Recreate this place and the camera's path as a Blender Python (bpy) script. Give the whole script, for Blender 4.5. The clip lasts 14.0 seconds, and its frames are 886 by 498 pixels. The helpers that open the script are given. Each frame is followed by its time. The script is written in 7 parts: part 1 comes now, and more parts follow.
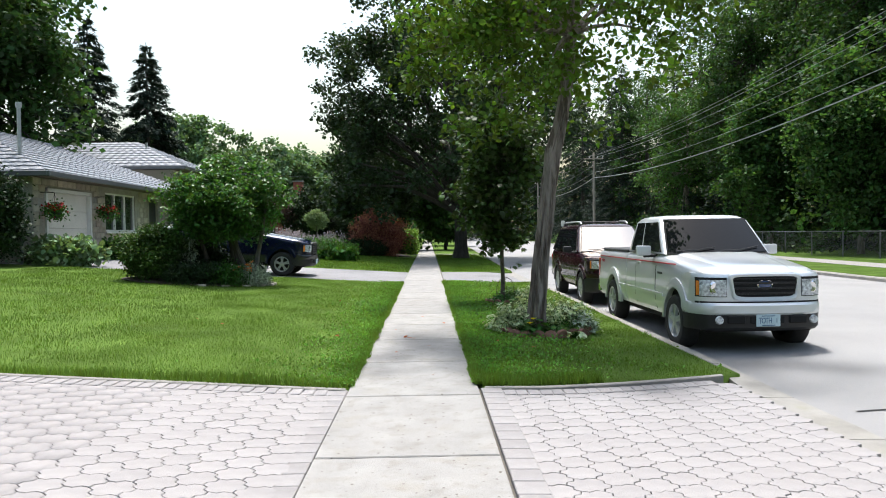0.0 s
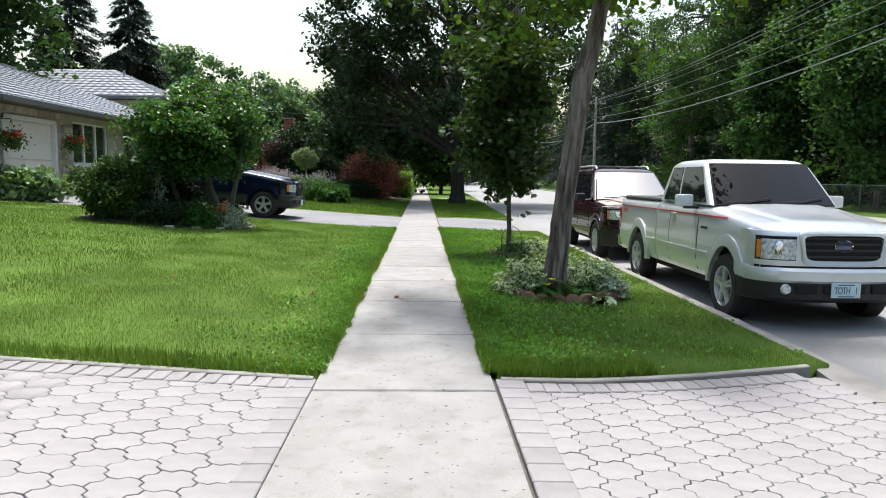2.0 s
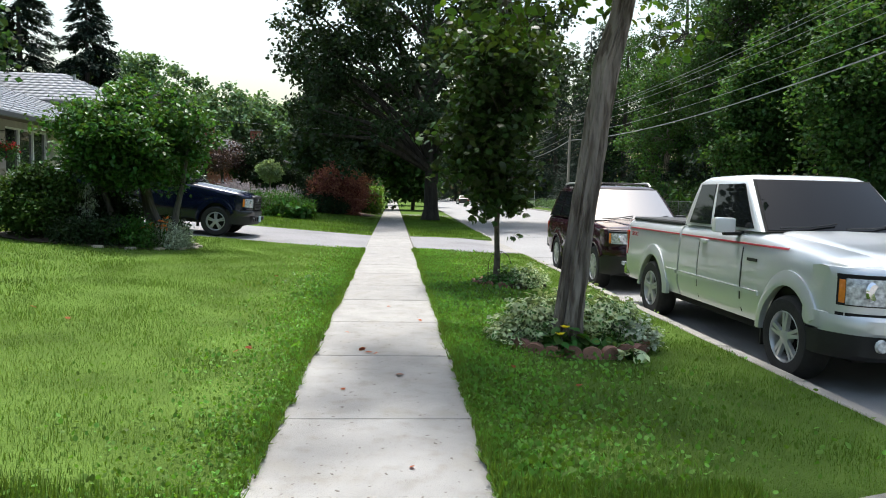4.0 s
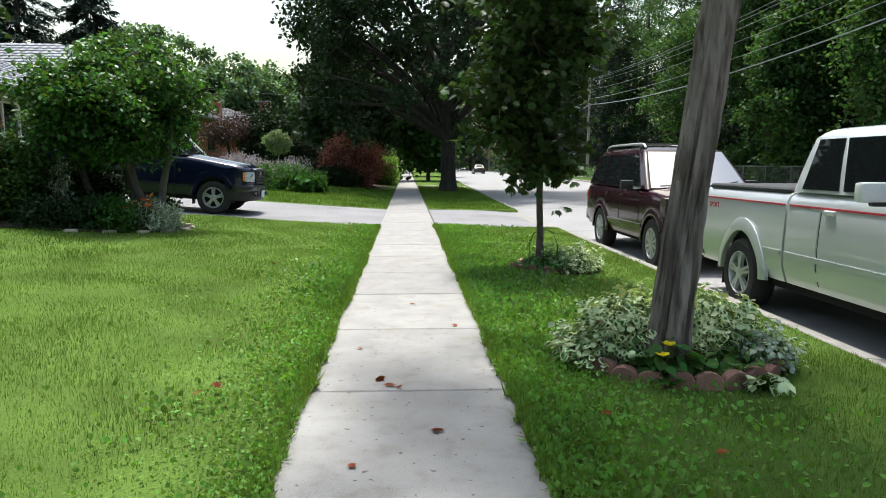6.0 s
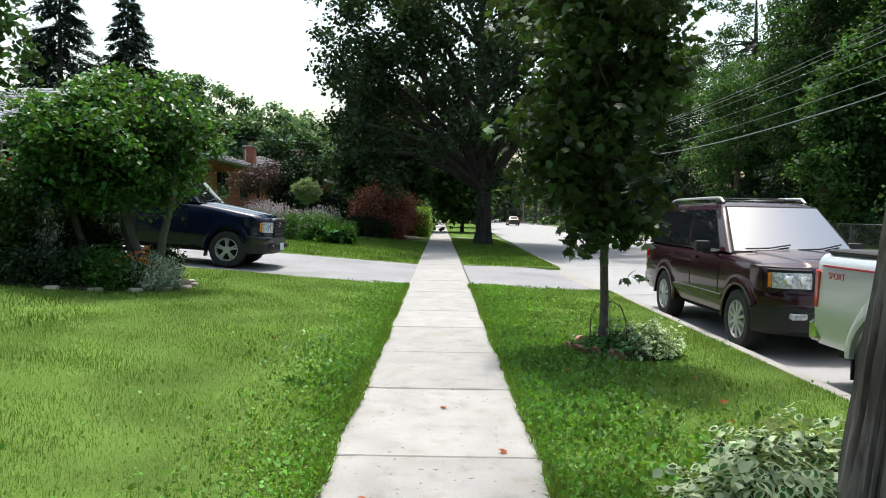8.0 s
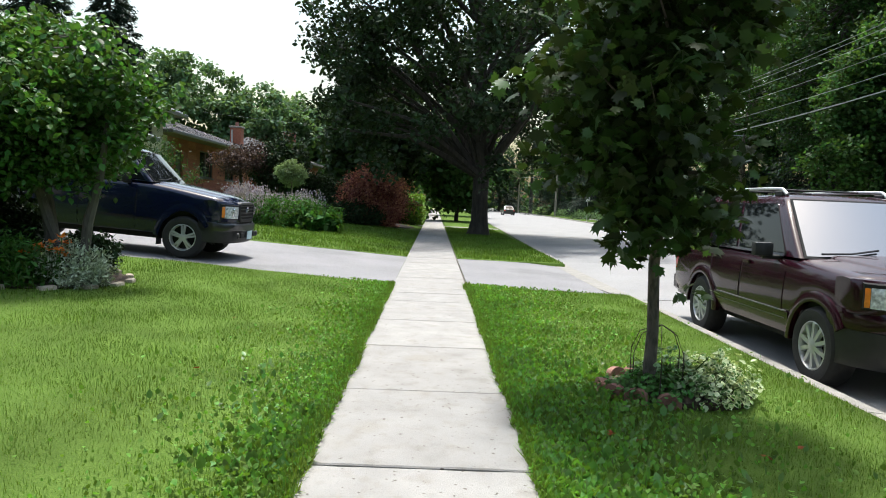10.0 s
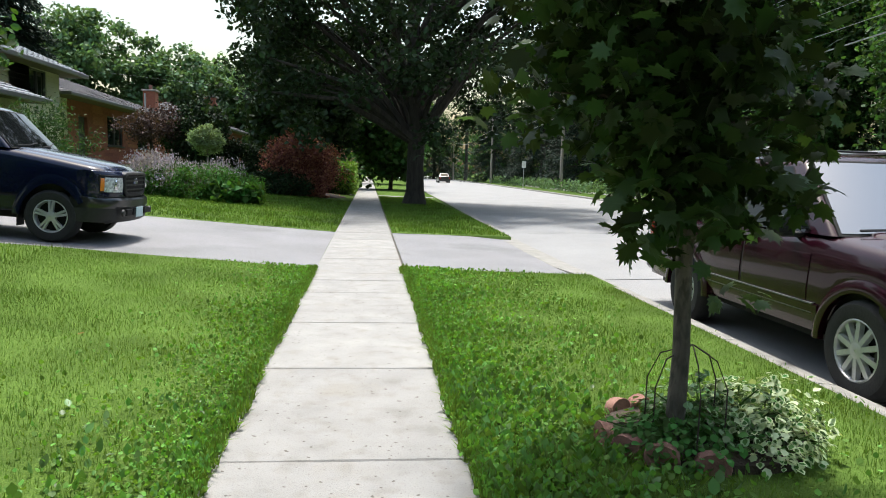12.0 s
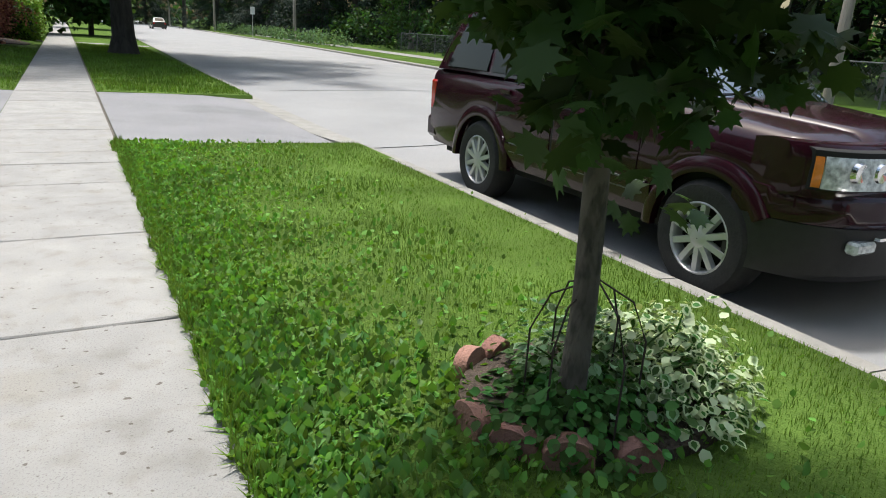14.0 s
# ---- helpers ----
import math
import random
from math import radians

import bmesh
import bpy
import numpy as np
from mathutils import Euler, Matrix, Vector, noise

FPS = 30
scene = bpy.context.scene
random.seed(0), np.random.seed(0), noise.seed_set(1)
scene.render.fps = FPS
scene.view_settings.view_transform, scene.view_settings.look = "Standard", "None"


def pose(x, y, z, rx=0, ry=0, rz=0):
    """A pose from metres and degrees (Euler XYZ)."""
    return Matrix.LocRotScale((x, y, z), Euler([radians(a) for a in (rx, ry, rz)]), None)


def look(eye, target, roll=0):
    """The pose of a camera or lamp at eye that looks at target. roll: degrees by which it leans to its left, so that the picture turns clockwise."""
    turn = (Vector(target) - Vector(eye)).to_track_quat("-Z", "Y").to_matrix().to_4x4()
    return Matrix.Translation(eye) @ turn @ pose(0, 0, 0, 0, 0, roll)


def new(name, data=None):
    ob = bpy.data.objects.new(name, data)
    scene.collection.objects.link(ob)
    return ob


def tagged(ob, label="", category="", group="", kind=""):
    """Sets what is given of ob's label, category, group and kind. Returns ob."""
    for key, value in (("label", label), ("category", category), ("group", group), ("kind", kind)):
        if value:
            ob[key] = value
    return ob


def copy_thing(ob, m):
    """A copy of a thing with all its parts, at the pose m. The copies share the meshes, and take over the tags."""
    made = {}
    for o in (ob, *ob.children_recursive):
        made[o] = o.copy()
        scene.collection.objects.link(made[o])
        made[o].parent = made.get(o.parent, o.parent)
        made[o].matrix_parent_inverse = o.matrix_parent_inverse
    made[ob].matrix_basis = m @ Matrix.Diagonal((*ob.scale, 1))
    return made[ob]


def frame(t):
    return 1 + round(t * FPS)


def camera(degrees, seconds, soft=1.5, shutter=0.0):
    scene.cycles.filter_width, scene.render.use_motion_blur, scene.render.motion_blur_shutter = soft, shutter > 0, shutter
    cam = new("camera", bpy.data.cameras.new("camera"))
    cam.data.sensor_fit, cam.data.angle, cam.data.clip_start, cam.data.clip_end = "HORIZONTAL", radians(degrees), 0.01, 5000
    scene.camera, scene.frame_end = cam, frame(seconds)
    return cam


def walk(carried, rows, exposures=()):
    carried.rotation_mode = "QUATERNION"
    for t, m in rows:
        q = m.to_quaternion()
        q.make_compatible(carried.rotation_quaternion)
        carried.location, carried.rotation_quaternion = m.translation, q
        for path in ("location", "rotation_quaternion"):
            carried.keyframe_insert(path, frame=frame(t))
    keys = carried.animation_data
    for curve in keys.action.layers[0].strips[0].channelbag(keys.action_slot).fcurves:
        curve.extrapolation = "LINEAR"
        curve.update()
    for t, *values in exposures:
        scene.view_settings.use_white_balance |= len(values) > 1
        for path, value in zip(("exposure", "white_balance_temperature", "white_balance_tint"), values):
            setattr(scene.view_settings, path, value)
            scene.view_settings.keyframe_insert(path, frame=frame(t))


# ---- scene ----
cam = camera(65.5, 14.0, soft=1.0)
PATH = [
    (0, (-0.087, -0.864, 1.456), (-0.044, 1.135, 1.412), -0.8),
    (0.5, (-0.101, -0.454, 1.467), (-0.087, 1.543, 1.353), 0.7),
    (1, (-0.079, -0.016, 1.411), (-0.077, 1.974, 1.219), 1.2),
    (1.5, (-0.112, 0.426, 1.401), (-0.001, 2.416, 1.241), 1.5),
    (2, (-0.136, 0.889, 1.401), (-0.074, 2.877, 1.196), 0.7),
    (2.5, (-0.078, 1.354, 1.405), (-0.053, 3.34, 1.169), 2.5),
    (3, (-0.132, 1.797, 1.413), (0.04, 3.783, 1.256), 1.6),
    (5.5, (-0.212, 4.224, 1.358), (-0.115, 6.215, 1.197), 0.9),
    (6, (-0.25, 4.63, 1.354), (-0.146, 6.612, 1.11), 0.2),
    (6.5, (-0.206, 5.086, 1.364), (-0.179, 7.079, 1.204), 0.7),
    (7, (-0.235, 5.456, 1.396), (-0.168, 7.451, 1.269), 1.5),
    (7.5, (-0.235, 5.88, 1.399), (-0.177, 7.873, 1.238), 0.4),
    (8, (-0.247, 6.314, 1.394), (-0.238, 8.311, 1.294), 1.1),
    (10.5, (-0.191, 8.704, 1.388), (-0.157, 10.696, 1.221), 2.5),
    (11, (-0.146, 9.127, 1.421), (-0.156, 11.115, 1.202), 1.1),
    (11.5, (-0.143, 9.578, 1.399), (0.018, 11.56, 1.185), 0.7),
    (12, (-0.148, 10.057, 1.379), (0.071, 12.032, 1.159), 1.8),
    (12.5, (-0.159, 10.45, 1.39), (0.052, 12.416, 1.086), 2.3),
    (13, (-0.158, 10.937, 1.364), (0.274, 12.868, 1.074), 2.2),
    (13.5, (-0.07, 11.3, 1.344), (0.482, 13.19, 0.993), 2.2),
    (14, (-0.027, 11.654, 1.309), (0.892, 13.329, 0.718), 3.6),
]
walk(cam, [(t, look(eye, target, roll)) for t, eye, target, roll in PATH], exposures=[(0, 0.80, 6250, 9), (2.5, 0.78, 6250, 9), (6, 0.80, 6300, 7), (11, 0.82, 6300, 7), (12.5, 0.72, 6300, 7), (14, 0.56, 6300, 7)])

# ---- world and sun ----
world = bpy.data.worlds.new("sky")
scene.world = world
world.use_nodes = True
wn = world.node_tree
wn.nodes.clear()
sky = wn.nodes.new("ShaderNodeTexSky")
sky.sky_type = "NISHITA"
sky.sun_disc = False
sky.sun_elevation = radians(73.3)
sky.sun_rotation = radians(0.0)
sky.air_density, sky.dust_density, sky.ozone_density = 1.8, 5.0, 1.0
bg = wn.nodes.new("ShaderNodeBackground")
bg.inputs["Strength"].default_value = 0.15
wo = wn.nodes.new("ShaderNodeOutputWorld")
wn.links.new(sky.outputs[0], bg.inputs["Color"])
wn.links.new(bg.outputs[0], wo.inputs["Surface"])

sun_data = bpy.data.lights.new("sun", "SUN")
sun_data.energy, sun_data.angle, sun_data.color = 3.5, radians(5.0), (1.0, 0.975, 0.94)
sun = new("sun", sun_data)
sun.matrix_world = look((0.0, 7.5, 25), (0, 0, 0))

# ---- materials ----


def mat(name, color, rough=0.6, metal=0.0, vary=0.15, scale=8.0, fine=60.0, bump=0.2, bump_scale=None, spec=0.5, coat=0.0,
        island=0.0, per_object=0.0, second=None, second_scale=1.5, second_at=0.55, trans=0.0, stretch=(1, 1, 1), specks=0.0):
    """A procedural surface: base colour varied at two scales, a second tone in patches, relief, and variation per piece."""
    m = bpy.data.materials.new(name)
    m.use_nodes = True
    t = m.node_tree
    b = t.nodes["Principled BSDF"]
    b.inputs["Roughness"].default_value = rough
    b.inputs["Metallic"].default_value = metal
    b.inputs["Specular IOR Level"].default_value = spec
    b.inputs["Coat Weight"].default_value = coat
    b.inputs["Coat Roughness"].default_value = 0.03
    tc = t.nodes.new("ShaderNodeTexCoord")
    mp = t.nodes.new("ShaderNodeMapping")
    mp.inputs["Scale"].default_value = stretch
    t.links.new(tc.outputs["Object"], mp.inputs["Vector"])

    def tex(s, detail=4.0):
        n = t.nodes.new("ShaderNodeTexNoise")
        n.inputs["Scale"].default_value = s
        n.inputs["Detail"].default_value = detail
        t.links.new(mp.outputs[0], n.inputs["Vector"])
        return n.outputs["Fac"]

    def mix(a, bcol, fac, mode="MIX"):
        n = t.nodes.new("ShaderNodeMix")
        n.data_type, n.blend_type = "RGBA", mode
        for sock, v in ((n.inputs[6], a), (n.inputs[7], bcol)):
            if hasattr(v, "links"):
                t.links.new(v, sock)
            else:
                sock.default_value = (*v, 1) if len(v) == 3 else v
        if hasattr(fac, "links"):
            t.links.new(fac, n.inputs[0])
        else:
            n.inputs[0].default_value = fac
        return n.outputs[2]

    def ramp(fac, lo, hi):
        n = t.nodes.new("ShaderNodeMapRange")
        n.inputs[1].default_value, n.inputs[2].default_value = lo, hi
        t.links.new(fac, n.inputs[0])
        return n.outputs[0]

    dark = tuple(c * (1 - vary) for c in color)
    light = tuple(min(1, c * (1 + vary)) for c in color)
    col = mix(dark, light, ramp(tex(scale), 0.3, 0.7))
    if second:
        col = mix(col, second, ramp(tex(second_scale, 6.0), second_at, second_at + 0.12))
    if fine:
        g = tex(fine, 2.0)
        col = mix(col, mix(col, (0.55, 0.55, 0.55), 1.0, "MULTIPLY"), ramp(g, 0.55, 0.8))
    if specks:
        col = mix(col, mix(col, (0.42, 0.38, 0.34), 1.0, "MULTIPLY"), ramp(tex(26.0, 1.0), 0.70, 0.735))
        col = mix(col, mix(col, (0.86, 0.84, 0.81), 1.0, "MULTIPLY"), ramp(tex(7.0, 9.0), 0.52, 0.70))
    if island or per_object:
        if island:
            src = t.nodes.new("ShaderNodeNewGeometry").outputs["Random Per Island"]
        else:
            src = t.nodes.new("ShaderNodeObjectInfo").outputs["Random"]
        hsv = t.nodes.new("ShaderNodeHueSaturation")
        k = island or per_object
        n = t.nodes.new("ShaderNodeMapRange")
        n.inputs[3].default_value, n.inputs[4].default_value = 1 - k, 1 + k
        t.links.new(src, n.inputs[0])
        t.links.new(n.outputs[0], hsv.inputs["Value"])
        n2 = t.nodes.new("ShaderNodeMapRange")
        n2.inputs[3].default_value, n2.inputs[4].default_value = 0.5 - 0.05 * k, 0.5 + 0.05 * k
        t.links.new(src, n2.inputs[0])
        t.links.new(n2.outputs[0], hsv.inputs["Hue"])
        t.links.new(col, hsv.inputs["Color"])
        col = hsv.outputs[0]
    t.links.new(col, b.inputs["Base Color"])
    if bump:
        bp = t.nodes.new("ShaderNodeBump")
        bp.inputs["Strength"].default_value = bump
        bp.inputs["Distance"].default_value = 0.02
        t.links.new(tex(bump_scale or fine or 40.0), bp.inputs["Height"])
        t.links.new(bp.outputs[0], b.inputs["Normal"])
    if trans:
        tr = t.nodes.new("ShaderNodeBsdfTranslucent")
        ms = t.nodes.new("ShaderNodeMixShader")
        ms.inputs[0].default_value = trans
        warm = mix(col, (1.4, 1.35, 0.55), 1.0, "MULTIPLY")
        t.links.new(warm, tr.inputs["Color"])
        out = t.nodes["Material Output"]
        t.links.new(b.outputs[0], ms.inputs[1])
        t.links.new(tr.outputs[0], ms.inputs[2])
        t.links.new(ms.outputs[0], out.inputs["Surface"])
    return m


def leaf_mat(name, color, trans=0.35, k=0.45, rough=0.6, second=None, spec=0.18):
    return mat(name, color, rough, vary=0.25, scale=0.7, fine=0, bump=0, island=k, trans=trans, spec=spec, second=second, second_scale=0.5, second_at=0.6)


M_CONCRETE = mat("sidewalk_concrete", (0.262, 0.252, 0.238), 0.85, vary=0.12, scale=3, fine=140, bump=0.3, per_object=0.06, second=(0.255, 0.24, 0.215), second_scale=2.2, second_at=0.58, specks=1.0)
M_KERB = mat("kerb_concrete", (0.245, 0.232, 0.21), 0.9, vary=0.18, scale=4, fine=150, bump=0.35, second=(0.25, 0.24, 0.2), second_scale=3, second_at=0.6)
M_JOINT = mat("joint_dirt", (0.11, 0.098, 0.08), 0.95, vary=0.4, scale=30, fine=120, bump=0.4)
M_PAVER = mat("paver_pinkish_grey", (0.275, 0.258, 0.253), 0.85, vary=0.10, scale=5, fine=200, bump=0.3, per_object=0.045, second=(0.245, 0.23, 0.226), second_scale=1.3)
M_BORDER = mat("border_paver_grey", (0.255, 0.24, 0.236), 0.85, vary=0.10, scale=5, fine=200, bump=0.3, per_object=0.08)
M_PAVER_FAR = mat("paver_pinkish_grey_joined", (0.275, 0.258, 0.253), 0.85, vary=0.10, scale=5, fine=200, bump=0.3, island=0.045, second=(0.245, 0.23, 0.226), second_scale=1.3)
M_ASPHALT = mat("asphalt_road", (0.24, 0.235, 0.232), 0.8, vary=0.10, scale=0.6, fine=300, bump=0.35, second=(0.235, 0.228, 0.222), second_scale=0.35)
M_DRIVE = mat("asphalt_drive", (0.20, 0.195, 0.20), 0.85, vary=0.10, scale=0.8, fine=280, bump=0.35, second=(0.15, 0.147, 0.15), second_scale=0.5)
M_LAWN = mat("lawn_soil", (0.078, 0.128, 0.025), 0.95, spec=0.05, vary=0.30, scale=1.1, fine=90, bump=0.6, bump_scale=70, second=(0.082, 0.138, 0.025), second_scale=0.6, second_at=0.52)
M_GRASS = mat("grass_blades", (0.110, 0.188, 0.029), 0.6, vary=0.25, scale=0.9, fine=0, bump=0, island=0.22, spec=0.15, trans=0.27, second=(0.130, 0.196, 0.034), second_scale=0.8, second_at=0.55)
M_CLOVER = leaf_mat("clover_leaves", (0.12, 0.235, 0.042), 0.35, 0.4)
M_WEED = leaf_mat("plantain_leaves", (0.10, 0.20, 0.05), 0.3, 0.4, 0.42, spec=0.35)
M_SOIL = mat("bed_soil", (0.055, 0.038, 0.026), 0.95, vary=0.4, scale=12, fine=60, bump=0.8)
M_MULCH = mat("mulch", (0.07, 0.045, 0.035), 0.95, vary=0.4, scale=9, fine=50, bump=0.8)
M_BARK = mat("bark_grey_brown", (0.22, 0.19, 0.165), 0.95, vary=0.4, scale=9, fine=28, bump=1.0, bump_scale=10, stretch=(1, 1, 0.18), second=(0.11, 0.088, 0.072), second_scale=14, second_at=0.47)
M_BARK_YOUNG = mat("bark_young_maple", (0.12, 0.098, 0.082), 0.95, vary=0.3, scale=14, fine=50, bump=0.7, bump_scale=30, stretch=(1, 1, 0.4), second=(0.065, 0.055, 0.045), second_scale=20, second_at=0.5)
M_BARK_DARK = mat("bark_dark", (0.045, 0.038, 0.032), 0.95, vary=0.4, scale=8, fine=30, bump=0.9, bump_scale=10, stretch=(1, 1, 0.25))
M_LEAF_ASH = leaf_mat("leaves_yellow_green", (0.075, 0.135, 0.018), 0.36, 0.5, second=(0.085, 0.12, 0.016))
M_LEAF_MAPLE = leaf_mat("leaves_maple_green", (0.044, 0.076, 0.022), 0.28, 0.55, 0.45, second=(0.085, 0.11, 0.02))
M_LEAF_DARK = leaf_mat("leaves_dark_maple", (0.026, 0.046, 0.02), 0.22, 0.5)
M_LEAF_LILAC = leaf_mat("leaves_lilac_glossy", (0.062, 0.135, 0.034), 0.32, 0.55, 0.36, second=(0.085, 0.165, 0.035), spec=0.26)
M_BARK_LILAC = mat("bark_lilac_grey", (0.085, 0.075, 0.065), 0.95, vary=0.3, scale=12, fine=40, bump=0.8, bump_scale=20, stretch=(1, 1, 0.3))
M_LEAF_SHRUB = leaf_mat("leaves_shrub", (0.058, 0.135, 0.030), 0.35, 0.5)
M_LEAF_ROUND = leaf_mat("leaves_clipped_bush", (0.055, 0.10, 0.028), 0.25, 0.5)
M_LEAF_WOOD = leaf_mat("leaves_wood", (0.036, 0.076, 0.024), 0.38, 0.5)
M_LEAF_WOOD2 = leaf_mat("leaves_wood_light", (0.05, 0.105, 0.032), 0.42, 0.5)
# pale bluish tone of distant haze is mixed into this leaf colour
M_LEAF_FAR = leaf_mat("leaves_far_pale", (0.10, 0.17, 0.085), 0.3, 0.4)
M_NEEDLE = leaf_mat("needles_dark", (0.016, 0.032, 0.02), 0.1, 0.5)
M_YEW = leaf_mat("yew_needles", (0.022, 0.042, 0.016), 0.1, 0.5)
M_HEDGE = leaf_mat("hedge_leaves_bright", (0.11, 0.19, 0.03), 0.3, 0.4)
M_RED = leaf_mat("barberry_red_leaves", (0.32, 0.12, 0.105), 0.25, 0.6, second=(0.12, 0.045, 0.04))
M_VARIEG = leaf_mat("variegated_cream_leaves", (0.46, 0.54, 0.33), 0.2, 0.15, second=(0.36, 0.48, 0.24))
M_SILVER = leaf_mat("silvery_leaves", (0.34, 0.40, 0.31), 0.15, 0.3)
M_LAVENDER = leaf_mat("lavender_flowers", (0.32, 0.28, 0.36), 0.2, 0.4)
M_FLOWER_O = leaf_mat("orange_petals", (0.75, 0.22, 0.05), 0.3, 0.2)
M_FLOWER_Y = leaf_mat("yellow_petals", (0.85, 0.68, 0.03), 0.3, 0.1)
M_FLOWER_R = leaf_mat("red_petals", (0.55, 0.02, 0.03), 0.3, 0.3)
M_DRYLEAF = leaf_mat("fallen_leaves", (0.40, 0.13, 0.04), 0.2, 0.5)
M_BRICKEDGE = mat("terracotta_edging", (0.30, 0.155, 0.115), 0.9, vary=0.2, scale=10, fine=90, bump=0.5, per_object=0.2)
M_STONE = mat("house_stone", (0.40, 0.345, 0.275), 0.9, vary=0.2, scale=6, fine=60, bump=0.5, per_object=0.25)
M_MORTAR = mat("mortar", (0.36, 0.33, 0.28), 0.95, vary=0.12, scale=5, fine=80, bump=0.4)
M_BRICK = mat("red_brick", (0.26, 0.085, 0.055), 0.9, vary=0.2, scale=8, fine=70, bump=0.4, per_object=0.2)
M_CREAM = mat("cream_siding", (0.52, 0.485, 0.39), 0.7, vary=0.06, scale=2, fine=60, bump=0.1)
M_WHITE = mat("white_paint", (0.74, 0.73, 0.69), 0.5, vary=0.05, scale=3, fine=50, bump=0.05)
M_DOORPAINT = mat("garage_door_paint", (0.66, 0.63, 0.55), 0.55, vary=0.05, scale=3, fine=50, bump=0.05)
M_DARKTRIM = mat("dark_trim", (0.035, 0.035, 0.038), 0.5, vary=0.2, scale=6, fine=0, bump=0.05)
M_SOFFIT = mat("brown_soffit", (0.10, 0.075, 0.055), 0.7, vary=0.2, scale=5, fine=0, bump=0.1)
M_ROOF = mat("metal_tile_roof", (0.25, 0.262, 0.285), 0.42, 0.1, vary=0.12, scale=3, fine=60, bump=0.1, per_object=0.12)
M_ROOF2 = mat("asphalt_shingles", (0.115, 0.11, 0.115), 0.9, vary=0.2, scale=4, fine=70, bump=0.4, per_object=0.2)
M_GALV = mat("galvanised_metal", (0.45, 0.46, 0.46), 0.45, 0.7, vary=0.12, scale=10, fine=60, bump=0.1)
M_POLE = mat("weathered_pole_wood", (0.30, 0.26, 0.22), 0.9, vary=0.3, scale=5, fine=40, bump=0.5, stretch=(1, 1, 0.1))
M_WIRE = mat("wire", (0.30, 0.30, 0.31), 0.5, vary=0.05, scale=5, fine=0, bump=0)
M_PAINT_SILVER = mat("silver_car_paint", (0.64, 0.67, 0.685), 0.34, 0.45, vary=0.02, scale=2, fine=0, bump=0, coat=0.8)
M_PAINT_BLUE = mat("navy_car_paint", (0.003, 0.0055, 0.024), 0.22, 0.0, vary=0.05, scale=2, fine=0, bump=0, coat=0.6, spec=0.22)
M_PAINT_RED = mat("maroon_car_paint", (0.018, 0.0020, 0.0065), 0.25, 0.0, vary=0.05, scale=2, fine=0, bump=0, coat=0.5, spec=0.2)
M_PAINT_BLACK = mat("black_car_paint", (0.01, 0.01, 0.012), 0.3, 0.1, vary=0.05, scale=2, fine=0, bump=0, coat=0.8)
M_PAINT_WHITE = mat("white_car_paint", (0.75, 0.75, 0.75), 0.3, 0.0, vary=0.03, scale=2, fine=0, bump=0, coat=0.8)
M_PLASTIC = mat("black_plastic", (0.014, 0.014, 0.015), 0.55, vary=0.2, scale=20, fine=150, bump=0.1)
M_UNDER = mat("underbody_black", (0.008, 0.008, 0.008), 0.9, vary=0.2, scale=10, fine=0, bump=0)
M_TYRE = mat("tyre_rubber", (0.018, 0.018, 0.018), 0.85, vary=0.2, scale=20, fine=60, bump=0.2)
M_RIM = mat("alloy_rim", (0.48, 0.49, 0.50), 0.28, 0.45, vary=0.05, scale=10, fine=0, bump=0)
M_GLASS = mat("tinted_car_glass", (0.008, 0.010, 0.011), 0.03, 0.0, vary=0.05, scale=2, fine=0, bump=0, coat=0.0, spec=0.2)
M_WINDOW = mat("window_glass", (0.02, 0.024, 0.026), 0.05, 0.0, vary=0.1, scale=2, fine=0, bump=0, coat=1.0, spec=0.8)
M_LENS = mat("headlamp_lens", (0.50, 0.53, 0.54), 0.06, 0.1, vary=0.55, scale=28, fine=0, bump=0.3, bump_scale=40, coat=1.0)
M_AMBER = mat("amber_lens", (0.75, 0.22, 0.02), 0.2, 0.0, vary=0.15, scale=20, fine=0, bump=0.2, bump_scale=60, coat=1.0)
M_REDLENS = mat("red_lens", (0.45, 0.01, 0.01), 0.2, 0.0, vary=0.15, scale=20, fine=0, bump=0, coat=1.0)
M_CHROME = mat("chrome", (0.75, 0.76, 0.77), 0.12, 1.0, vary=0.03, scale=5, fine=0, bump=0)
M_PLATE = mat("plate_pale_blue", (0.50, 0.64, 0.68), 0.45, 0.0, vary=0.06, scale=15, fine=0, bump=0.05)
M_PLATETEXT = mat("plate_text_blue", (0.05, 0.13, 0.24), 0.5, vary=0.05, scale=5, fine=0, bump=0)
M_STRIPE = mat("red_pinstripe", (0.42, 0.03, 0.05), 0.4, vary=0.05, scale=5, fine=0, bump=0)
M_BADGE = mat("badge_blue", (0.03, 0.06, 0.16), 0.25, vary=0.05, scale=5, fine=0, bump=0, coat=1.0)
M_FENCE = mat("weathered_galvanised", (0.17, 0.175, 0.175), 0.6, 0.5, vary=0.15, scale=10, fine=60, bump=0.1)
M_IRON = mat("rusty_wire", (0.05, 0.035, 0.028), 0.8, 0.3, vary=0.3, scale=30, fine=0, bump=0.1)
M_HOSTA = leaf_mat("hosta_leaves", (0.17, 0.25, 0.13), 0.25, 0.5, second=(0.38, 0.42, 0.30))
M_GLARE = mat("sloped_glass", (0.010, 0.012, 0.013), 0.03, 0.0, vary=0.05, scale=2, fine=0, bump=0, coat=1.0, spec=1.0)
M_SCREEN = mat("windscreen_glass", (0.006, 0.007, 0.008), 0.02, 0.0, vary=0.05, scale=2, fine=0, bump=0, spec=0.3)
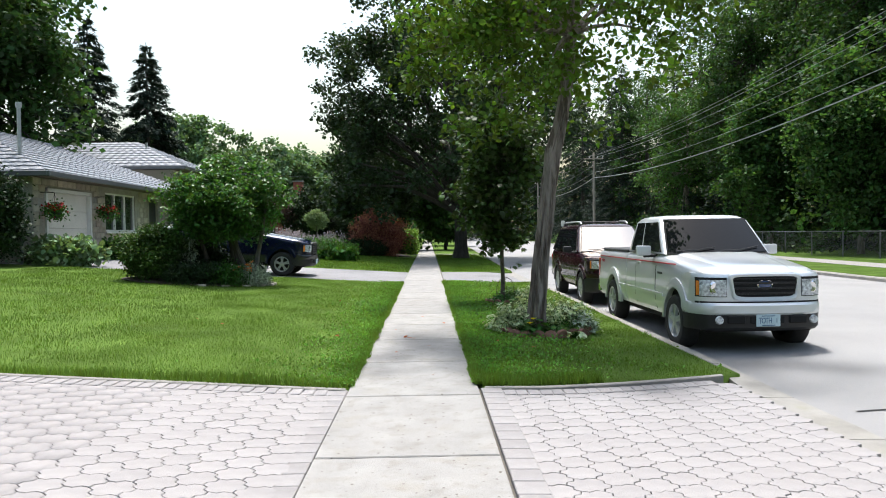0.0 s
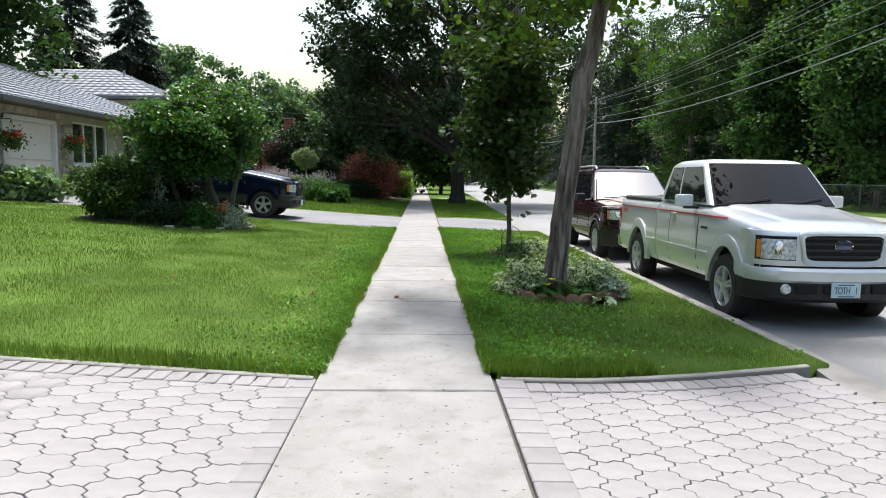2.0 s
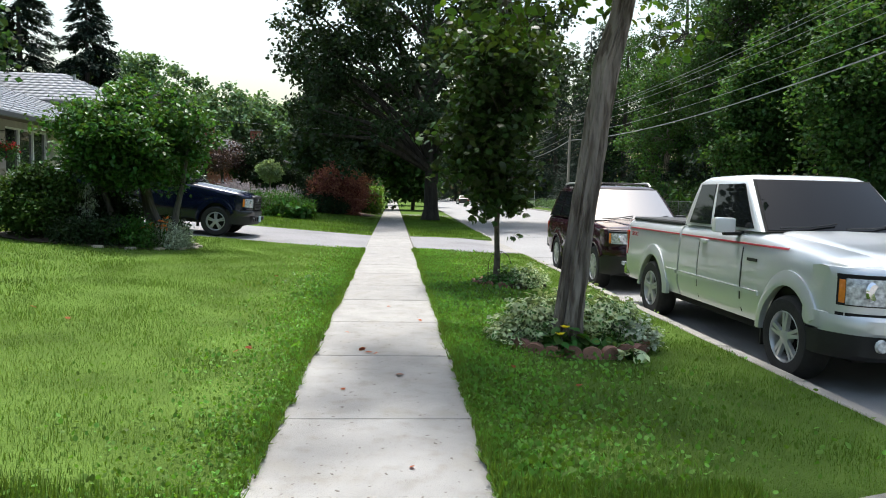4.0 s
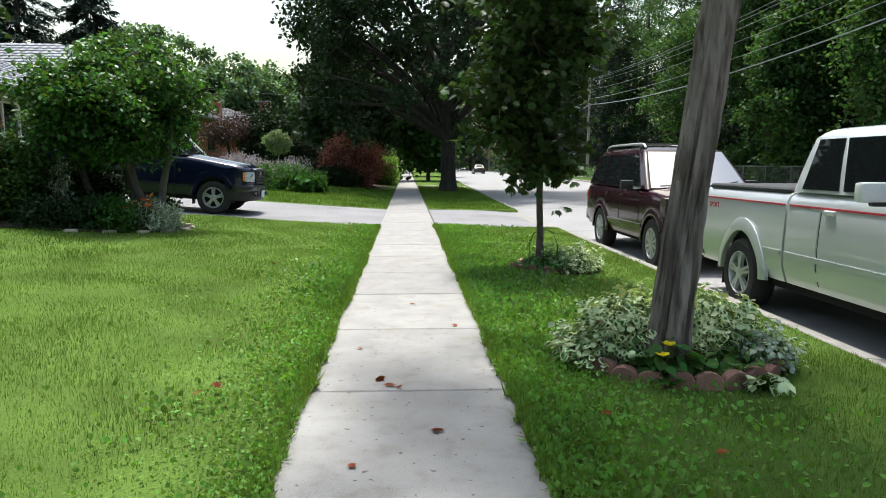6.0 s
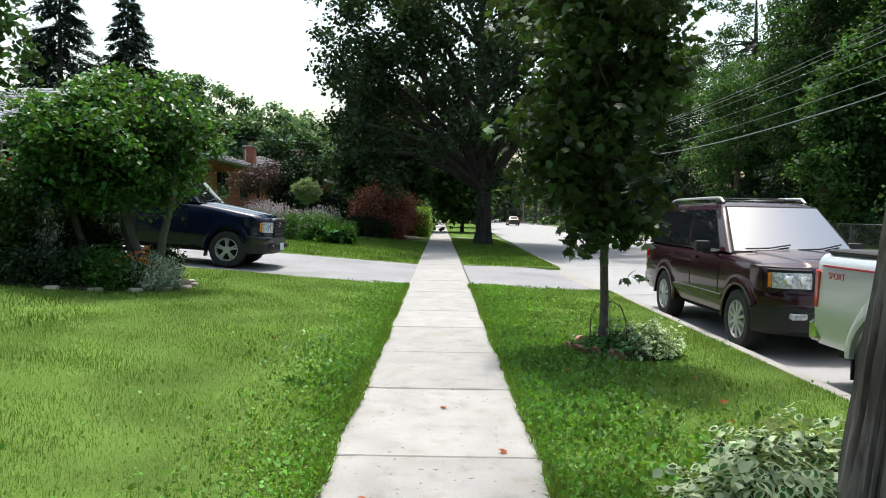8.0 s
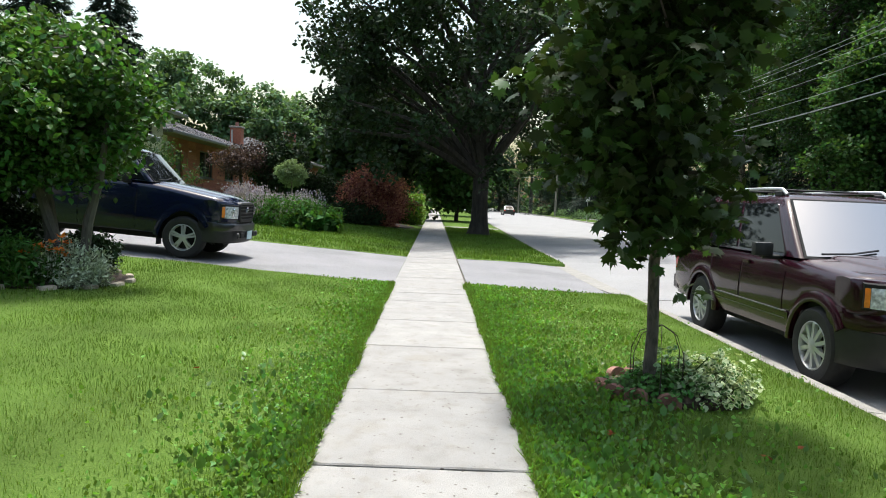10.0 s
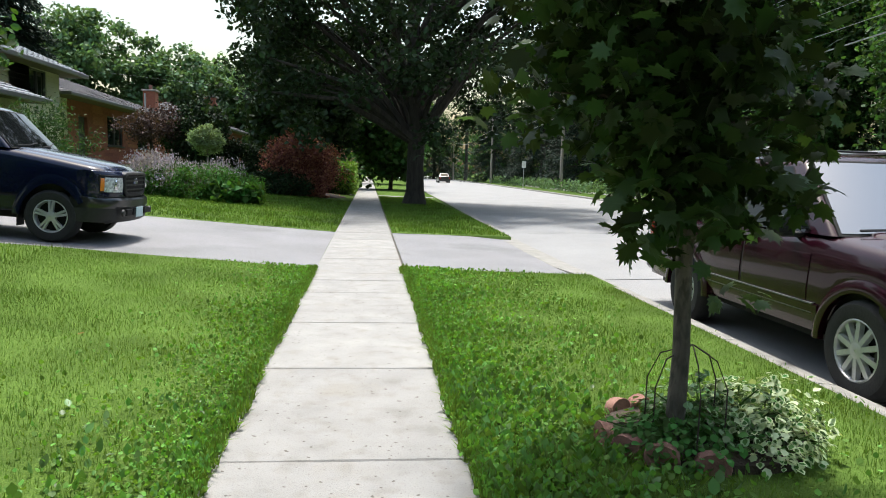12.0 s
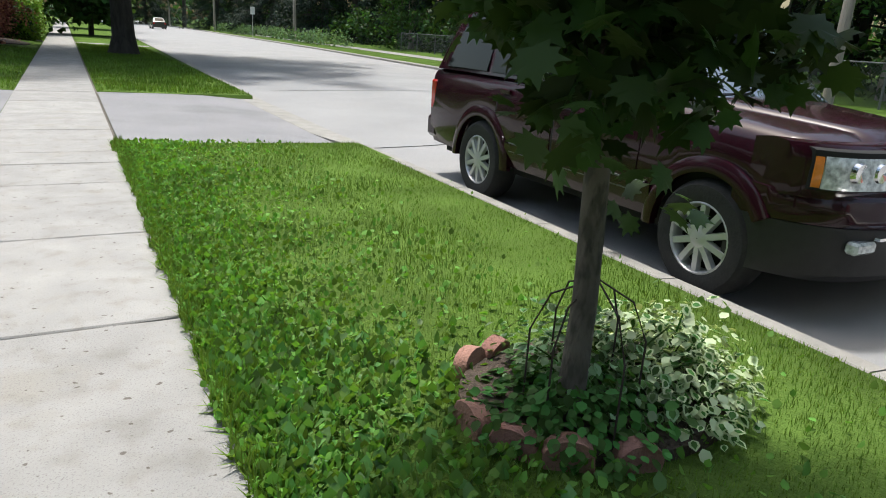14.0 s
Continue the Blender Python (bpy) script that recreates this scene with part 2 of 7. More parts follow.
M_SCREEN.node_tree.nodes["Principled BSDF"].inputs["IOR"].default_value = 1.45
M_GLARE.node_tree.nodes["Principled BSDF"].inputs["IOR"].default_value = 2.3

# ---- building helpers ----
rng = np.random.default_rng(7)


def finish(bm, name, material, parent=None, smooth=False, angle=0.6):
    me = bpy.data.meshes.new(name)
    bmesh.ops.recalc_face_normals(bm, faces=bm.faces)
    if smooth:
        for e in bm.edges:
            if len(e.link_faces) == 2 and e.calc_face_angle(0) > angle:
                e.smooth = False
        for f in bm.faces:
            f.smooth = True
    bm.to_mesh(me)
    bm.free()
    me.materials.append(material)
    ob = new(name, me)
    ob.parent = parent
    return ob


def part(name, bm, material, parent, label="", smooth=False):
    ob = finish(bm, name, material, parent, smooth)
    return tagged(ob, label) if label else ob


def thing(name, label, category, m=None, group="", kind=""):
    ob = new(name)
    if m is not None:
        ob.matrix_world = m
    return tagged(ob, label, category, group, kind)


def np_mesh(name, verts, faces, material, parent=None, smooth=False):
    verts, faces = np.asarray(verts, np.float32), np.asarray(faces, np.int32)
    me = bpy.data.meshes.new(name)
    me.vertices.add(len(verts))
    me.vertices.foreach_set("co", verts.ravel())
    me.loops.add(faces.size)
    me.loops.foreach_set("vertex_index", faces.ravel())
    me.polygons.add(len(faces))
    me.polygons.foreach_set("loop_start", np.arange(0, faces.size, faces.shape[1], dtype=np.int32))
    if smooth:
        me.polygons.foreach_set("use_smooth", np.ones(len(faces), bool))
    me.update(calc_edges=True)
    me.materials.append(material)
    ob = new(name, me)
    ob.parent = parent
    return ob


def box(bm, x0, x1, y0, y1, z0, z1, bevel=0.0, seg=1):
    vs = [bm.verts.new(c) for c in ((x0, y0, z0), (x1, y0, z0), (x1, y1, z0), (x0, y1, z0), (x0, y0, z1), (x1, y0, z1), (x1, y1, z1), (x0, y1, z1))]
    fs = [bm.faces.new([vs[i] for i in f]) for f in ((3, 2, 1, 0), (4, 5, 6, 7), (0, 1, 5, 4), (1, 2, 6, 5), (2, 3, 7, 6), (3, 0, 4, 7))]
    if bevel:
        edges = list({e for f in fs for e in f.edges})
        bmesh.ops.bevel(bm, geom=edges, offset=bevel, segments=seg, affect="EDGES", profile=0.6)
    return bm


def boxes(*rows, bevel=0.0, seg=1):
    bm = bmesh.new()
    for r in rows:
        box(bm, *r, bevel=bevel, seg=seg)
    return bm


def tube(bm, pts, radii, n=8):
    """A tapered round tube along points."""
    pts = [Vector(p) for p in pts]
    if not hasattr(radii, "__len__"):
        radii = [radii] * len(pts)
    rings = []
    for i, p in enumerate(pts):
        d = (pts[min(i + 1, len(pts) - 1)] - pts[max(i - 1, 0)]).normalized()
        a = d.cross(Vector((0.3, 0.9, 0.31)) if abs(d.z) > 0.9 else Vector((0, 0, 1))).normalized()
        b = d.cross(a)
        rings.append([bm.verts.new(p + radii[i] * (math.cos(t) * a + math.sin(t) * b)) for t in (2 * math.pi * k / n for k in range(n))])
    for r, s in zip(rings, rings[1:]):
        for k in range(n):
            bm.faces.new((r[k], r[(k + 1) % n], s[(k + 1) % n], s[k]))
    bm.faces.new(rings[0][::-1])
    bm.faces.new(rings[-1])
    return bm


def lathe(bm, profile, n=28, axis="x", centre=(0, 0, 0)):
    """Turns (radius, along) pairs about an axis through centre."""
    rings = []
    for r, a in profile:
        ring = []
        for k in range(n):
            t = 2 * math.pi * k / n
            c, s = r * math.cos(t), r * math.sin(t)
            v = {"x": (a, c, s), "y": (c, a, s), "z": (c, s, a)}[axis]
            ring.append(bm.verts.new(Vector(v) + Vector(centre)))
        rings.append(ring)
    for p, q in zip(rings, rings[1:]):
        for k in range(n):
            bm.faces.new((p[k], p[(k + 1) % n], q[(k + 1) % n], q[k]))
    return bm


def loft(bm, sections, closed=False, cap=True):
    rings = [[bm.verts.new(p) for p in s] for s in sections]
    n = len(rings[0])
    for r, s in zip(rings, rings[1:]):
        for k in range(n if closed else n - 1):
            bm.faces.new((r[k], r[(k + 1) % n], s[(k + 1) % n], s[k]))
    if cap:
        bm.faces.new(rings[0][::-1])
        bm.faces.new(rings[-1])
    return bm


def slab(bm, corners, u0, u1, v0, v1, lift=0.004, thick=0.012):
    """A thin pane on the quad corners (00, 10, 11, 01), inset in its own u, v, raised along the quad's normal."""
    a, b, c, d = (Vector(p) for p in corners)
    at = lambda u, v: a * (1 - u) * (1 - v) + b * u * (1 - v) + c * u * v + d * (1 - u) * v
    n = (b - a).cross(d - a).normalized()
    q = [at(u0, v0), at(u1, v0), at(u1, v1), at(u0, v1)]
    lo, hi = [bm.verts.new(p + n * (lift - thick)) for p in q], [bm.verts.new(p + n * lift) for p in q]
    bm.faces.new(hi)
    bm.faces.new(lo[::-1])
    for k in range(4):
        bm.faces.new((lo[k], lo[(k + 1) % 4], hi[(k + 1) % 4], hi[k]))
    return bm


def letters(text, size, material, parent, m, name="lettering"):
    cu = bpy.data.curves.new(name, "FONT")
    cu.body, cu.size, cu.extrude, cu.align_x, cu.align_y = text, size, 0.002, "CENTER", "CENTER"
    tmp = new("lettering_tmp", cu)
    me = bpy.data.meshes.new_from_object(tmp.evaluated_get(bpy.context.evaluated_depsgraph_get()))
    bpy.data.objects.remove(tmp)
    me.materials.clear()
    me.materials.append(material)
    ob = new(name, me)
    ob.parent = parent
    ob.matrix_local = m
    return ob


# leaf outlines, in the x-y plane with the stem at the origin and the tip along +y
QUAD_LEAF = (np.array([(0, 0, 0), (0.38, 0.5, 0.06), (0, 1, -0.05), (-0.38, 0.5, 0.06)]), np.array([(0, 1, 2, 3)]))
SLIM_LEAF = (np.array([(0, 0, 0), (0.16, 0.5, 0.03), (0, 1, -0.06), (-0.16, 0.5, 0.03)]), np.array([(0, 1, 2, 3)]))
OVAL_LEAF = (np.array([(0, 0, 0), (0.3, 0.25, 0.06), (0.33, 0.6, 0.05), (0, 1, -0.06), (-0.33, 0.6, 0.05), (-0.3, 0.25, 0.06)]), np.array([(0, 1, 2, 3), (0, 3, 4, 5)]))
BLADE = (np.array([(-0.5, 0, 0), (0.5, 0, 0), (0, 1, 0.25)]), np.array([(0, 1, 2)]))


def maple_outline():
    half = [(0.0, 0.0), (0.18, -0.04), (0.42, -0.10), (0.36, 0.10), (0.60, 0.16), (0.52, 0.30), (0.78, 0.52), (0.50, 0.50), (0.40, 0.56), (0.46, 0.80), (0.24, 0.68), (0.14, 0.74), (0.0, 1.08)]
    pts = half + [(-x, y) for x, y in half[-2:0:-1]]
    v = np.array([(x, y, -0.22 * x * x - 0.10 * (y - 0.4) ** 2 + 0.05) for x, y in pts] + [(0, 0.32, 0.06)])
    n = len(pts)
    return v, np.array([(n, i, (i + 1) % n) for i in range(n)])


MAPLE_LEAF = maple_outline()


def turns(yaw, pitch, roll):
    """Rotation matrices for arrays of angles: roll about the leaf's length, then pitch, then yaw."""
    cy, sy, cp, sp, cr, sr = np.cos(yaw), np.sin(yaw), np.cos(pitch), np.sin(pitch), np.cos(roll), np.sin(roll)
    z, o = np.zeros_like(cy), np.ones_like(cy)
    a = np.stack([np.stack([cy, -sy, z], -1), np.stack([sy, cy, z], -1), np.stack([z, z, o], -1)], -2)
    b = np.stack([np.stack([o, z, z], -1), np.stack([z, cp, -sp], -1), np.stack([z, sp, cp], -1)], -2)
    c = np.stack([np.stack([cr, z, sr], -1), np.stack([z, o, z], -1), np.stack([-sr, z, cr], -1)], -2)
    return a @ b @ c


def strew(template, places, size, turn, width=1.0):
    """One set of vertices and faces: the template at every place."""
    tv, tf = template
    tv = tv * np.array([width, 1, 1])
    size = np.broadcast_to(np.asarray(size, float), (len(places),))
    v = np.einsum("nij,kj->nki", turn, tv) * size[:, None, None] + places[:, None, :]
    f = tf[None] + (np.arange(len(places)) * len(tv))[:, None, None]
    return v.reshape(-1, 3), f.reshape(-1, tf.shape[1])


def random_turns(n, droop=0.3, spread=0.7):
    return turns(rng.uniform(0, 2 * np.pi, n), rng.normal(-droop, spread, n), rng.normal(0, 0.7, n))


def clumps(centres, radius, per, flat=0.7):
    """Leaf places round clump centres."""
    c = np.repeat(centres, per, axis=0)
    r = np.repeat(np.broadcast_to(radius, (len(centres),)), per)
    d = np.clip(rng.normal(0, 0.55, (len(c), 3)), -1.05, 1.05) * r[:, None]
    d[:, 2] *= flat
    return c + d


def crown_centres(n, centre, radii, hollow=0.45, low=-1.0, rough=0.25, seed=0):
    """Clump centres in an uneven ellipsoid, more of them near its skin."""
    out = []
    while len(out) < n:
        d = rng.normal(0, 1, 3)
        d /= np.linalg.norm(d)
        if d[2] < low:
            continue
        bulge = 1 + rough * noise.noise(Vector(d * 1.7) + Vector((seed * 3.1, seed, 0))) * 2 + 0.12 * noise.noise(Vector(d * 5) + Vector((seed, 0, 0))) * 2
        r = (hollow + (1 - hollow) * rng.uniform() ** 0.6) * bulge
        if noise.noise(Vector(d * r * 3.0) + Vector((seed, seed * 2, 5))) < -0.28:
            continue
        out.append(np.array(centre) + d * r * np.array(radii))
    return np.array(out)


def kerb_x(y):
    return 3.05 + 0.025 * max(0.0, y - 25)


def far_x(y):
    return 13.3 + 0.055 * max(0.0, y - 20) - 0.02 * max(0.0, y - 60)


def lawn_z(x, y):
    """Height of the ground, away from the road."""
    if x < -0.85:
        s = min(-(x + 0.85), 14.0)
        return 0.064 * s + min(1.0, s / 9) * 0.022 * min(30.0, max(0.0, y - 34))
    if x < 0.4:
        return 0.0
    if x < kerb_x(y) + 0.1:
        return -0.03 * (x - 0.4) / 2.6
    if x < far_x(y) + 0.2:
        return -0.4
    return min(0.5, -0.03 + 0.02 * (x - far_x(y)))


def ground_z(xs, ys):
    return np.array([lawn_z(float(x), float(y)) for x, y in zip(xs, ys)])


DRIVE1 = (-2.2, 5.58)
DRIVE2 = (19.75, 25.5)

# ---- ground, road, kerbs ----


def flare_y(x):
    """How far the lawn edge of the paved drive swings away towards the street."""
    return 0.45 * max(0.0, (x - 0.9) / 1.9) ** 1.5 if 0.9 < x < 3.2 else 0.0


def lowered(x, y):
    if -0.86 < x < 0.41:
        return True
    if -13.5 < x < kerb_x(y) + 0.08 and (DRIVE1[0] < y < DRIVE1[1] or DRIVE2[0] < y < DRIVE2[1]):
        return True
    return False


def make_ground():
    xs = sorted({-900, -400, -150, -80, -50, -40, -30, -24, *np.arange(-20, -1, 0.5).round(3).tolist(), -13.51, -13.49, -0.861, -0.859, 0.409, 0.411, *np.arange(0.6, 3.0, 0.3).round(3).tolist(),
                 900, 400, 150, 90, 60, 40, 30})
    ys = sorted({-900, -300, -100, -50, -25, -12, *np.arange(-6, 60, 0.5).round(3).tolist(), DRIVE1[0] - 0.001, DRIVE1[0] + 0.001, DRIVE1[1] - 0.001, DRIVE1[1] + 0.001,
                 DRIVE2[0] - 0.001, DRIVE2[0] + 0.001, DRIVE2[1] - 0.001, DRIVE2[1] + 0.001, 65, 70, 80, 90, 100, 120, 150, 200, 300, 500, 900})
    cols = len(xs) + 4
    verts = []
    for y in ys:
        k, f = kerb_x(y), far_x(y)
        row = [x for x in xs if x < 3.0] + [k + 0.06, k + 0.07, f + 0.21, f + 0.22] + [x for x in xs if x > 3.0]
        for x in row:
            z = lawn_z(x, y)
            if k + 0.065 < x < f + 0.215:
                z = -0.4
            elif lowered(x, y):
                z -= 0.12
            elif -8 < x < 3 and 5 < y < 40 and not (-1.0 < x < 0.55):
                z += 0.02 * noise.noise(Vector((x * 0.6, y * 0.6, 0)))
            shift = flare_y(x) * max(0.0, 1 - abs(y - DRIVE1[1]) / 1.1) if y > DRIVE1[1] - 0.002 else flare_y(x) * max(0.0, 1 - abs(y - DRIVE1[1]) / 2.0)
            verts.append((x, y + shift, z))
    n = cols
    faces = [(r * n + c, r * n + c + 1, (r + 1) * n + c + 1, (r + 1) * n + c) for r in range(len(ys) - 1) for c in range(n - 1)]
    ob = np_mesh("ground", verts, faces, M_LAWN, smooth=False)
    return tagged(ob, "mown green lawn rising gently from the sidewalk", "ground", kind="structure")


make_ground()


def make_road():
    ys = [-300, -100, -40, *np.arange(-12, 60, 2.0), 65, 75, 90, 110, 150, 220, 400]
    secs = []
    for y in ys:
        a, b = kerb_x(y) + 0.13, far_x(y) + 0.05
        secs.append([(a + (b - a) * u, y, -0.15 + 0.10 * (1 - (2 * u - 1) ** 2)) for u in np.linspace(0, 1, 13)])
    bm = loft(bmesh.new(), secs, cap=False)
    ob = finish(bm, "road", M_ASPHALT, smooth=True)
    tagged(ob, "pale worn asphalt street with a slight crown", "road", kind="structure")
    # tar lines of mended cracks
    bm = bmesh.new()
    for y, x0, x1 in ((19.9, 3.4, 11.0), (27.5, 4.0, 10.0), (5.0, 3.6, 12.0)):
        pts = [(x, y + 0.12 * noise.noise(Vector((x * 0.8, y, 0))), 0) for x in np.linspace(x0, x1, 24)]
        tops = []
        for x, yy, _ in pts:
            a, b = kerb_x(yy) + 0.13, far_x(yy) + 0.05
            u = (x - a) / (b - a)
            tops.append((x, yy, -0.15 + 0.10 * (1 - (2 * u - 1) ** 2) + 0.004))
        loft(bm, [[(x, yy - 0.02, z), (x, yy + 0.02, z)] for x, yy, z in tops], cap=False)
    part("crack_filler", bm, M_UNDER, ob, "black tar line in the asphalt")


make_road()


def make_kerb(name, at, side, label):
    root = thing(name, label, "kerb", kind="structure")
    edges = [-40.0, -2.4] + list(np.arange(-2.4, 60.1, 1.3))[1:] + [70, 85, 100, 130, 200]
    for y0, y1 in zip(edges, edges[1:]):
        secs = []
        for y in (y0 + 0.006, y1 - 0.006):
            x = at(y)
            drop = 0.0
            if side > 0:
                drop = 0.07 * max(min(1.0, max(0.0, min(y - DRIVE1[0] + 1.0, DRIVE1[1] + 0.9 - y) / 0.9)), min(1.0, max(0.0, min(y - DRIVE2[0] + 0.4, DRIVE2[1] + 1.6 - y) / 0.9)))
            w = 0.17 + 3.4 * drop
            back = -2.2 * drop if side > 0 else 0
            t = -0.035 - drop
            if side > 0:
                secs.append([(x + back, y, -0.35), (x + back, y, t + 0.005), (x + back + 0.015, y, t + 0.01), (x + back + w - 0.03, y, t), (x + back + w, y, t - 0.03), (x + back + w + 0.015, y, -0.35)])
            else:
                secs.append([(x, y, -0.35), (x + 0.02, y, t - 0.03), (x + 0.05, y, t), (x + 0.2, y, t + 0.01), (x + 0.22, y, t), (x + 0.22, y, -0.35)])
        part("kerb_stone", loft(bmesh.new(), secs, closed=True), M_KERB, root)
    return root


make_kerb("kerb", kerb_x, 1, "worn pale concrete kerb along the boulevard grass")
make_kerb("kerb", far_x, -1, "pale concrete kerb along the wooded side of the street")

# asphalt drive of the next house
bm = bmesh.new()
secs = []
for x in [-13.4, -12, -10, -8, -6, -4, -2.5, -1.5, -0.853]:
    secs.append([(x, y, lawn_z(x, y) - 0.008 + 0.012 * math.sin(math.pi * (y - DRIVE2[0]) / 5.8)) for y in np.linspace(DRIVE2[0], DRIVE2[1], 7)])
loft(bm, secs, cap=False)
secs = []
for x in [0.403, 0.9, 1.5, 2.2, 2.95]:
    flare = 0.9 * max(0.0, (x - 1.6) / 1.4) ** 2
    ends = (DRIVE2[0] - 0.25 * flare, DRIVE2[1] + flare * 0.4)
    secs.append([(x, y, lawn_z(x, y) - 0.008 - 0.07 * max(0, (x - 2.0))) for y in np.linspace(*ends, 7)])
loft(bm, secs, cap=False)
tagged(finish(bm, "driveway", M_DRIVE, smooth=True), "grey asphalt driveway crossing to the street", "driveway", kind="structure")

# concrete edging between the lawn and the paved drive
bm = bmesh.new()
for x0, x1 in ((-13.0, -0.88), (0.43, 2.89)):
    secs = []
    for x in np.linspace(x0, x1, 30):
        y = DRIVE1[1] + flare_y(x) + 0.012 * noise.noise(Vector((x * 1.5, 0, 0)))
        z = lawn_z(x, y)
        secs.append([(x, y - 0.025, z - 0.1), (x, y - 0.025, z + 0.002), (x, y - 0.017, z + 0.010), (x, y + 0.03, z + 0.012), (x, y + 0.04, z - 0.1)])
    loft(bm, secs, closed=True)
tagged(finish(bm, "edging", M_KERB), "narrow raised concrete edging between lawn and pavers", "edging", kind="structure")

bm = boxes((-13.4, -0.86, DRIVE1[0], DRIVE1[1], -0.3, -0.065), (0.41, 2.88, DRIVE1[0], DRIVE1[1] + 0.5, -0.3, -0.125))
for v in bm.verts:
    if v.co.z > -0.2 and v.co.x < -2:
        v.co.z = lawn_z(v.co.x, 0) - 0.065
tagged(finish(bm, "driveway_bed", M_JOINT), "sandy bed under the interlocking pavers", "driveway", kind="structure")

# ---- vehicles: built with the front at y = 0, the rear towards +y, the road at z = 0 ----


def wheel(parent, x, y, r, side, spokes=5, width=0.23, double=True):
    """side -1: the outer face looks to -x."""
    hub = new("wheel")
    hub.parent = parent
    hub.location = (x, y, r)
    o = side
    w = width
    tyre = lathe(bmesh.new(), [(r * 0.60, o * -w * 0.1), (r * 0.62, 0.0), (r * 0.72, o * 0.012), (r * 0.90, o * 0.006), (r * 0.97, -o * 0.02), (r, -o * 0.05), (r, -o * (w - 0.05)), (r * 0.95, -o * (w - 0.01)), (r * 0.6, -o * w)], 36)
    part("tyre", tyre, M_TYRE, hub, smooth=True)
    rim = lathe(bmesh.new(), [(r * 0.63, 0.0), (r * 0.60, o * 0.004), (r * 0.57, -o * 0.012), (r * 0.55, -o * 0.09), (0.01, -o * 0.10)], 36)
    lathe(rim, [(0.07, -o * 0.06), (0.068, -o * 0.005), (0.05, o * 0.004), (0.004, o * 0.006)], 16)
    for k in range(spokes):
        for off in ((-0.13, 0.13) if double else (0.0,)):
            a = 2 * math.pi * k / spokes + 0.3
            d0 = Vector((0, math.cos(a + off * 1.6), math.sin(a + off * 1.6)))
            d1 = Vector((0, math.cos(a + off), math.sin(a + off)))
            n0 = Vector((0, -d1.z, d1.y))
            hw = 0.019 if double else 0.024
            pts = []
            for rr, dd, xo in ((0.05, d0, 0.0), (r * 0.575, d1, -0.006)):
                p = dd * rr
                pts.append([Vector((o * (xo - 0.035), 0, 0)) + p - n0 * hw, Vector((o * xo, 0, 0)) + p - n0 * hw * 0.8, Vector((o * xo, 0, 0)) + p + n0 * hw * 0.8, Vector((o * (xo - 0.035), 0, 0)) + p + n0 * hw])
            loft(rim, pts, closed=True)
    part("rim", rim, M_RIM, hub, "silver alloy rim", smooth=True)
    # black disc behind the spokes stands for the shade inside the wheel
    dark = lathe(bmesh.new(), [(r * 0.56, -o * 0.085), (0.005, -o * 0.09)], 20)
    part("brake_disc", dark, M_UNDER, hub)
    return hub


def side_profile(spec):
    """Height of the lower edge at a station, lifted over the wheels and behind the bumper."""
    def low(y):
        z = 0.62 if y < spec["hubs"][0] else spec["sill"]
        for h in spec["hubs"]:
            d = abs(y - h)
            if d < spec["arch"]:
                z = max(z, spec["r"] + math.sqrt(spec["arch"] ** 2 - d * d))
        return z
    return low


def body_section(spec, y, top, low, grow=0.0, crown=0.0):
    w = spec["half"] * spec["taper"](y)
    zb = low(y)
    mid = max(zb + 0.02, 0.72)
    pts = [(-w + 0.05 - grow, y, zb), (-w - grow, y, zb + (mid - zb) * 0.5), (-w - 0.005 - grow, y, mid), (-w + 0.006 - grow, y, mid + (top - mid) * 0.45),
           (-w + 0.022 - grow, y, top - 0.095), (-w + 0.042 - grow, y, top - 0.055), (-w + 0.075, y, top - 0.024 + grow), (-w + 0.13, y, top - 0.004 + grow), (-w * 0.5, y, top + 0.018 + crown + grow)]
    return pts + [(0.0, y, top + 0.025 + crown + grow)] + [(-a, b, c) for a, b, c in pts[::-1]]


def stations(a, b, spec, step=0.12):
    ys = set(np.arange(a, b, step).round(4)) | {a, b}
    for h in spec["hubs"]:
        for t in np.linspace(-1, 1, 17):
            y = h + spec["arch"] * math.sin(t * math.pi / 2)
            if a < y < b:
                ys.add(round(float(y), 4))
    return sorted(ys)


def shell(spec, a, b, top_at):
    low = side_profile(spec)
    return loft(bmesh.new(), [body_section(spec, y, top_at(y), low) for y in stations(a, b, spec)])


def side_strip(spec, a, b, z0, z1, top_at, lift, sides=(-1, 1), step=0.15):
    """A strip that follows the body side between two heights, just proud of it."""
    bm = bmesh.new()
    low = side_profile(spec)
    for s in sides:
        secs = []
        for y in sorted(set(np.arange(a, b, step).round(3)) | {a, b}):
            ring = [(p[0], p[2]) for p in body_section(spec, y, top_at(y), low)[:8]]
            zs, xs = [p[1] for p in ring], [p[0] for p in ring]
            bits = np.linspace(z0, z1, 6)
            face = [(-s * (float(np.interp(z, zs, xs)) - lift), y, float(z)) for z in bits]
            back = [(-s * (float(np.interp(z, zs, xs)) + 0.01), y, float(z)) for z in bits[::-1]]
            secs.append(face + back)
        loft(bm, secs, closed=True)
    return bm


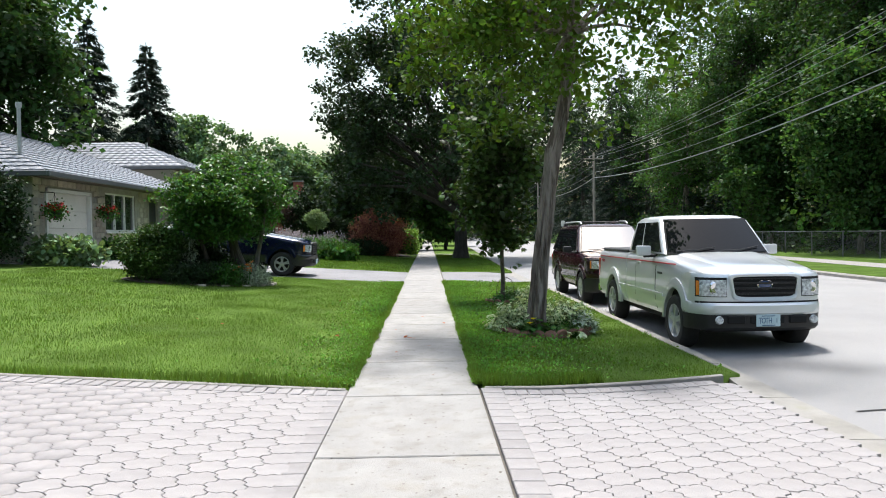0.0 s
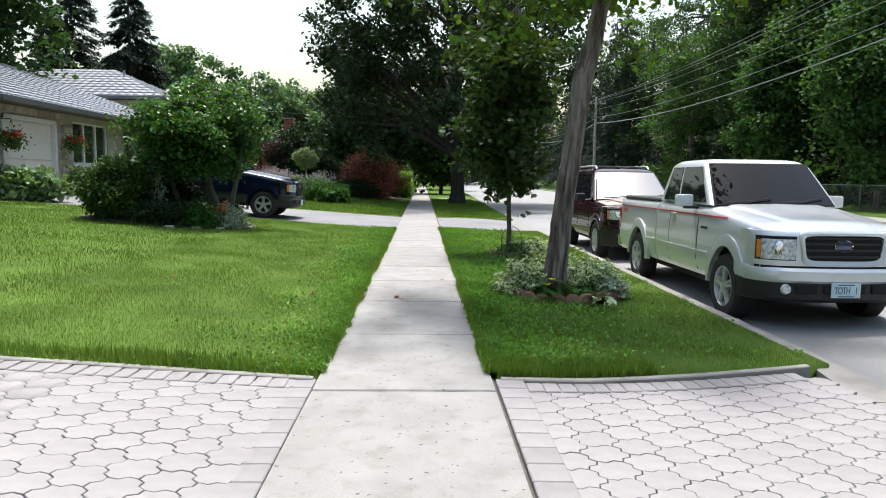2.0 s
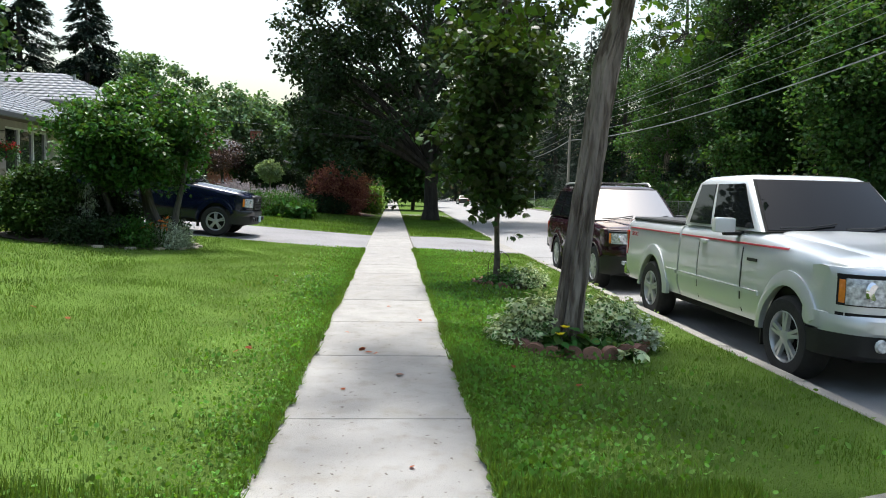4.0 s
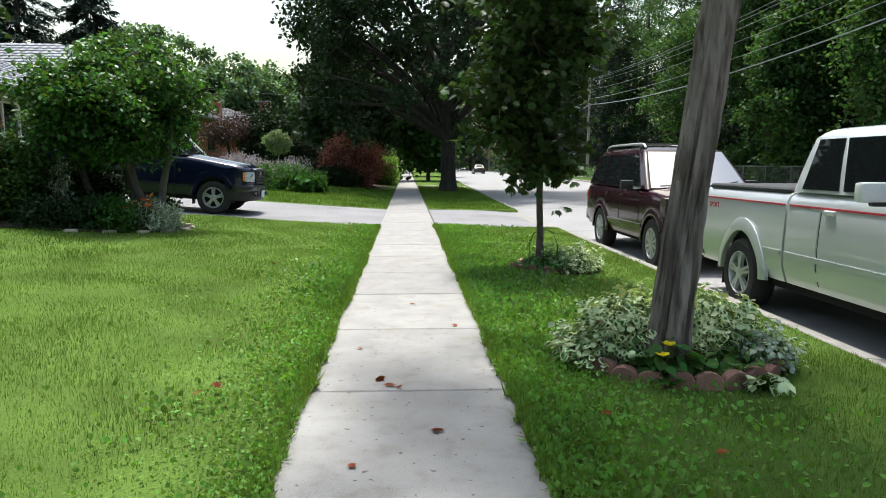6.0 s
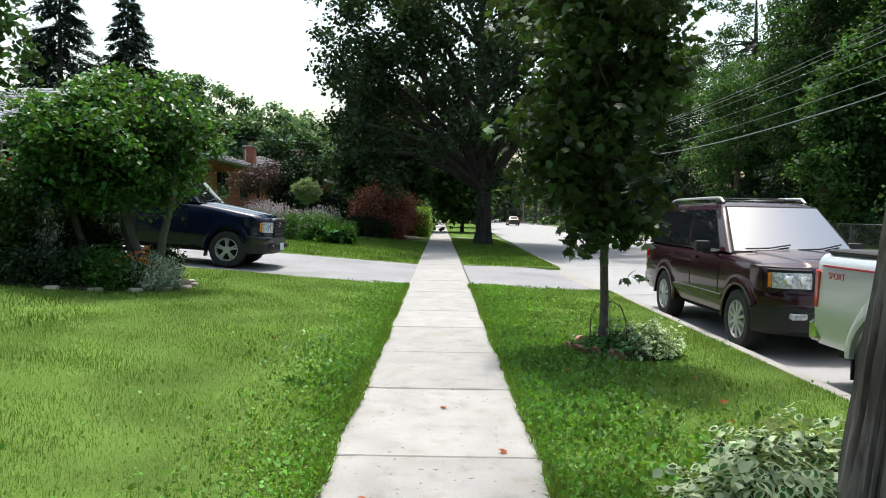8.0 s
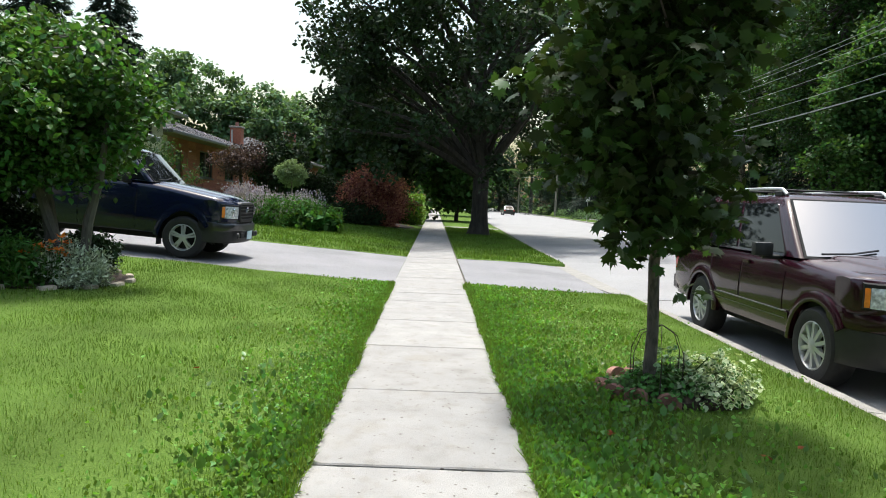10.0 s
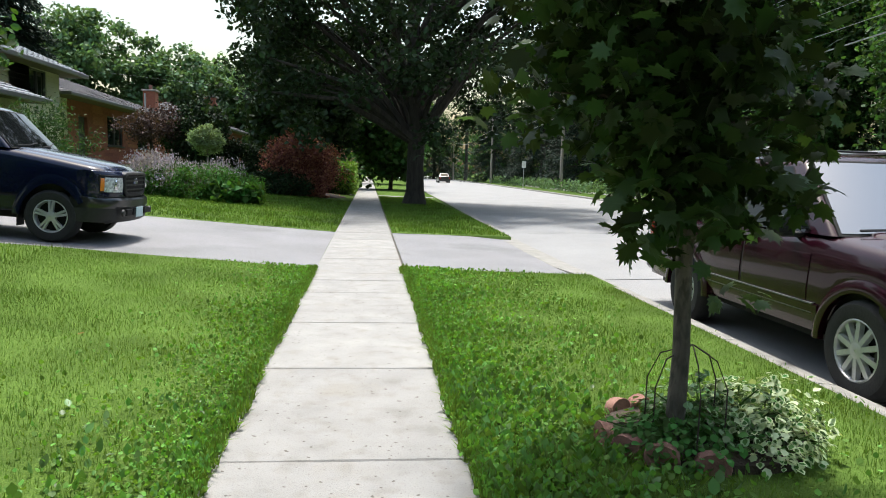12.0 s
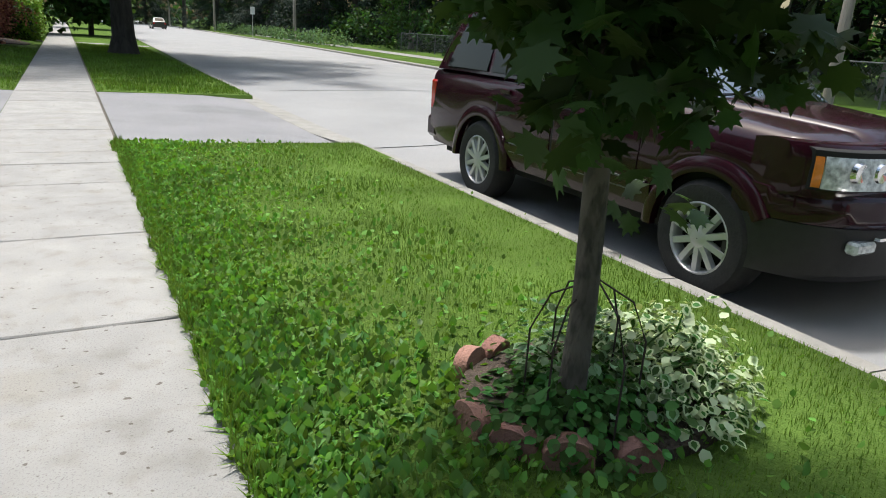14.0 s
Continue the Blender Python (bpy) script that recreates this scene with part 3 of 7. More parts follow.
def flare(parent, spec, material):
    for h in spec["hubs"]:
        for s in (-1, 1):
            bm = bmesh.new()
            secs = []
            w = spec["half"] * spec["taper"](h)
            for t in np.linspace(-0.12, math.pi + (-0.5 if h == spec["hubs"][0] else 0.12), 22):
                c, sn = math.cos(t), math.sin(t)
                pts = []
                for rr, xo in ((spec["arch"] - 0.012, -0.02), (spec["arch"] - 0.012, 0.028), (spec["arch"] + 0.03, 0.034), (spec["arch"] + 0.085, 0.012), (spec["arch"] + 0.085, -0.03)):
                    pts.append((s * (w + xo), h + rr * c, max(spec["sill"] - 0.03, spec["r"] + rr * sn)))
                secs.append(pts)
            loft(bm, secs, closed=True)
            part("wheel_flare", bm, material, parent, smooth=True)


def ring_points(y0, y1, half, z, r=0.12, n=4, bulge=0.0):
    """A rounded rectangle whose front edge bows forwards."""
    pts = []
    for cx, cy, a0 in ((half - r, y1 - r, 0), (-half + r, y1 - r, 90), (-half + r, y0 + r, 180), (half - r, y0 + r, 270)):
        if a0 == 270:
            pts += [(x, y0 - bulge * (1 - (x / (half - r)) ** 2), z) for x in np.linspace(-half + r, half - r, 9)[1:-1]]
        for k in range(n + 1):
            a = radians(a0 + 90 * k / n)
            pts.append((cx + r * math.cos(a), cy + r * math.sin(a), z))
    return pts


BOW = 0.075


def bowed_pane(at, w0, w1, k0, k1, lift, thick=0.012):
    """A windscreen: a grid over the bowed front of the cab. at(k) gives the front edge, half width and height."""
    bm = bmesh.new()
    secs = []
    for k in np.linspace(k0, k1, 6):
        y, h, z = at(k)
        row = []
        for u in np.linspace(-w0, w1, 15):
            row.append((u * h, y - BOW * (1 - u * u) - lift, z + lift * 0.6))
        secs.append(row + [(a, b + thick, c - thick * 0.6) for a, b, c in row[::-1]])
    return loft(bm, secs, closed=True)


def greenhouse(parent, spec, paint, screen=None):
    b0, b1, t0, t1, hb, ht, zb, zt = spec["cab"]
    bm = bmesh.new()
    at = lambda k: (b0 + (t0 - b0) * k, b1 + (t1 - b1) * k, hb + (ht - hb) * k, zb + (zt - zb) * k)
    secs = []
    for k in (0, 0.3, 0.6, 0.9):
        y0, y1, h, z = at(k)
        secs.append(ring_points(y0, y1, h + 0.012 * math.sin(math.pi * k), z, 0.05, bulge=BOW))
    y0, y1, h, z = at(1.0)
    secs.append(ring_points(y0 + 0.025, y1 - 0.03, h - 0.02, z - 0.012, 0.07, bulge=BOW))
    secs.append(ring_points(y0 + 0.075, y1 - 0.06, h - 0.065, z + 0.016, 0.09, bulge=BOW))
    secs.append(ring_points(y0 + 0.18, y1 - 0.14, h - 0.17, z + 0.034, 0.09, bulge=BOW * 0.6))
    secs.append(ring_points(y0 + 0.4, y1 - 0.3, h - 0.4, z + 0.042, 0.09))
    loft(bm, secs, closed=True)
    part("cab", bm, paint, parent, smooth=True)
    front = lambda k: (at(k)[0], at(k)[2], at(k)[3])
    seal = part("windscreen_seal", bowed_pane(front, 0.945, 0.945, 0.0, 0.955, 0.006), M_UNDER, parent, smooth=True)
    part("windscreen", bowed_pane(front, 0.92, 0.92, 0.03, 0.925, 0.010), screen or M_GLASS, seal, "dark windscreen reflecting trees and sky", smooth=True)
    rear = ((hb, b1, zb), (-hb, b1, zb), (-ht, t1, zt), (ht, t1, zt))
    part("rear_window", slab(bmesh.new(), rear, 0.1, 0.9, 0.15, 0.88, 0.006), M_GLASS, parent)
    for s in (-1, 1):
        if s < 0:
            quad = ((-hb, b1, zb), (-hb, b0, zb), (-ht, t0, zt), (-ht, t1, zt))
        else:
            quad = ((hb, b0, zb), (hb, b1, zb), (ht, t1, zt), (ht, t0, zt))
        for u0, u1 in spec["side_windows"]:
            a, b = (1 - u1, 1 - u0) if s < 0 else (u0, u1)
            part("side_window", slab(bmesh.new(), quad, a, b, 0.05, 0.87, 0.017, 0.03), M_GLASS, parent)
    # wipers lie along the foot of the windscreen
    for x0, x1 in ((-0.62, -0.05), (0.02, 0.62)):
        f = lambda x, k: Vector((x, b0 + (t0 - b0) * k - BOW * (1 - (x / hb) ** 2) - 0.03, zb + (zt - zb) * k + 0.02))
        part("wiper", tube(bmesh.new(), [f(x0, 0.05), f((x0 + x1) / 2, 0.07), f(x1, 0.16 if x0 > -0.5 else 0.14)], 0.010, 5), M_PLASTIC, parent)


def nose_curve(half, y0, a, b):
    """The plan of a bumper or nose: nearly flat in the middle, turning back at the corners."""
    return lambda x: y0 + a * (abs(x) / half) ** 3 + b * (abs(x) / half) ** 10


def across(curve, x0, x1, rows, n=14, lift=0.0):
    """A shape swept along the nose; rows: (set back, height)."""
    return loft(bmesh.new(), [[(x, curve(x) - lift + dy, z) for dy, z in rows] for x in np.linspace(x0, x1, n)], closed=True)


def trapezoid_ring(curve, half, lean, z0, z1, width, lift, deep, n=40, power=0.30):
    """A rounded frame on the nose, wider at its top."""
    secs = []
    zc, hz = (z0 + z1) / 2, (z1 - z0) / 2
    for k in range(n + 1):
        t = 2 * math.pi * k / n
        c, sn = math.cos(t), math.sin(t)
        row = []
        for inset, dy in ((0.0, deep), (0.004, 0.008), (width * 0.4, -0.004), (width, 0.008), (width, deep)):
            z = zc + (hz - inset) * math.copysign(abs(sn) ** power, sn)
            x = (half - inset + lean * (z - zc) / hz) * math.copysign(abs(c) ** power, c)
            row.append((x, curve(x) - lift + dy, z))
        secs.append(row)
    return loft(bmesh.new(), secs, closed=True, cap=False)


def mirror(parent, spec, y, z, shell_mat, big=1.0):
    for s in (-1, 1):
        x = s * (spec["half"] + 0.13)
        root = part("mirror", boxes((x - 0.11 * big, x + 0.11 * big, y - 0.05, y + 0.05, z - 0.07 * big, z + 0.09 * big), bevel=0.03, seg=2), shell_mat, parent, smooth=True)
        part("mirror_arm", boxes((min(x, s * (spec["half"] - 0.09)), max(x, s * (spec["half"] - 0.09)), y - 0.03, y + 0.04, z - 0.10 * big, z - 0.05 * big), bevel=0.012), M_PLASTIC, root)
    return root


def handle(parent, spec, y, z, material, s):
    x = s * (spec["half"] - 0.003)
    part("door_handle", boxes((x - 0.018, x + 0.018, y - 0.075, y + 0.075, z - 0.022, z + 0.022), bevel=0.009), material, parent)


def plate(parent, y, z, text):
    root = part("licence_plate", boxes((-0.152, 0.152, y, y + 0.012, z - 0.076, z + 0.076), bevel=0.004), M_PLATE, parent, "pale blue licence plate")
    if text:
        for k, ch in enumerate(text):
            if ch != " ":
                letters(ch, 0.105, M_PLATETEXT, root, pose(-0.105 + 0.042 * k, y - 0.003, z - 0.004, 90, 0, 0) @ Matrix.Diagonal((0.62, 1.0, 1.0, 1)), "plate_letter")
        for zz in (z + 0.057, z - 0.06):
            part("plate_bar", boxes((-0.085, 0.085, y - 0.003, y + 0.002, zz - 0.005, zz + 0.005)), M_PLATETEXT, root)
    return root


def under(parent, spec, a, b):
    h = spec["half"] - 0.16
    bm = boxes((-h, h, a + 0.1, b - 0.1, 0.30, 0.8))
    for hub in spec["hubs"]:
        box(bm, -spec["half"] + 0.06, spec["half"] - 0.06, hub - spec["arch"] - 0.02, hub + spec["arch"] + 0.02, spec["r"] + spec["arch"] - 0.08, spec["r"] + spec["arch"] + 0.05)
    for hub in spec["hubs"]:
        tube(bm, [(-h, hub, spec["r"]), (h, hub, spec["r"])], 0.05, 8)
    part("underbody", bm, M_UNDER, parent)


def stretch(root):
    """Raises bonnet, lamps, belt and roof to their height over the bumper."""
    done = set()
    for ob in root.children_recursive:
        if ob.type != "MESH" or ob.name.startswith(("tyre", "rim", "brake_disc", "plate_letter", "side_lettering")) or ob.data.name in done:
            continue
        done.add(ob.data.name)
        for v in ob.data.vertices:
            z = v.co.z
            v.co.z = z + 0.08 * min(1.0, max(0.0, (z - 0.69) / 0.2)) - 0.03 * min(1.0, max(0.0, (z - 1.15) / 0.6))


def pickup(m, paint, label, group, plate_text="", stripe=True, bumper=None, mirror_mat=None, old=False):
    root = thing("pickup_truck", label, "pickup truck", m, group)
    spec = dict(half=0.84, sill=0.40, r=0.37, hubs=(0.86, 4.05), arch=0.43,
                taper=lambda y: 1.0 - 0.115 * max(0.0, (0.36 - y) / 0.20) ** 1.6 - 0.02 * max(0.0, (0.9 - y) / 0.9), cab=(1.46, 3.24, 2.00, 3.10, 0.79, 0.66, 1.19, 1.765),
                side_windows=((0.065, 0.555), (0.60, 0.90)))
    hood = lambda y: 0.985 + 0.205 * min(1.0, max(0.0, (y - 0.08) / 1.45)) ** 0.8 - 0.05 * max(0.0, (0.30 - y) / 0.14) ** 2 if y < 1.55 else 1.19
    part("body", shell(spec, 0.16, 3.22, hood), paint, root, smooth=True)
    part("bed", shell(spec, 3.26, 5.08, lambda y: 1.19), paint, root, smooth=True)
    part("bed_cover", boxes((-0.78, 0.78, 3.30, 5.02, 1.17, 1.225), bevel=0.02), M_PLASTIC if not old else M_PAINT_BLUE, root, "black tonneau cover")
    if old:
        for s in (-1, 1):
            part("bed_rail", boxes((s * 0.79 - 0.03, s * 0.79 + 0.03, 3.3, 5.05, 1.18, 1.26), bevel=0.012), M_GALV, root)
    # raised centre of the bonnet
    bm = bmesh.new()
    secs = []
    for y in np.linspace(0.12, 1.42, 14):
        z = hood(y) + 0.022
        w = 0.46 + 0.12 * (y - 0.12)
        secs.append([(-w, y, z - 0.022), (-w + 0.05, y, z + 0.000), (-w + 0.12, y, z + 0.012), (0, y, z + 0.022), (w - 0.12, y, z + 0.012), (w - 0.05, y, z + 0.000), (w, y, z - 0.022)])
    loft(bm, secs)
    part("bonnet", bm, paint, root, smooth=True)
    greenhouse(root, spec, paint, M_SCREEN)
    under(root, spec, 0.1, 5.05)
    flare(root, spec, paint)
    # doors, proud by a few millimetres, with dark seams at their ends
    bed = lambda y: 1.19
    for s in (-1, 1):
        door = part("door", side_strip(spec, 1.72, 2.68, 0.47, 1.15, hood, 0.006, (s,)), paint, root, smooth=True)
        handle(door, spec, 2.56, 1.03, M_PLASTIC if old else paint, s)
        part("door_seam", side_strip(spec, 1.70, 1.715, 0.45, 1.16, hood, 0.003, (s,)), M_UNDER, door)
        part("door_seam", side_strip(spec, 2.685, 2.70, 0.45, 1.16, hood, 0.003, (s,)), M_UNDER, door)
        part("rear_door", side_strip(spec, 2.71, 3.12, 0.47, 1.15, hood, 0.006, (s,)), paint, root, smooth=True)
        part("moulding", side_strip(spec, 1.36, 3.20, 0.66, 0.70, hood, 0.016, (s,)), paint, root)
        part("moulding", side_strip(spec, 3.28, 3.60, 0.66, 0.70, bed, 0.016, (s,)), paint, root)
        if stripe:
            part("stripe", side_strip(spec, 0.95, 3.20, 1.055, 1.072, hood, 0.008, (s,)), M_STRIPE, root, "thin red pinstripe")
            part("stripe", side_strip(spec, 3.28, 5.0, 1.055, 1.072, bed, 0.009, (s,)), M_STRIPE, root, "thin red pinstripe")
            part("vent", side_strip(spec, 1.42, 1.60, 0.90, 0.93, hood, 0.01, (s,)), M_PLASTIC, root)
            letters("SPORT", 0.085, M_STRIPE, root, pose(s * 0.858, 4.72, 1.06, 90, 0, 90 * s), "side_lettering")
    # nose: grille in its surround, lamps, bumper
    yn = nose_curve(0.84, 0.03, 0.09, 0.20)
    part("nose_panel", across(yn, -0.83, 0.83, ((0.25, 0.66), (0.0, 0.675), (0.0, 0.90), (0.012, 0.945), (0.05, 0.978), (0.14, 0.985), (0.25, 0.97)), 31), paint, root, smooth=True)
    part("nose_gap", across(yn, -0.81, 0.81, ((0.1, 0.676), (-0.004, 0.678), (-0.004, 0.70), (0.1, 0.702)), 31), M_UNDER, root)
    grille = part("grille", trapezoid_ring(yn, 0.445, 0.03, 0.695, 0.985, 0.045, 0.03, 0.10), paint if not old else M_PLASTIC, root, smooth=True)
    part("grille_mesh", across(yn, -0.40, 0.40, ((0.02, 0.735), (-0.008, 0.735), (-0.008, 0.945), (0.02, 0.945)), 9), M_UNDER, grille)
    for k in range(4):
        z = 0.762 + 0.047 * k
        w = 0.39 + 0.02 * k / 3
        part("slat", across(yn, -w, w, ((0.0, z), (-0.022, z + 0.003), (-0.022, z + 0.016), (0.0, z + 0.019)), 9), M_PLASTIC, grille)
    badge = lathe(bmesh.new(), [(0.004, 0.0), (0.075, 0.002), (0.088, 0.008), (0.088, 0.03)], 24, "y", (0, 0.018, 0))
    for v in badge.verts:
        v.co.z = v.co.z * 0.45 + 0.85
    part("badge", badge, M_BADGE, grille, "blue oval badge with a bright rim", smooth=True)
    ring = lathe(bmesh.new(), [(0.086, 0.006), (0.098, 0.002), (0.100, 0.02), (0.088, 0.022)], 24, "y", (0, 0.016, 0))
    for v in ring.verts:
        v.co.z = v.co.z * 0.47 + 0.85
    part("badge_rim", ring, M_CHROME, grille, smooth=True)
    for s in (-1, 1):
        # black strip behind the lens draws the dark gap round the lamp
        part("lamp_housing", across(yn, s * 0.479, s * 0.808, ((0.09, 0.736), (-0.004, 0.740), (-0.004, 0.926), (0.03, 0.934), (0.09, 0.934)), 12), M_UNDER, root, smooth=True)
        lamp = part("headlight", across(yn, s * 0.485, s * 0.776, ((0.09, 0.742), (-0.008, 0.747), (-0.014, 0.82), (-0.006, 0.895), (0.026, 0.928), (0.09, 0.928)), 10), M_LENS, root, "clear headlamp", smooth=True)
        lathe_b = lathe(bmesh.new(), [(0.002, 0.0), (0.045, -0.004), (0.06, 0.012)], 18, "y", (s * 0.63, yn(0.63) - 0.014, 0.825))
        part("reflector", lathe_b, M_CHROME, lamp, smooth=True)
        part("indicator", across(yn, s * 0.780, s * 0.803, ((0.09, 0.75), (-0.008, 0.755), (-0.012, 0.82), (-0.006, 0.885), (0.022, 0.905), (0.09, 0.905)), 10), M_AMBER, lamp, "amber indicator lens", smooth=True)
    bm = bmesh.new()
    up, lo = [], []
    for x in 0.86 * np.sin(np.linspace(-1, 1, 25) * math.pi / 2):
        y = -0.06 + 0.15 * abs(x / 0.86) ** 2.4 + 0.27 * abs(x / 0.86) ** 9
        up.append([(x, y + 0.25, 0.53), (x, y + 0.02, 0.535), (x, y, 0.56), (x, y + 0.005, 0.655), (x, y + 0.035, 0.685), (x, y + 0.25, 0.69)])
        lo.append([(x, y + 0.25, 0.34), (x, y + 0.08, 0.33), (x, y + 0.03, 0.37), (x, y + 0.02, 0.545), (x, y + 0.25, 0.55)])
    loft(bm, up, closed=True)
    part("bumper", bm, bumper or paint, root, smooth=True)
    valance = part("valance", loft(bmesh.new(), lo, closed=True), M_PLASTIC, root, smooth=True)
    for x0, x1 in ((-0.22, 0.22), (-0.50, -0.28), (0.28, 0.50)):
        part("air_intake", boxes((x0, x1, -0.05, 0.0, 0.43, 0.525), bevel=0.01), M_UNDER, valance)
    for s in (-1, 1):
        f = lathe(bmesh.new(), [(0.002, 0.0), (0.045, 0.004), (0.055, 0.03)], 18, "y", (s * 0.60, -0.045, 0.475))
        part("fog_lamp", f, M_LENS if not old else M_PLASTIC, valance, smooth=True)
    plate(root, -0.065, 0.47, plate_text)
    mirror(root, spec, 1.86, 1.23, mirror_mat or paint)
    # rear
    for s in (-1, 1):
        part("tail_lamp", boxes((s * 0.80 - 0.05, s * 0.80 + 0.05, 5.02, 5.10, 0.72, 1.02), bevel=0.015), M_REDLENS, root)
    part("rear_bumper", boxes((-0.84, 0.84, 5.02, 5.20, 0.42, 0.62), bevel=0.03), M_CHROME if not old else M_PLASTIC, root, smooth=True)
    for y in spec["hubs"]:
        for s in (-1, 1):
            wheel(root, s * 0.86, y, 0.37, s, 5, 0.235, True)
    for s in (-1, 1):
        part("mud_flap", boxes((s * 0.72 - 0.10, s * 0.72 + 0.10, 4.50, 4.515, 0.18, 0.50)), M_PLASTIC, root)
        part("mud_flap", boxes((s * 0.72 - 0.10, s * 0.72 + 0.10, 1.31, 1.325, 0.20, 0.50)), M_PLASTIC, root)
    stretch(root)
    return root


def lift_nose(root, up):
    """Raises the lamps, the grille and the bumper to the height of the bonnet."""
    names = ("nose_panel", "grille", "slat", "lamp_housing", "headlight", "reflector", "indicator", "bumper", "valance", "fog_lamp")
    for ob in root.children_recursive:
        if ob.type == "MESH" and ob.name.startswith(names):
            for v in ob.data.vertices:
                v.co.z += up if v.co.z > 0.5 or ob.name.startswith("fog_lamp") else 0.0


def estate_car(m, paint, label, group):
    root = thing("suv", label, "suv", m, group)
    spec = dict(half=0.87, sill=0.38, r=0.365, hubs=(0.78, 3.47), arch=0.42,
                taper=lambda y: 1.0 - 0.125 * max(0.0, (0.36 - y) / 0.22) ** 1.6 - 0.03 * max(0.0, (0.9 - y) / 0.9) - 0.05 * max(0.0, (y - 4.0) / 0.6) ** 2, cab=(1.22, 4.52, 1.92, 4.22, 0.82, 0.64, 1.14, 1.76),
                side_windows=((0.075, 0.40), (0.425, 0.67), (0.695, 0.93)))
    top = lambda y: 1.04 + 0.11 * min(1.0, max(0.0, (y - 0.05) / 1.25)) ** 0.8 - 0.05 * max(0.0, (0.30 - y) / 0.16) ** 2 if y < 1.3 else 1.15
    part("body", shell(spec, 0.14, 4.58, top), paint, root, smooth=True)
    bm = bmesh.new()
    secs = []
    for y in np.linspace(0.10, 1.24, 14):
        z = top(y) + 0.02
        w = 0.40 + 0.14 * (y - 0.10)
        secs.append([(-w, y, z - 0.03), (-w + 0.03, y, z + 0.006), (-w + 0.08, y, z + 0.02), (0, y, z + 0.032), (w - 0.08, y, z + 0.02), (w - 0.03, y, z + 0.006), (w, y, z - 0.03)])
    loft(bm, secs)
    part("bonnet", bm, paint, root, smooth=True)
    greenhouse(root, spec, paint, M_GLARE)
    under(root, spec, 0.1, 4.5)
    flare(root, spec, paint)
    for a, b in ((1.40, 2.36), (2.40, 3.22)):
        for s in (-1, 1):
            door = part("door", side_strip(spec, a, b, 0.46, 1.11, top, 0.006, (s,)), paint, root, smooth=True)
            handle(door, spec, b - 0.12, 1.03, paint, s)
            part("door_seam", side_strip(spec, b + 0.004, b + 0.022, 0.44, 1.13, top, 0.003, (s,)), M_UNDER, door)
    for s in (-1, 1):
        part("cladding", side_strip(spec, 1.24, 3.02, 0.40, 0.60, top, 0.02, (s,)), M_PAINT_RED, root, smooth=True)
        part("trim_strip", side_strip(spec, 1.30, 2.95, 0.60, 0.61, top, 0.022, (s,)), M_FENCE, root)
        part("trim_strip", side_strip(spec, 1.30, 2.95, 0.53, 0.538, top, 0.022, (s,)), M_FENCE, root)
    # nose
    yn = nose_curve(0.87, 0.0, 0.10, 0.22)
    part("nose_panel", across(yn, -0.855, 0.855, ((0.25, 0.66), (0.01, 0.70), (0.0, 0.90), (0.012, 0.945), (0.05, 0.985), (0.14, 0.995), (0.25, 0.98)), 31), paint, root, smooth=True)
    grille = part("grille", trapezoid_ring(yn, 0.36, 0.02, 0.715, 0.995, 0.03, 0.02, 0.08), paint, root, smooth=True)
    part("grille_mesh", across(yn, -0.34, 0.34, ((0.02, 0.74), (-0.006, 0.74), (-0.006, 0.965), (0.02, 0.965)), 7), M_UNDER, grille)
    for k in range(8):
        x = -0.34 + 0.68 * k / 7
        part("slat", across(yn, x - 0.017, x + 0.017, ((0.0, 0.725), (-0.018, 0.735), (-0.018, 0.97), (0.0, 0.985)), 3), paint, grille)
    for s in (-1, 1):
        # black strip, a little larger than the lens, for the shaded gap round it
        part("lamp_housing", across(yn, s * 0.409, s * 0.812, ((0.09, 0.744), (-0.004, 0.748), (-0.004, 0.956), (0.03, 0.968), (0.09, 0.968)), 14), M_UNDER, root, smooth=True)
        lamp = part("headlight", across(yn, s * 0.415, s * 0.781, ((0.09, 0.75), (-0.008, 0.755), (-0.014, 0.85), (-0.006, 0.925), (0.026, 0.962), (0.09, 0.962)), 12), M_LENS, root, "large clear headlamp", smooth=True)
        for x in (0.49, 0.63):
            part("reflector", lathe(bmesh.new(), [(0.002, 0.0), (0.05, -0.004), (0.062, 0.02)], 18, "y", (s * x, yn(x) - 0.014, 0.85)), M_CHROME, lamp, smooth=True)
        part("indicator", across(yn, s * 0.785, s * 0.808, ((0.09, 0.755), (-0.008, 0.76), (-0.012, 0.85), (-0.006, 0.92), (0.022, 0.95), (0.09, 0.95)), 10), M_AMBER, lamp, "amber indicator lens", smooth=True)
    up, lo = [], []
    for x in 0.87 * np.sin(np.linspace(-1, 1, 25) * math.pi / 2):
        y = -0.09 + 0.20 * abs(x / 0.87) ** 2.6 + 0.25 * abs(x / 0.87) ** 9
        up.append([(x, y + 0.25, 0.55), (x, y + 0.02, 0.555), (x, y, 0.58), (x, y + 0.005, 0.685), (x, y + 0.035, 0.725), (x, y + 0.25, 0.735)])
        lo.append([(x, y + 0.25, 0.30), (x, y + 0.08, 0.29), (x, y + 0.03, 0.34), (x, y + 0.02, 0.55), (x, y + 0.25, 0.555)])
    part("bumper", loft(bmesh.new(), up, closed=True), paint, root, smooth=True)
    valance = part("valance", loft(bmesh.new(), lo, closed=True), M_PLASTIC, root, smooth=True)
    for s in (-1, 1):
        part("fog_lamp", boxes((s * 0.55 - 0.09, s * 0.55 + 0.09, -0.045, 0.03, 0.42, 0.49), bevel=0.015), M_LENS, valance, smooth=True)
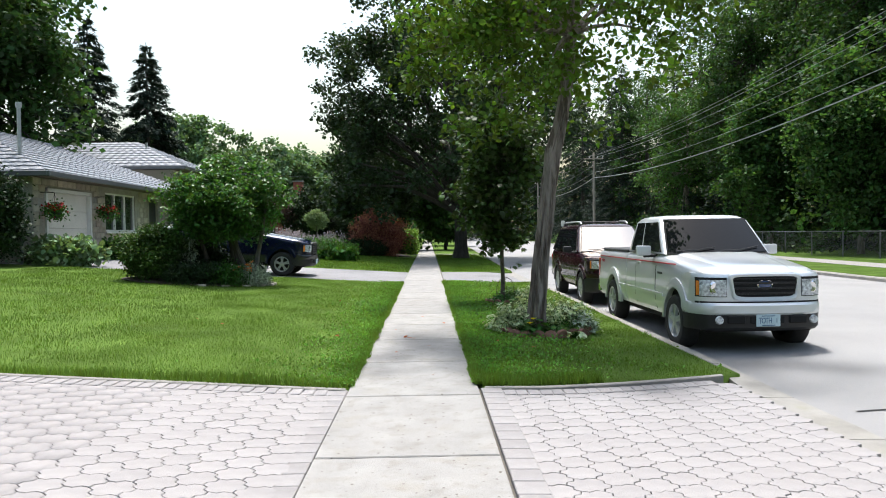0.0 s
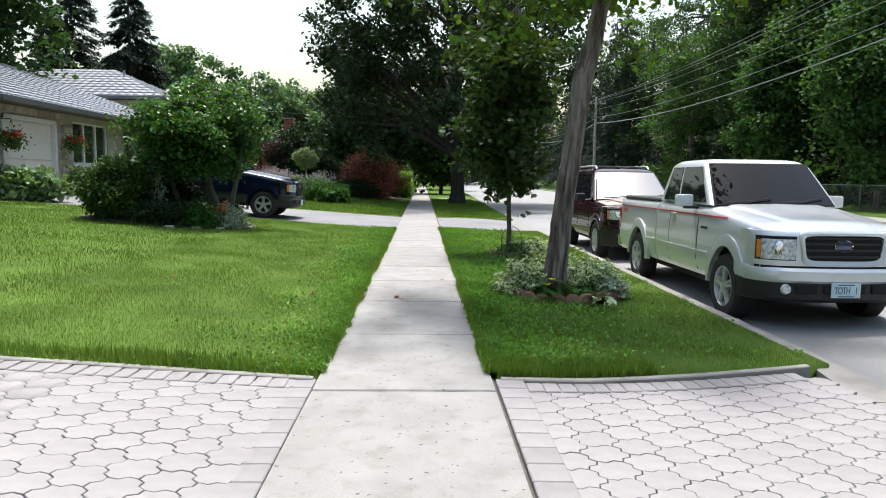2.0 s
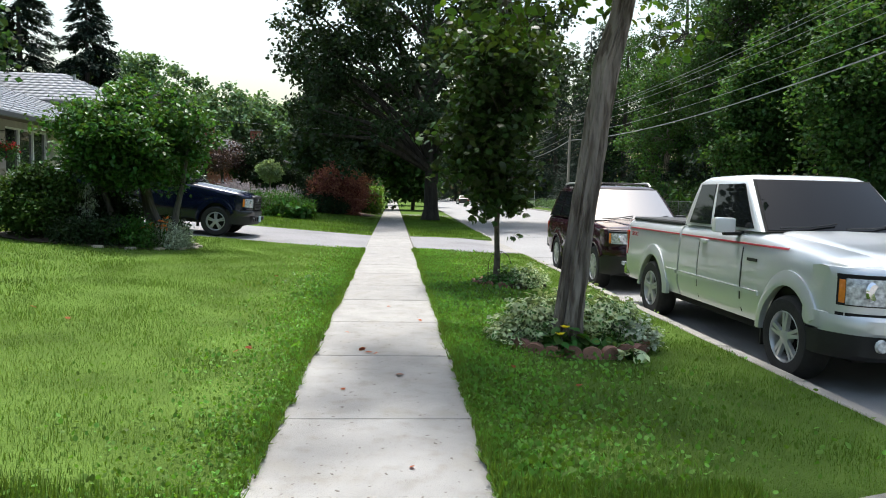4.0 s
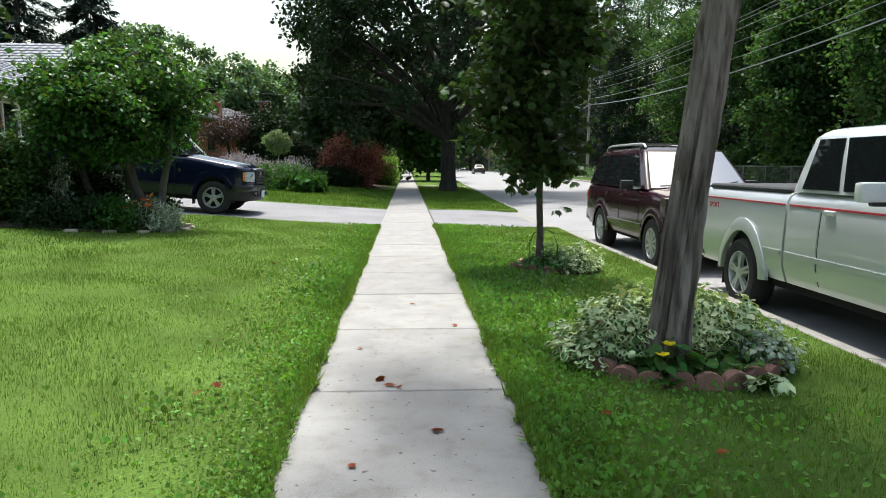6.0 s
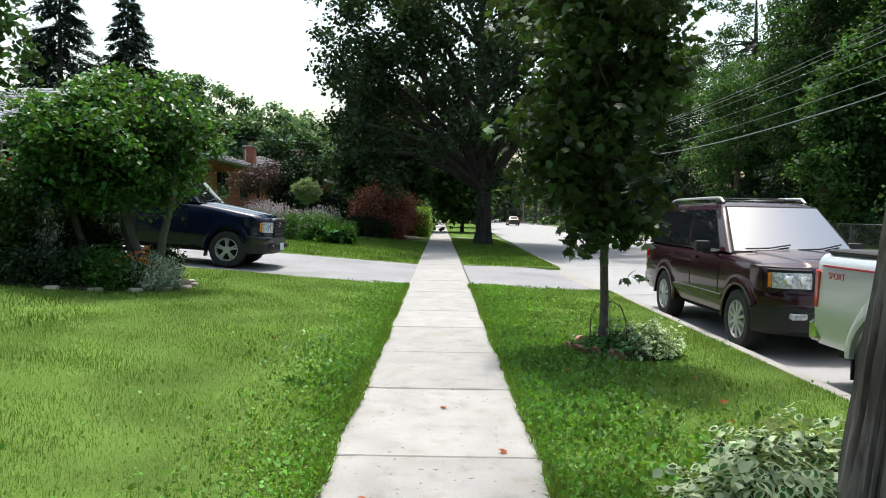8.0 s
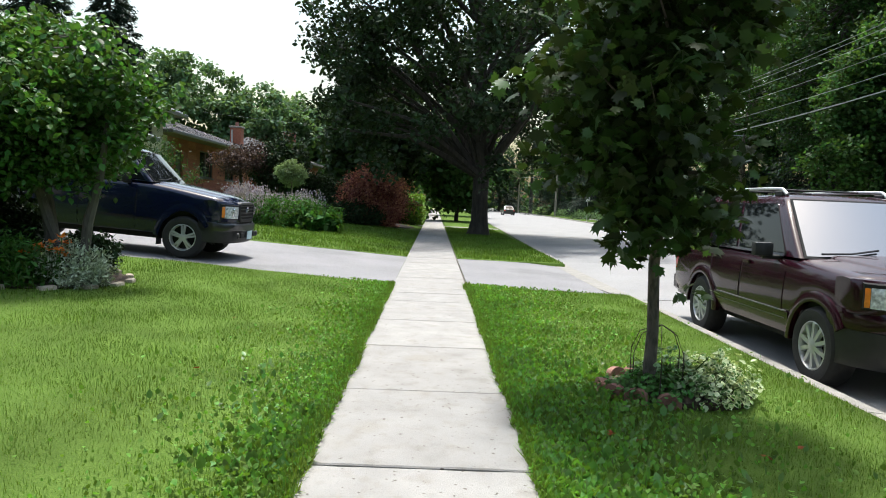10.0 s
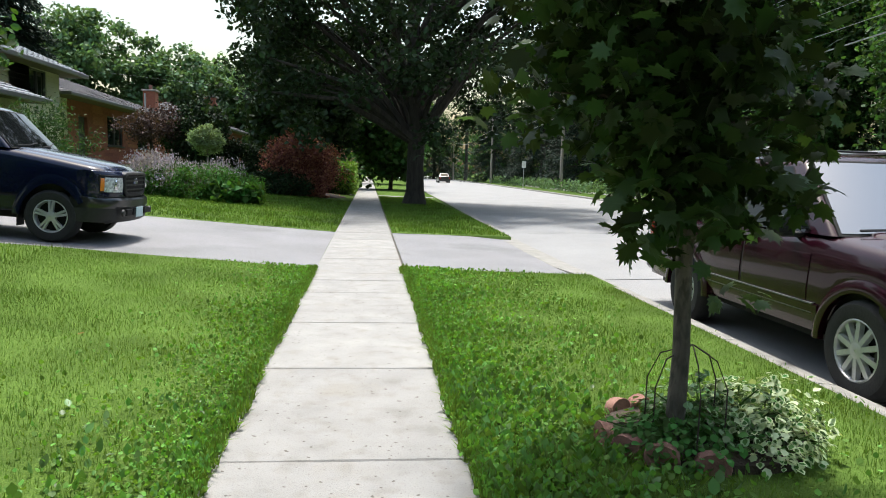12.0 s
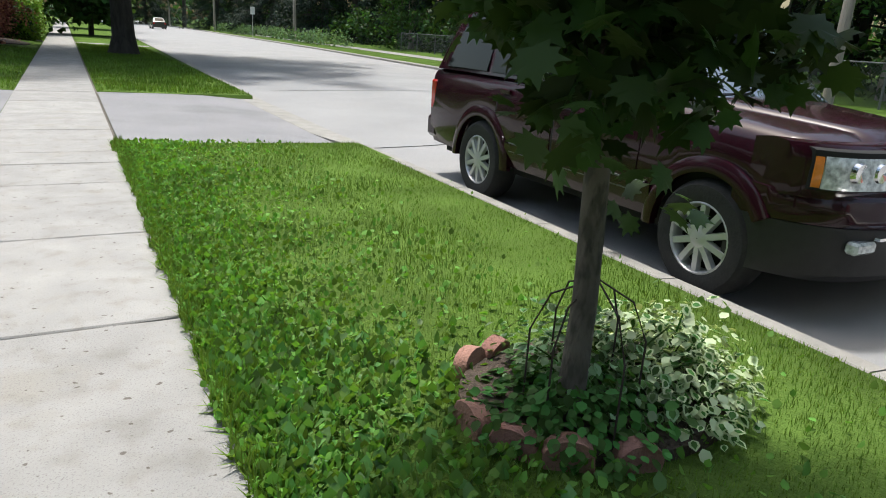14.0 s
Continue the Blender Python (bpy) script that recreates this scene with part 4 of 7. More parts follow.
    part("trim_strip", boxes((-0.5, 0.5, -0.072, -0.04, 0.555, 0.572)), M_CHROME, valance)
    mirror(root, spec, 1.62, 1.19, M_PLASTIC, 0.9)
    # roof rails on feet, with two cross bars
    for s in (-1, 1):
        x = s * 0.56
        rail = part("roof_rail", tube(bmesh.new(), [(x, 2.05, 1.785), (x, 2.16, 1.845), (x, 2.4, 1.855), (x, 3.9, 1.855), (x, 4.08, 1.84), (x, 4.2, 1.78)], 0.02, 8), M_GALV, root, "silver roof rail", smooth=True)
        for y in (2.10, 3.95):
            part("rail_foot", boxes((x - 0.03, x + 0.03, y, y + 0.18, 1.76, 1.83), bevel=0.015), M_PLASTIC, rail)
    for y in (2.6, 3.6):
        part("cross_bar", boxes((-0.56, 0.56, y - 0.03, y + 0.03, 1.845, 1.865), bevel=0.008), M_PLASTIC, root)
    for s in (-1, 1):
        part("tail_lamp", boxes((s * 0.79 - 0.05, s * 0.79 + 0.05, 4.48, 4.585, 0.72, 1.02), bevel=0.015), M_REDLENS, root)
    part("rear_bumper", boxes((-0.83, 0.83, 4.45, 4.68, 0.42, 0.66), bevel=0.04), paint, root, smooth=True)
    for y in spec["hubs"]:
        for s in (-1, 1):
            wheel(root, s * 0.885, y, 0.365, s, 10, 0.235, False)
    lift_nose(root, 0.055)
    return root


def small_car(m, paint, label):
    """A car far down the street."""
    root = thing("car", label, "car", m)
    spec = dict(half=0.84, sill=0.25, r=0.32, hubs=(0.8, 3.4), arch=0.37, taper=lambda y: 1.0 - 0.1 * max(0.0, (0.5 - y) / 0.5) ** 2,
                cab=(1.1, 3.9, 1.8, 3.3, 0.74, 0.56, 0.92, 1.40), side_windows=((0.28, 0.55), (0.58, 0.85)))
    part("body", shell(spec, 0.0, 4.4, lambda y: 0.75 + 0.15 * min(1, y / 1.2)), paint, root, smooth=True)
    greenhouse(root, spec, paint)
    under(root, spec, 0.1, 4.3)
    for s in (-1, 1):
        part("headlight", boxes((s * 0.58 - 0.15, s * 0.58 + 0.15, -0.02, 0.06, 0.58, 0.70), bevel=0.02), M_LENS, root)
        part("tail_lamp", boxes((s * 0.66 - 0.1, s * 0.66 + 0.1, 4.36, 4.42, 0.66, 0.80), bevel=0.02), M_REDLENS, root)
    for y in spec["hubs"]:
        for s in (-1, 1):
            wheel(root, s * 0.84, y, 0.32, s, 5, 0.2, False)
    return root


pickup(pose(4.17, 7.73, -0.158), M_PAINT_SILVER, "silver extended-cab pickup truck with red pinstripe parked at the kerb", "parked vehicles", "TOTH 1", True, None, M_PAINT_WHITE)
estate_car(pose(4.20, 13.72, -0.152), M_PAINT_RED, "dark maroon suv with roof rails parked behind the pickup", "parked vehicles")
pickup(pose(-3.72, 21.06, 0.178, 3.66, 0, 90), M_PAINT_BLUE, "dark navy pickup truck parked on the asphalt driveway", "parked vehicles", "", False, M_PAINT_BLACK, M_PLASTIC, True)
small_car(pose(6.3, 128, -0.1), M_PAINT_WHITE, "white car far down the street")
small_car(pose(10.6, 112, -0.1, 0, 0, 180), M_PAINT_BLACK, "black car driving away down the street")

# ---- trees ----


def tree(name, label, x, y, trunk_pts, trunk_r, crown, bark, leaf, template=QUAD_LEAF, leaf_size=0.12, n_clumps=260, per=60, clump_r=0.6, seed=1, limbs=26, low=-0.75, z0=None, group="", sides=10,
         hollow=0.45, droop=0.35, category="tree", rough=0.25, first=0.5, own_limbs=False, min_z=-9.0, furrow=0.0, outline=None):
    """A tree: tapered trunk, limbs reaching to the clumps, and a crown of many leaves. Points are relative to the foot."""
    z0 = lawn_z(x, y) if z0 is None else z0
    root = thing(name, label, category, pose(x, y, z0), group)
    centre, radii = crown
    cs = crown_centres(n_clumps, centre, radii, hollow, low, rough, seed)
    if outline:
        cs[:, :2] *= np.interp(cs[:, 2], outline[0], outline[1])[:, None]
    if furrow:
        u = np.linspace(0, len(trunk_pts) - 1, 90)
        k = np.arange(len(trunk_pts))
        pp = np.stack([np.interp(u, k, [q[a] for q in trunk_pts]) for a in range(3)], -1)
        bm = tube(bmesh.new(), pp.tolist(), np.interp(u, k, trunk_r).tolist(), 56)
        for n_v, vv in enumerate(bm.verts):
            c = pp[min(n_v // 56, 89)]
            d = Vector((vv.co.x - c[0], vv.co.y - c[1], 0))
            a = math.atan2(d.y, d.x)
            q = Vector((math.cos(a) * 5.5, math.sin(a) * 5.5, vv.co.z * 1.1))
            ridge = 1 - 2.4 * abs(noise.noise(q)) + 0.35 * noise.noise(q * 2.7)
            vv.co += d * furrow * (ridge - 0.5)
    else:
        bm = tube(bmesh.new(), trunk_pts, trunk_r, sides)
    part("trunk", bm, bark, root, smooth=True)
    bm = bmesh.new()
    pts = [Vector(p) for p in trunk_pts]
    for c in cs[:: max(1, len(cs) // limbs)]:
        c = Vector(c)
        k = min(len(pts) - 1, max(int(len(pts) * first), int(len(pts) * min(0.95, max(0.45, (c.z - centre[2]) / (2.6 * radii[2]) + 0.62)))))
        a = pts[k]
        mid = a.lerp(c, 0.5) + Vector((0, 0, 0.10 * (c - a).length))
        r0 = min(trunk_r[k] * 0.6, 0.022 * (c - a).length + 0.02)
        tube(bm, [a, a.lerp(mid, 0.5) + Vector((0, 0, 0.03)), mid, mid.lerp(c, 0.6), c], [r0, r0 * 0.8, r0 * 0.55, r0 * 0.3, r0 * 0.12], 5)
        if own_limbs:
            part("limb", bm, bark, root, smooth=True)
            bm = bmesh.new()
    if own_limbs:
        bm.free()
    else:
        tagged(part("branchwork", bm, bark, root, smooth=True), kind="stuff")
    p = clumps(cs, clump_r * rng.uniform(0.7, 1.3, len(cs)), per)
    p = p[p[:, 2] > min_z]
    v, f = strew(template, p, leaf_size * rng.uniform(0.7, 1.3, len(p)), random_turns(len(p), droop, 0.6))
    tagged(np_mesh("crown", v, f, leaf, root), kind="stuff")
    return root


def spruce(label, x, y, h, r, leaf, seed, density=1.0, lowest=0.08, group="", z0=None):
    root = thing("spruce_tree", label, "tree", pose(x, y, lawn_z(x, y) if z0 is None else z0), group)
    part("trunk", tube(bmesh.new(), [(0, 0, 0), (0, 0, h * 0.5), (0, 0, h)], [h * 0.016, h * 0.01, 0.02], 8), M_BARK_DARK, root, smooth=True)
    bm = bmesh.new()
    places, yaws, pits = [], [], []
    z = h * lowest
    while z < h * 0.99:
        k = 1 - z / h
        for _ in range(int(7 + 3 * k)):
            a = rng.uniform(0, 2 * np.pi)
            ln = r * (k ** 0.8) * rng.uniform(0.65, 1.15) + 0.1
            d = np.array([math.cos(a), math.sin(a), 0])
            tip = np.array([0, 0, z]) + d * ln + np.array([0, 0, -0.22 * ln])
            base = np.array([0, 0, z + 0.1])
            if ln > 0.8:
                tube(bm, [base, (base + tip) / 2 + np.array([0, 0, 0.06 * ln]), tip], [0.03, 0.02, 0.006], 4)
            n = int(60 * density * max(0.3, ln))
            u = rng.uniform(0.15, 1.05, n) ** 0.7
            q = base + (tip - base) * u[:, None] + rng.normal(0, 1, (n, 3)) * np.array([0.16, 0.16, 0.10]) * (0.3 + 0.25 * ln)
            q[:, 2] -= rng.uniform(0, 0.25, n) * u
            places.append(q)
            yaws.append(np.full(n, a - np.pi / 2) + rng.normal(0, 0.6, n))
            pits.append(rng.normal(-0.45, 0.35, n))
        z += h * 0.022 + 0.12
    p = np.concatenate(places)
    v, f = strew(SLIM_LEAF, p, 0.34 * rng.uniform(0.6, 1.3, len(p)), turns(np.concatenate(yaws), np.concatenate(pits), rng.normal(0, 0.6, len(p))))
    tagged(part("branchwork", bm, M_BARK_DARK, root), kind="stuff")
    tagged(np_mesh("crown", v, f, leaf, root), kind="stuff")
    return root


# leaning ash-leaved boulevard tree in its ring bed
tree("boulevard_tree", "boulevard tree with a leaning furrowed grey trunk and yellow-green leaves", 1.42, 8.9,
     [(0, 0, -0.05), (0.0, 0, 0.06), (0.02, 0, 0.3), (0.08, 0, 0.9), (0.15, 0, 1.5), (0.22, 0, 2.1), (0.29, 0.02, 2.6), (0.40, 0.05, 3.0), (0.50, 0.1, 3.5), (0.6, 0.15, 4.3), (0.62, 0.2, 5.4), (0.6, 0.2, 6.2)],
     [0.17, 0.15, 0.122, 0.112, 0.108, 0.105, 0.108, 0.095, 0.085, 0.07, 0.04, 0.02], ((0.40, 0.2, 5.0), (2.85, 2.1, 2.15)), M_BARK, M_LEAF_ASH, OVAL_LEAF, 0.095, 215, 66, 0.36, 3, 30, -0.95, 0.0, "boulevard trees", 18, 0.3, first=0.75, own_limbs=True, furrow=0.28)
# young maple
tree("young_maple", "young maple with dense dark green leaves in a planted ring", 1.44, 13.33,
     [(0, 0, -0.05), (0.0, 0, 0.05), (0.01, 0, 0.5), (-0.01, 0, 1.0), (0.03, 0, 1.6), (0.05, 0, 2.4), (0.04, 0, 3.4), (0.05, 0, 4.4), (0.05, 0, 4.9)],
     [0.06, 0.052, 0.043, 0.041, 0.036, 0.032, 0.025, 0.015, 0.006], ((-0.10, -0.05, 2.78), (0.96, 0.95, 2.05)), M_BARK_YOUNG, M_LEAF_MAPLE, MAPLE_LEAF, 0.088, 155, 52, 0.24, 5, 60, -0.99, 0.0, "boulevard trees", 14, 0.10, 0.45, first=0.3, own_limbs=True, rough=0.26, min_z=0.72, outline=((0.7, 1.2, 1.6, 2.4, 3.4, 4.6), (0.85, 0.8, 0.68, 0.92, 1.0, 0.85)))
# large spreading maple over the sidewalk
tree("large_maple", "large dark maple spreading over the sidewalk", 1.85, 40.0,
     [(0, 0, -0.1), (0, 0, 0.1), (0.02, 0, 0.6), (0.0, 0, 1.6), (0.02, 0, 2.6), (-0.1, 0, 4.0), (-0.2, 0, 6.5), (-0.3, 0, 9.5), (-0.3, 0, 13)],
     [0.62, 0.52, 0.40, 0.36, 0.37, 0.34, 0.26, 0.18, 0.06], ((-0.9, 0.0, 9.6), (8.3, 8.0, 7.3)), M_BARK_DARK, M_LEAF_DARK, OVAL_LEAF, 0.22, 430, 130, 0.80, 9, 70, -0.93, 0.0, "boulevard trees", 14, 0.35, own_limbs=True)

# shrub-tree in the bed beside the drive, with several stems
lil = tree("lilac_tree", "multi-stemmed lilac with glossy green leaves in the lawn bed", -5.1, 16.8,
     [(0.25, 0, -0.05), (0.2, 0, 0.4), (0.12, 0, 0.9), (0.0, 0, 1.4), (-0.1, 0, 1.9), (-0.1, 0, 2.7)], [0.10, 0.085, 0.08, 0.07, 0.06, 0.03],
     ((-0.12, 0.0, 1.95), (1.36, 1.25, 1.10)), M_BARK_LILAC, M_LEAF_LILAC, OVAL_LEAF, 0.085, 230, 130, 0.26, 11, 46, -0.8, None, "", 8, 0.35, 0.3, rough=0.25, own_limbs=True, min_z=0.85,
     outline=((0.6, 1.0, 1.5, 2.0, 2.6), (0.5, 0.7, 0.95, 1.05, 1.12)))
for dx, dy, lean in ((-0.55, 0.1, -0.5), (0.62, -0.15, 0.30), (0.0, 0.35, -0.25), (0.42, -0.25, -0.55)):
    part("stem", tube(bmesh.new(), [(dx, dy, -0.05), (dx + 0.03, dy, 0.3), (dx + lean * 0.25, dy, 0.7), (dx + lean * 0.6, dy + 0.05, 1.2), (dx + lean, dy, 1.9)], [0.075, 0.06, 0.06, 0.05, 0.03], 8), M_BARK_LILAC, lil, smooth=True)


def bush(name, label, x, y, centre, radii, leaf, size=0.06, n=150, per=90, clump_r=0.2, seed=1, template=QUAD_LEAF, low=-0.9, category="shrub", group="", stems=8, hollow=0.6, rough=0.15, z0=None, droop=0.1):
    z0 = lawn_z(x, y) if z0 is None else z0
    root = thing(name, label, category, pose(x, y, z0), group)
    cs = crown_centres(n, centre, radii, hollow, low, rough, seed)
    cs[:, 2] = np.maximum(cs[:, 2], 0.03)
    bm = bmesh.new()
    for c in cs[:: max(1, len(cs) // max(1, stems))]:
        tube(bm, [(c[0] * 0.15, c[1] * 0.15, -0.03), (c[0] * 0.4, c[1] * 0.4, c[2] * 0.5), tuple(c)], [0.018, 0.013, 0.004], 5)
    tagged(part("stems", bm, M_BARK_DARK, root), kind="stuff")
    p = clumps(cs, clump_r, per, 0.9)
    p[:, 2] = np.maximum(p[:, 2], 0.02)
    v, f = strew(template, p, size * rng.uniform(0.6, 1.3, len(p)), random_turns(len(p), droop, 0.8))
    tagged(np_mesh("foliage", v, f, leaf, root), kind="stuff")
    return root


# bed in the lawn: round bush, low plants, silvery and flowering edge plants
bush("round_bush", "dense clipped round green bush in the lawn bed", -6.9, 16.35, (0, 0, 0.68), (0.66, 0.66, 0.62), M_LEAF_ROUND, 0.07, 210, 110, 0.19, 2)
bush("low_evergreen", "low spreading dark evergreen under the lilac", -5.7, 15.95, (0, 0, 0.18), (0.75, 0.45, 0.25), M_YEW, 0.08, 70, 80, 0.18, 3, SLIM_LEAF)
bush("dark_bush", "small dark bush behind the lilac stems", -4.75, 17.4, (0, 0, 0.26), (0.3, 0.3, 0.22), M_YEW, 0.07, 40, 80, 0.14, 14)
# dark foliage added to fill in the shade under the lilac
bush("dark_bush", "dark foliage added for the shade between the round bush and the lilac", -6.1, 17.35, (0, 0, 0.45), (0.7, 0.5, 0.5), M_YEW, 0.08, 90, 80, 0.22, 15)
bush("flower_bush", "leafy perennial clump with orange lilies at the bed edge", -5.0, 16.1, (0, 0, 0.22), (0.42, 0.35, 0.26), M_LEAF_SHRUB, 0.10, 60, 60, 0.17, 4, SLIM_LEAF)
bush("silver_bush", "silvery-grey foliage plant at the bed edge", -4.5, 16.45, (0, 0, 0.18), (0.42, 0.40, 0.25), M_SILVER, 0.06, 60, 80, 0.14, 6, SLIM_LEAF)
bush("silver_bush", "silvery-grey foliage plant at the bed edge", -6.05, 16.5, (0, 0, 0.6), (0.16, 0.14, 0.5), M_SILVER, 0.07, 30, 30, 0.12, 7, SLIM_LEAF, droop=0.9)
fl = thing("lily", "orange day lilies in the lawn bed", "flowers", pose(-4.6, 16.2, lawn_z(-4.6, 16.2)))
p = np.array([(rng.normal(0, 0.14), rng.normal(0, 0.1), 0.42 + rng.normal(0, 0.05)) for _ in range(16)])
bm = bmesh.new()
for q in p:
    tube(bm, [(q[0] * 0.5, q[1] * 0.5, 0), tuple(q)], 0.005, 4)
part("stalks", bm, M_LEAF_SHRUB, fl)
v, f = strew(SLIM_LEAF, np.repeat(p, 6, axis=0), 0.09, turns(np.tile(np.arange(6) * np.pi / 3, 16), rng.normal(0.5, 0.2, 96), np.zeros(96)), 1.6)
tagged(np_mesh("petals", v, f, M_FLOWER_O, fl), kind="stuff")

bm = lathe(bmesh.new(), [(0.001, 0.0), (1.0, 0.0), (1.02, 0.02), (0.85, 0.06), (0.001, 0.09)], 40, "z")
for vv in bm.verts:
    vv.co.x, vv.co.y = vv.co.x * 1.85 - 5.95, vv.co.y * 1.3 + 16.85
    vv.co.z += lawn_z(vv.co.x, vv.co.y) - 0.005
tagged(finish(bm, "soil_bed", M_SOIL, smooth=True), "dark planting bed in the lawn", "flower bed", kind="structure")
edge_stone = None
for k in range(9):
    a = radians(-75 + 17 * k)
    x, y = -5.95 + 1.9 * math.cos(a), 16.85 + 1.35 * math.sin(a)
    if edge_stone is None:
        edge_stone = tagged(finish(boxes((-0.10, 0.10, -0.05, 0.05, -0.06, 0.045), bevel=0.03, seg=2), "edging_stone", M_STONE, smooth=True), "rounded grey edging stone at the lawn bed", "stone", "bed edging stones")
        edge_stone.matrix_world = pose(x, y, lawn_z(x, y), 0, 0, math.degrees(a) + 90)
    else:
        copy_thing(edge_stone, pose(x, y, lawn_z(x, y), 0, 0, math.degrees(a) + 90 + rng.normal(0, 6)))

# ring bed of the boulevard tree


def scallop():
    """A terracotta edging piece with a round top."""
    bm = bmesh.new()
    n = 7
    prof = [(-0.085, -0.06)] + [(0.085 * -math.cos(math.pi * k / n), 0.055 + 0.055 * math.sin(math.pi * k / n)) for k in range(n + 1)] + [(0.085, -0.06)]
    secs = [[(x * s, y, z) for x, z in prof] for y, s in ((-0.032, 0.93), (-0.024, 1.0), (0.024, 1.0), (0.032, 0.93))]
    return loft(bm, secs, closed=True)


def ring_bed(cx, cy, rx, ry, angles, soil, label):
    first = None
    for angle in angles:
        a = radians(angle)
        x, y = cx + rx * math.cos(a), cy + ry * math.sin(a)
        m = pose(x, y, lawn_z(x, y) + rng.normal(0, 0.008), rng.normal(0, 5), rng.normal(0, 5), math.degrees(math.atan2(ry * math.cos(a), -rx * math.sin(a))) + rng.normal(0, 5))
        if first is None:
            first = tagged(finish(scallop(), "edging_brick", M_BRICKEDGE, smooth=True), label, "edging brick", label)
            first.matrix_world = m
        else:
            copy_thing(first, m)
    bm = lathe(bmesh.new(), [(0.001, -0.02), (0.98, -0.02), (0.98, 0.035), (0.6, 0.06), (0.001, 0.08)], 32, "z")
    for vv in bm.verts:
        vv.co.x, vv.co.y = vv.co.x * rx + cx, vv.co.y * ry + cy
    tagged(finish(bm, "soil_bed", M_SOIL, smooth=True), soil, "flower bed", kind="structure")


ring_bed(1.60, 9.22, 0.66, 0.58, range(0, 360, 15), "dark soil in the ring round the boulevard tree", "scalloped terracotta edging round the boulevard tree")
ring_bed(1.70, 13.48, 0.58, 0.46, (112, 128, 182, 206, 227, 250), "soil in the ring round the young maple", "reddish edging brick half hidden by leaves at the young maple")


def varieg(label, x, y, r, h, n, size, z0=0.05, seed=1, inner=M_LEAF_SHRUB, outer=M_VARIEG, name="goutweed", tpl=OVAL_LEAF):
    """A plant whose leaves have a green middle and pale margins: pale leaves with smaller green blades on them."""
    root = thing(name, label, "plant", pose(x, y, z0))
    d = rng.normal(0, 1, (n, 3))
    d /= np.linalg.norm(d, axis=1)[:, None]
    d[:, 2] = np.abs(d[:, 2])
    k = rng.uniform(0.55, 1.0, n)[:, None] * np.array([[noise.noise(Vector(q * 2.2) + Vector((seed, 0, 0))) * 0.5 + 1.0] for q in d])
    p = d * k * np.array([r, r, h])
    yaw = np.arctan2(-d[:, 0], d[:, 1]) + rng.normal(0, 0.6, n)
    tn = turns(yaw, rng.normal(-0.35, 0.35, n), rng.normal(0, 0.35, n))
    s = size * rng.uniform(0.7, 1.25, n)
    v, f = strew(tpl, p, s, tn, 1.15)
    tagged(np_mesh("foliage", v, f, outer, root), kind="stuff")
    if inner:
        up = np.einsum("nij,j->ni", tn, np.array([0, 0.12, 0.035])) * s[:, None]
        some = rng.uniform(0, 1, n) < 0.6
        v, f = strew(tpl, (p + up)[some], (s * rng.uniform(0.6, 0.85, n))[some], tn[some], 0.85)
        tagged(np_mesh("leaf_centre", v, f, inner, root), kind="stuff")
    bm = bmesh.new()
    for q in p[:: max(1, n // 30)]:
        tube(bm, [(q[0] * 0.2, q[1] * 0.2, -0.04), tuple(q * 0.6), tuple(q)], [0.006, 0.005, 0.003], 4)
    tagged(part("stalks", bm, M_LEAF_SHRUB, root), kind="stuff")
    return root


varieg("variegated green and cream goutweed beside the trunk", 1.20, 9.22, 0.40, 0.44, 2000, 0.058, 0.03, 1)
varieg("variegated green and cream goutweed behind the trunk", 1.88, 9.42, 0.46, 0.42, 2300, 0.058, 0.03, 2)
varieg("variegated green and cream goutweed behind the trunk", 1.45, 9.6, 0.34, 0.40, 1300, 0.058, 0.03, 8)
varieg("dark green leafy plant in front of the trunk", 1.38, 8.86, 0.22, 0.24, 170, 0.10, 0.03, 3, None, M_LEAF_SHRUB, "leafy_plant")
varieg("yellow-green coleus at the ring edge", 1.78, 8.86, 0.20, 0.16, 90, 0.09, 0.03, 4, M_HEDGE, M_LEAF_SHRUB, "coleus")
varieg("silvery white dusty miller at the ring edge", 2.14, 9.06, 0.26, 0.27, 1100, 0.04, 0.03, 5, None, M_SILVER, "dusty_miller")
varieg("small variegated plant trailing over the edging", 1.95, 8.66, 0.16, 0.08, 50, 0.08, 0.02, 6)
varieg("feathery green plant in the ring bed", 1.98, 9.02, 0.20, 0.22, 260, 0.07, 0.03, 7, None, M_LEAF_SHRUB, "leafy_plant", SLIM_LEAF)
varieg("pale variegated periwinkle round the young maple", 1.72, 13.50, 0.42, 0.28, 800, 0.048, 0.03, 9, M_LEAF_SHRUB, M_HOSTA, "periwinkle")
varieg("pale variegated periwinkle round the young maple", 2.02, 13.46, 0.33, 0.33, 750, 0.045, 0.03, 10, M_LEAF_SHRUB, M_VARIEG, "periwinkle")
varieg("dark green periwinkle round the young maple", 1.48, 13.36, 0.36, 0.20, 1300, 0.044, 0.02, 11, None, M_LEAF_SHRUB, "periwinkle")
varieg("pale variegated periwinkle round the young maple", 1.92, 13.24, 0.28, 0.24, 420, 0.046, 0.03, 12, M_LEAF_SHRUB, M_VARIEG, "periwinkle")
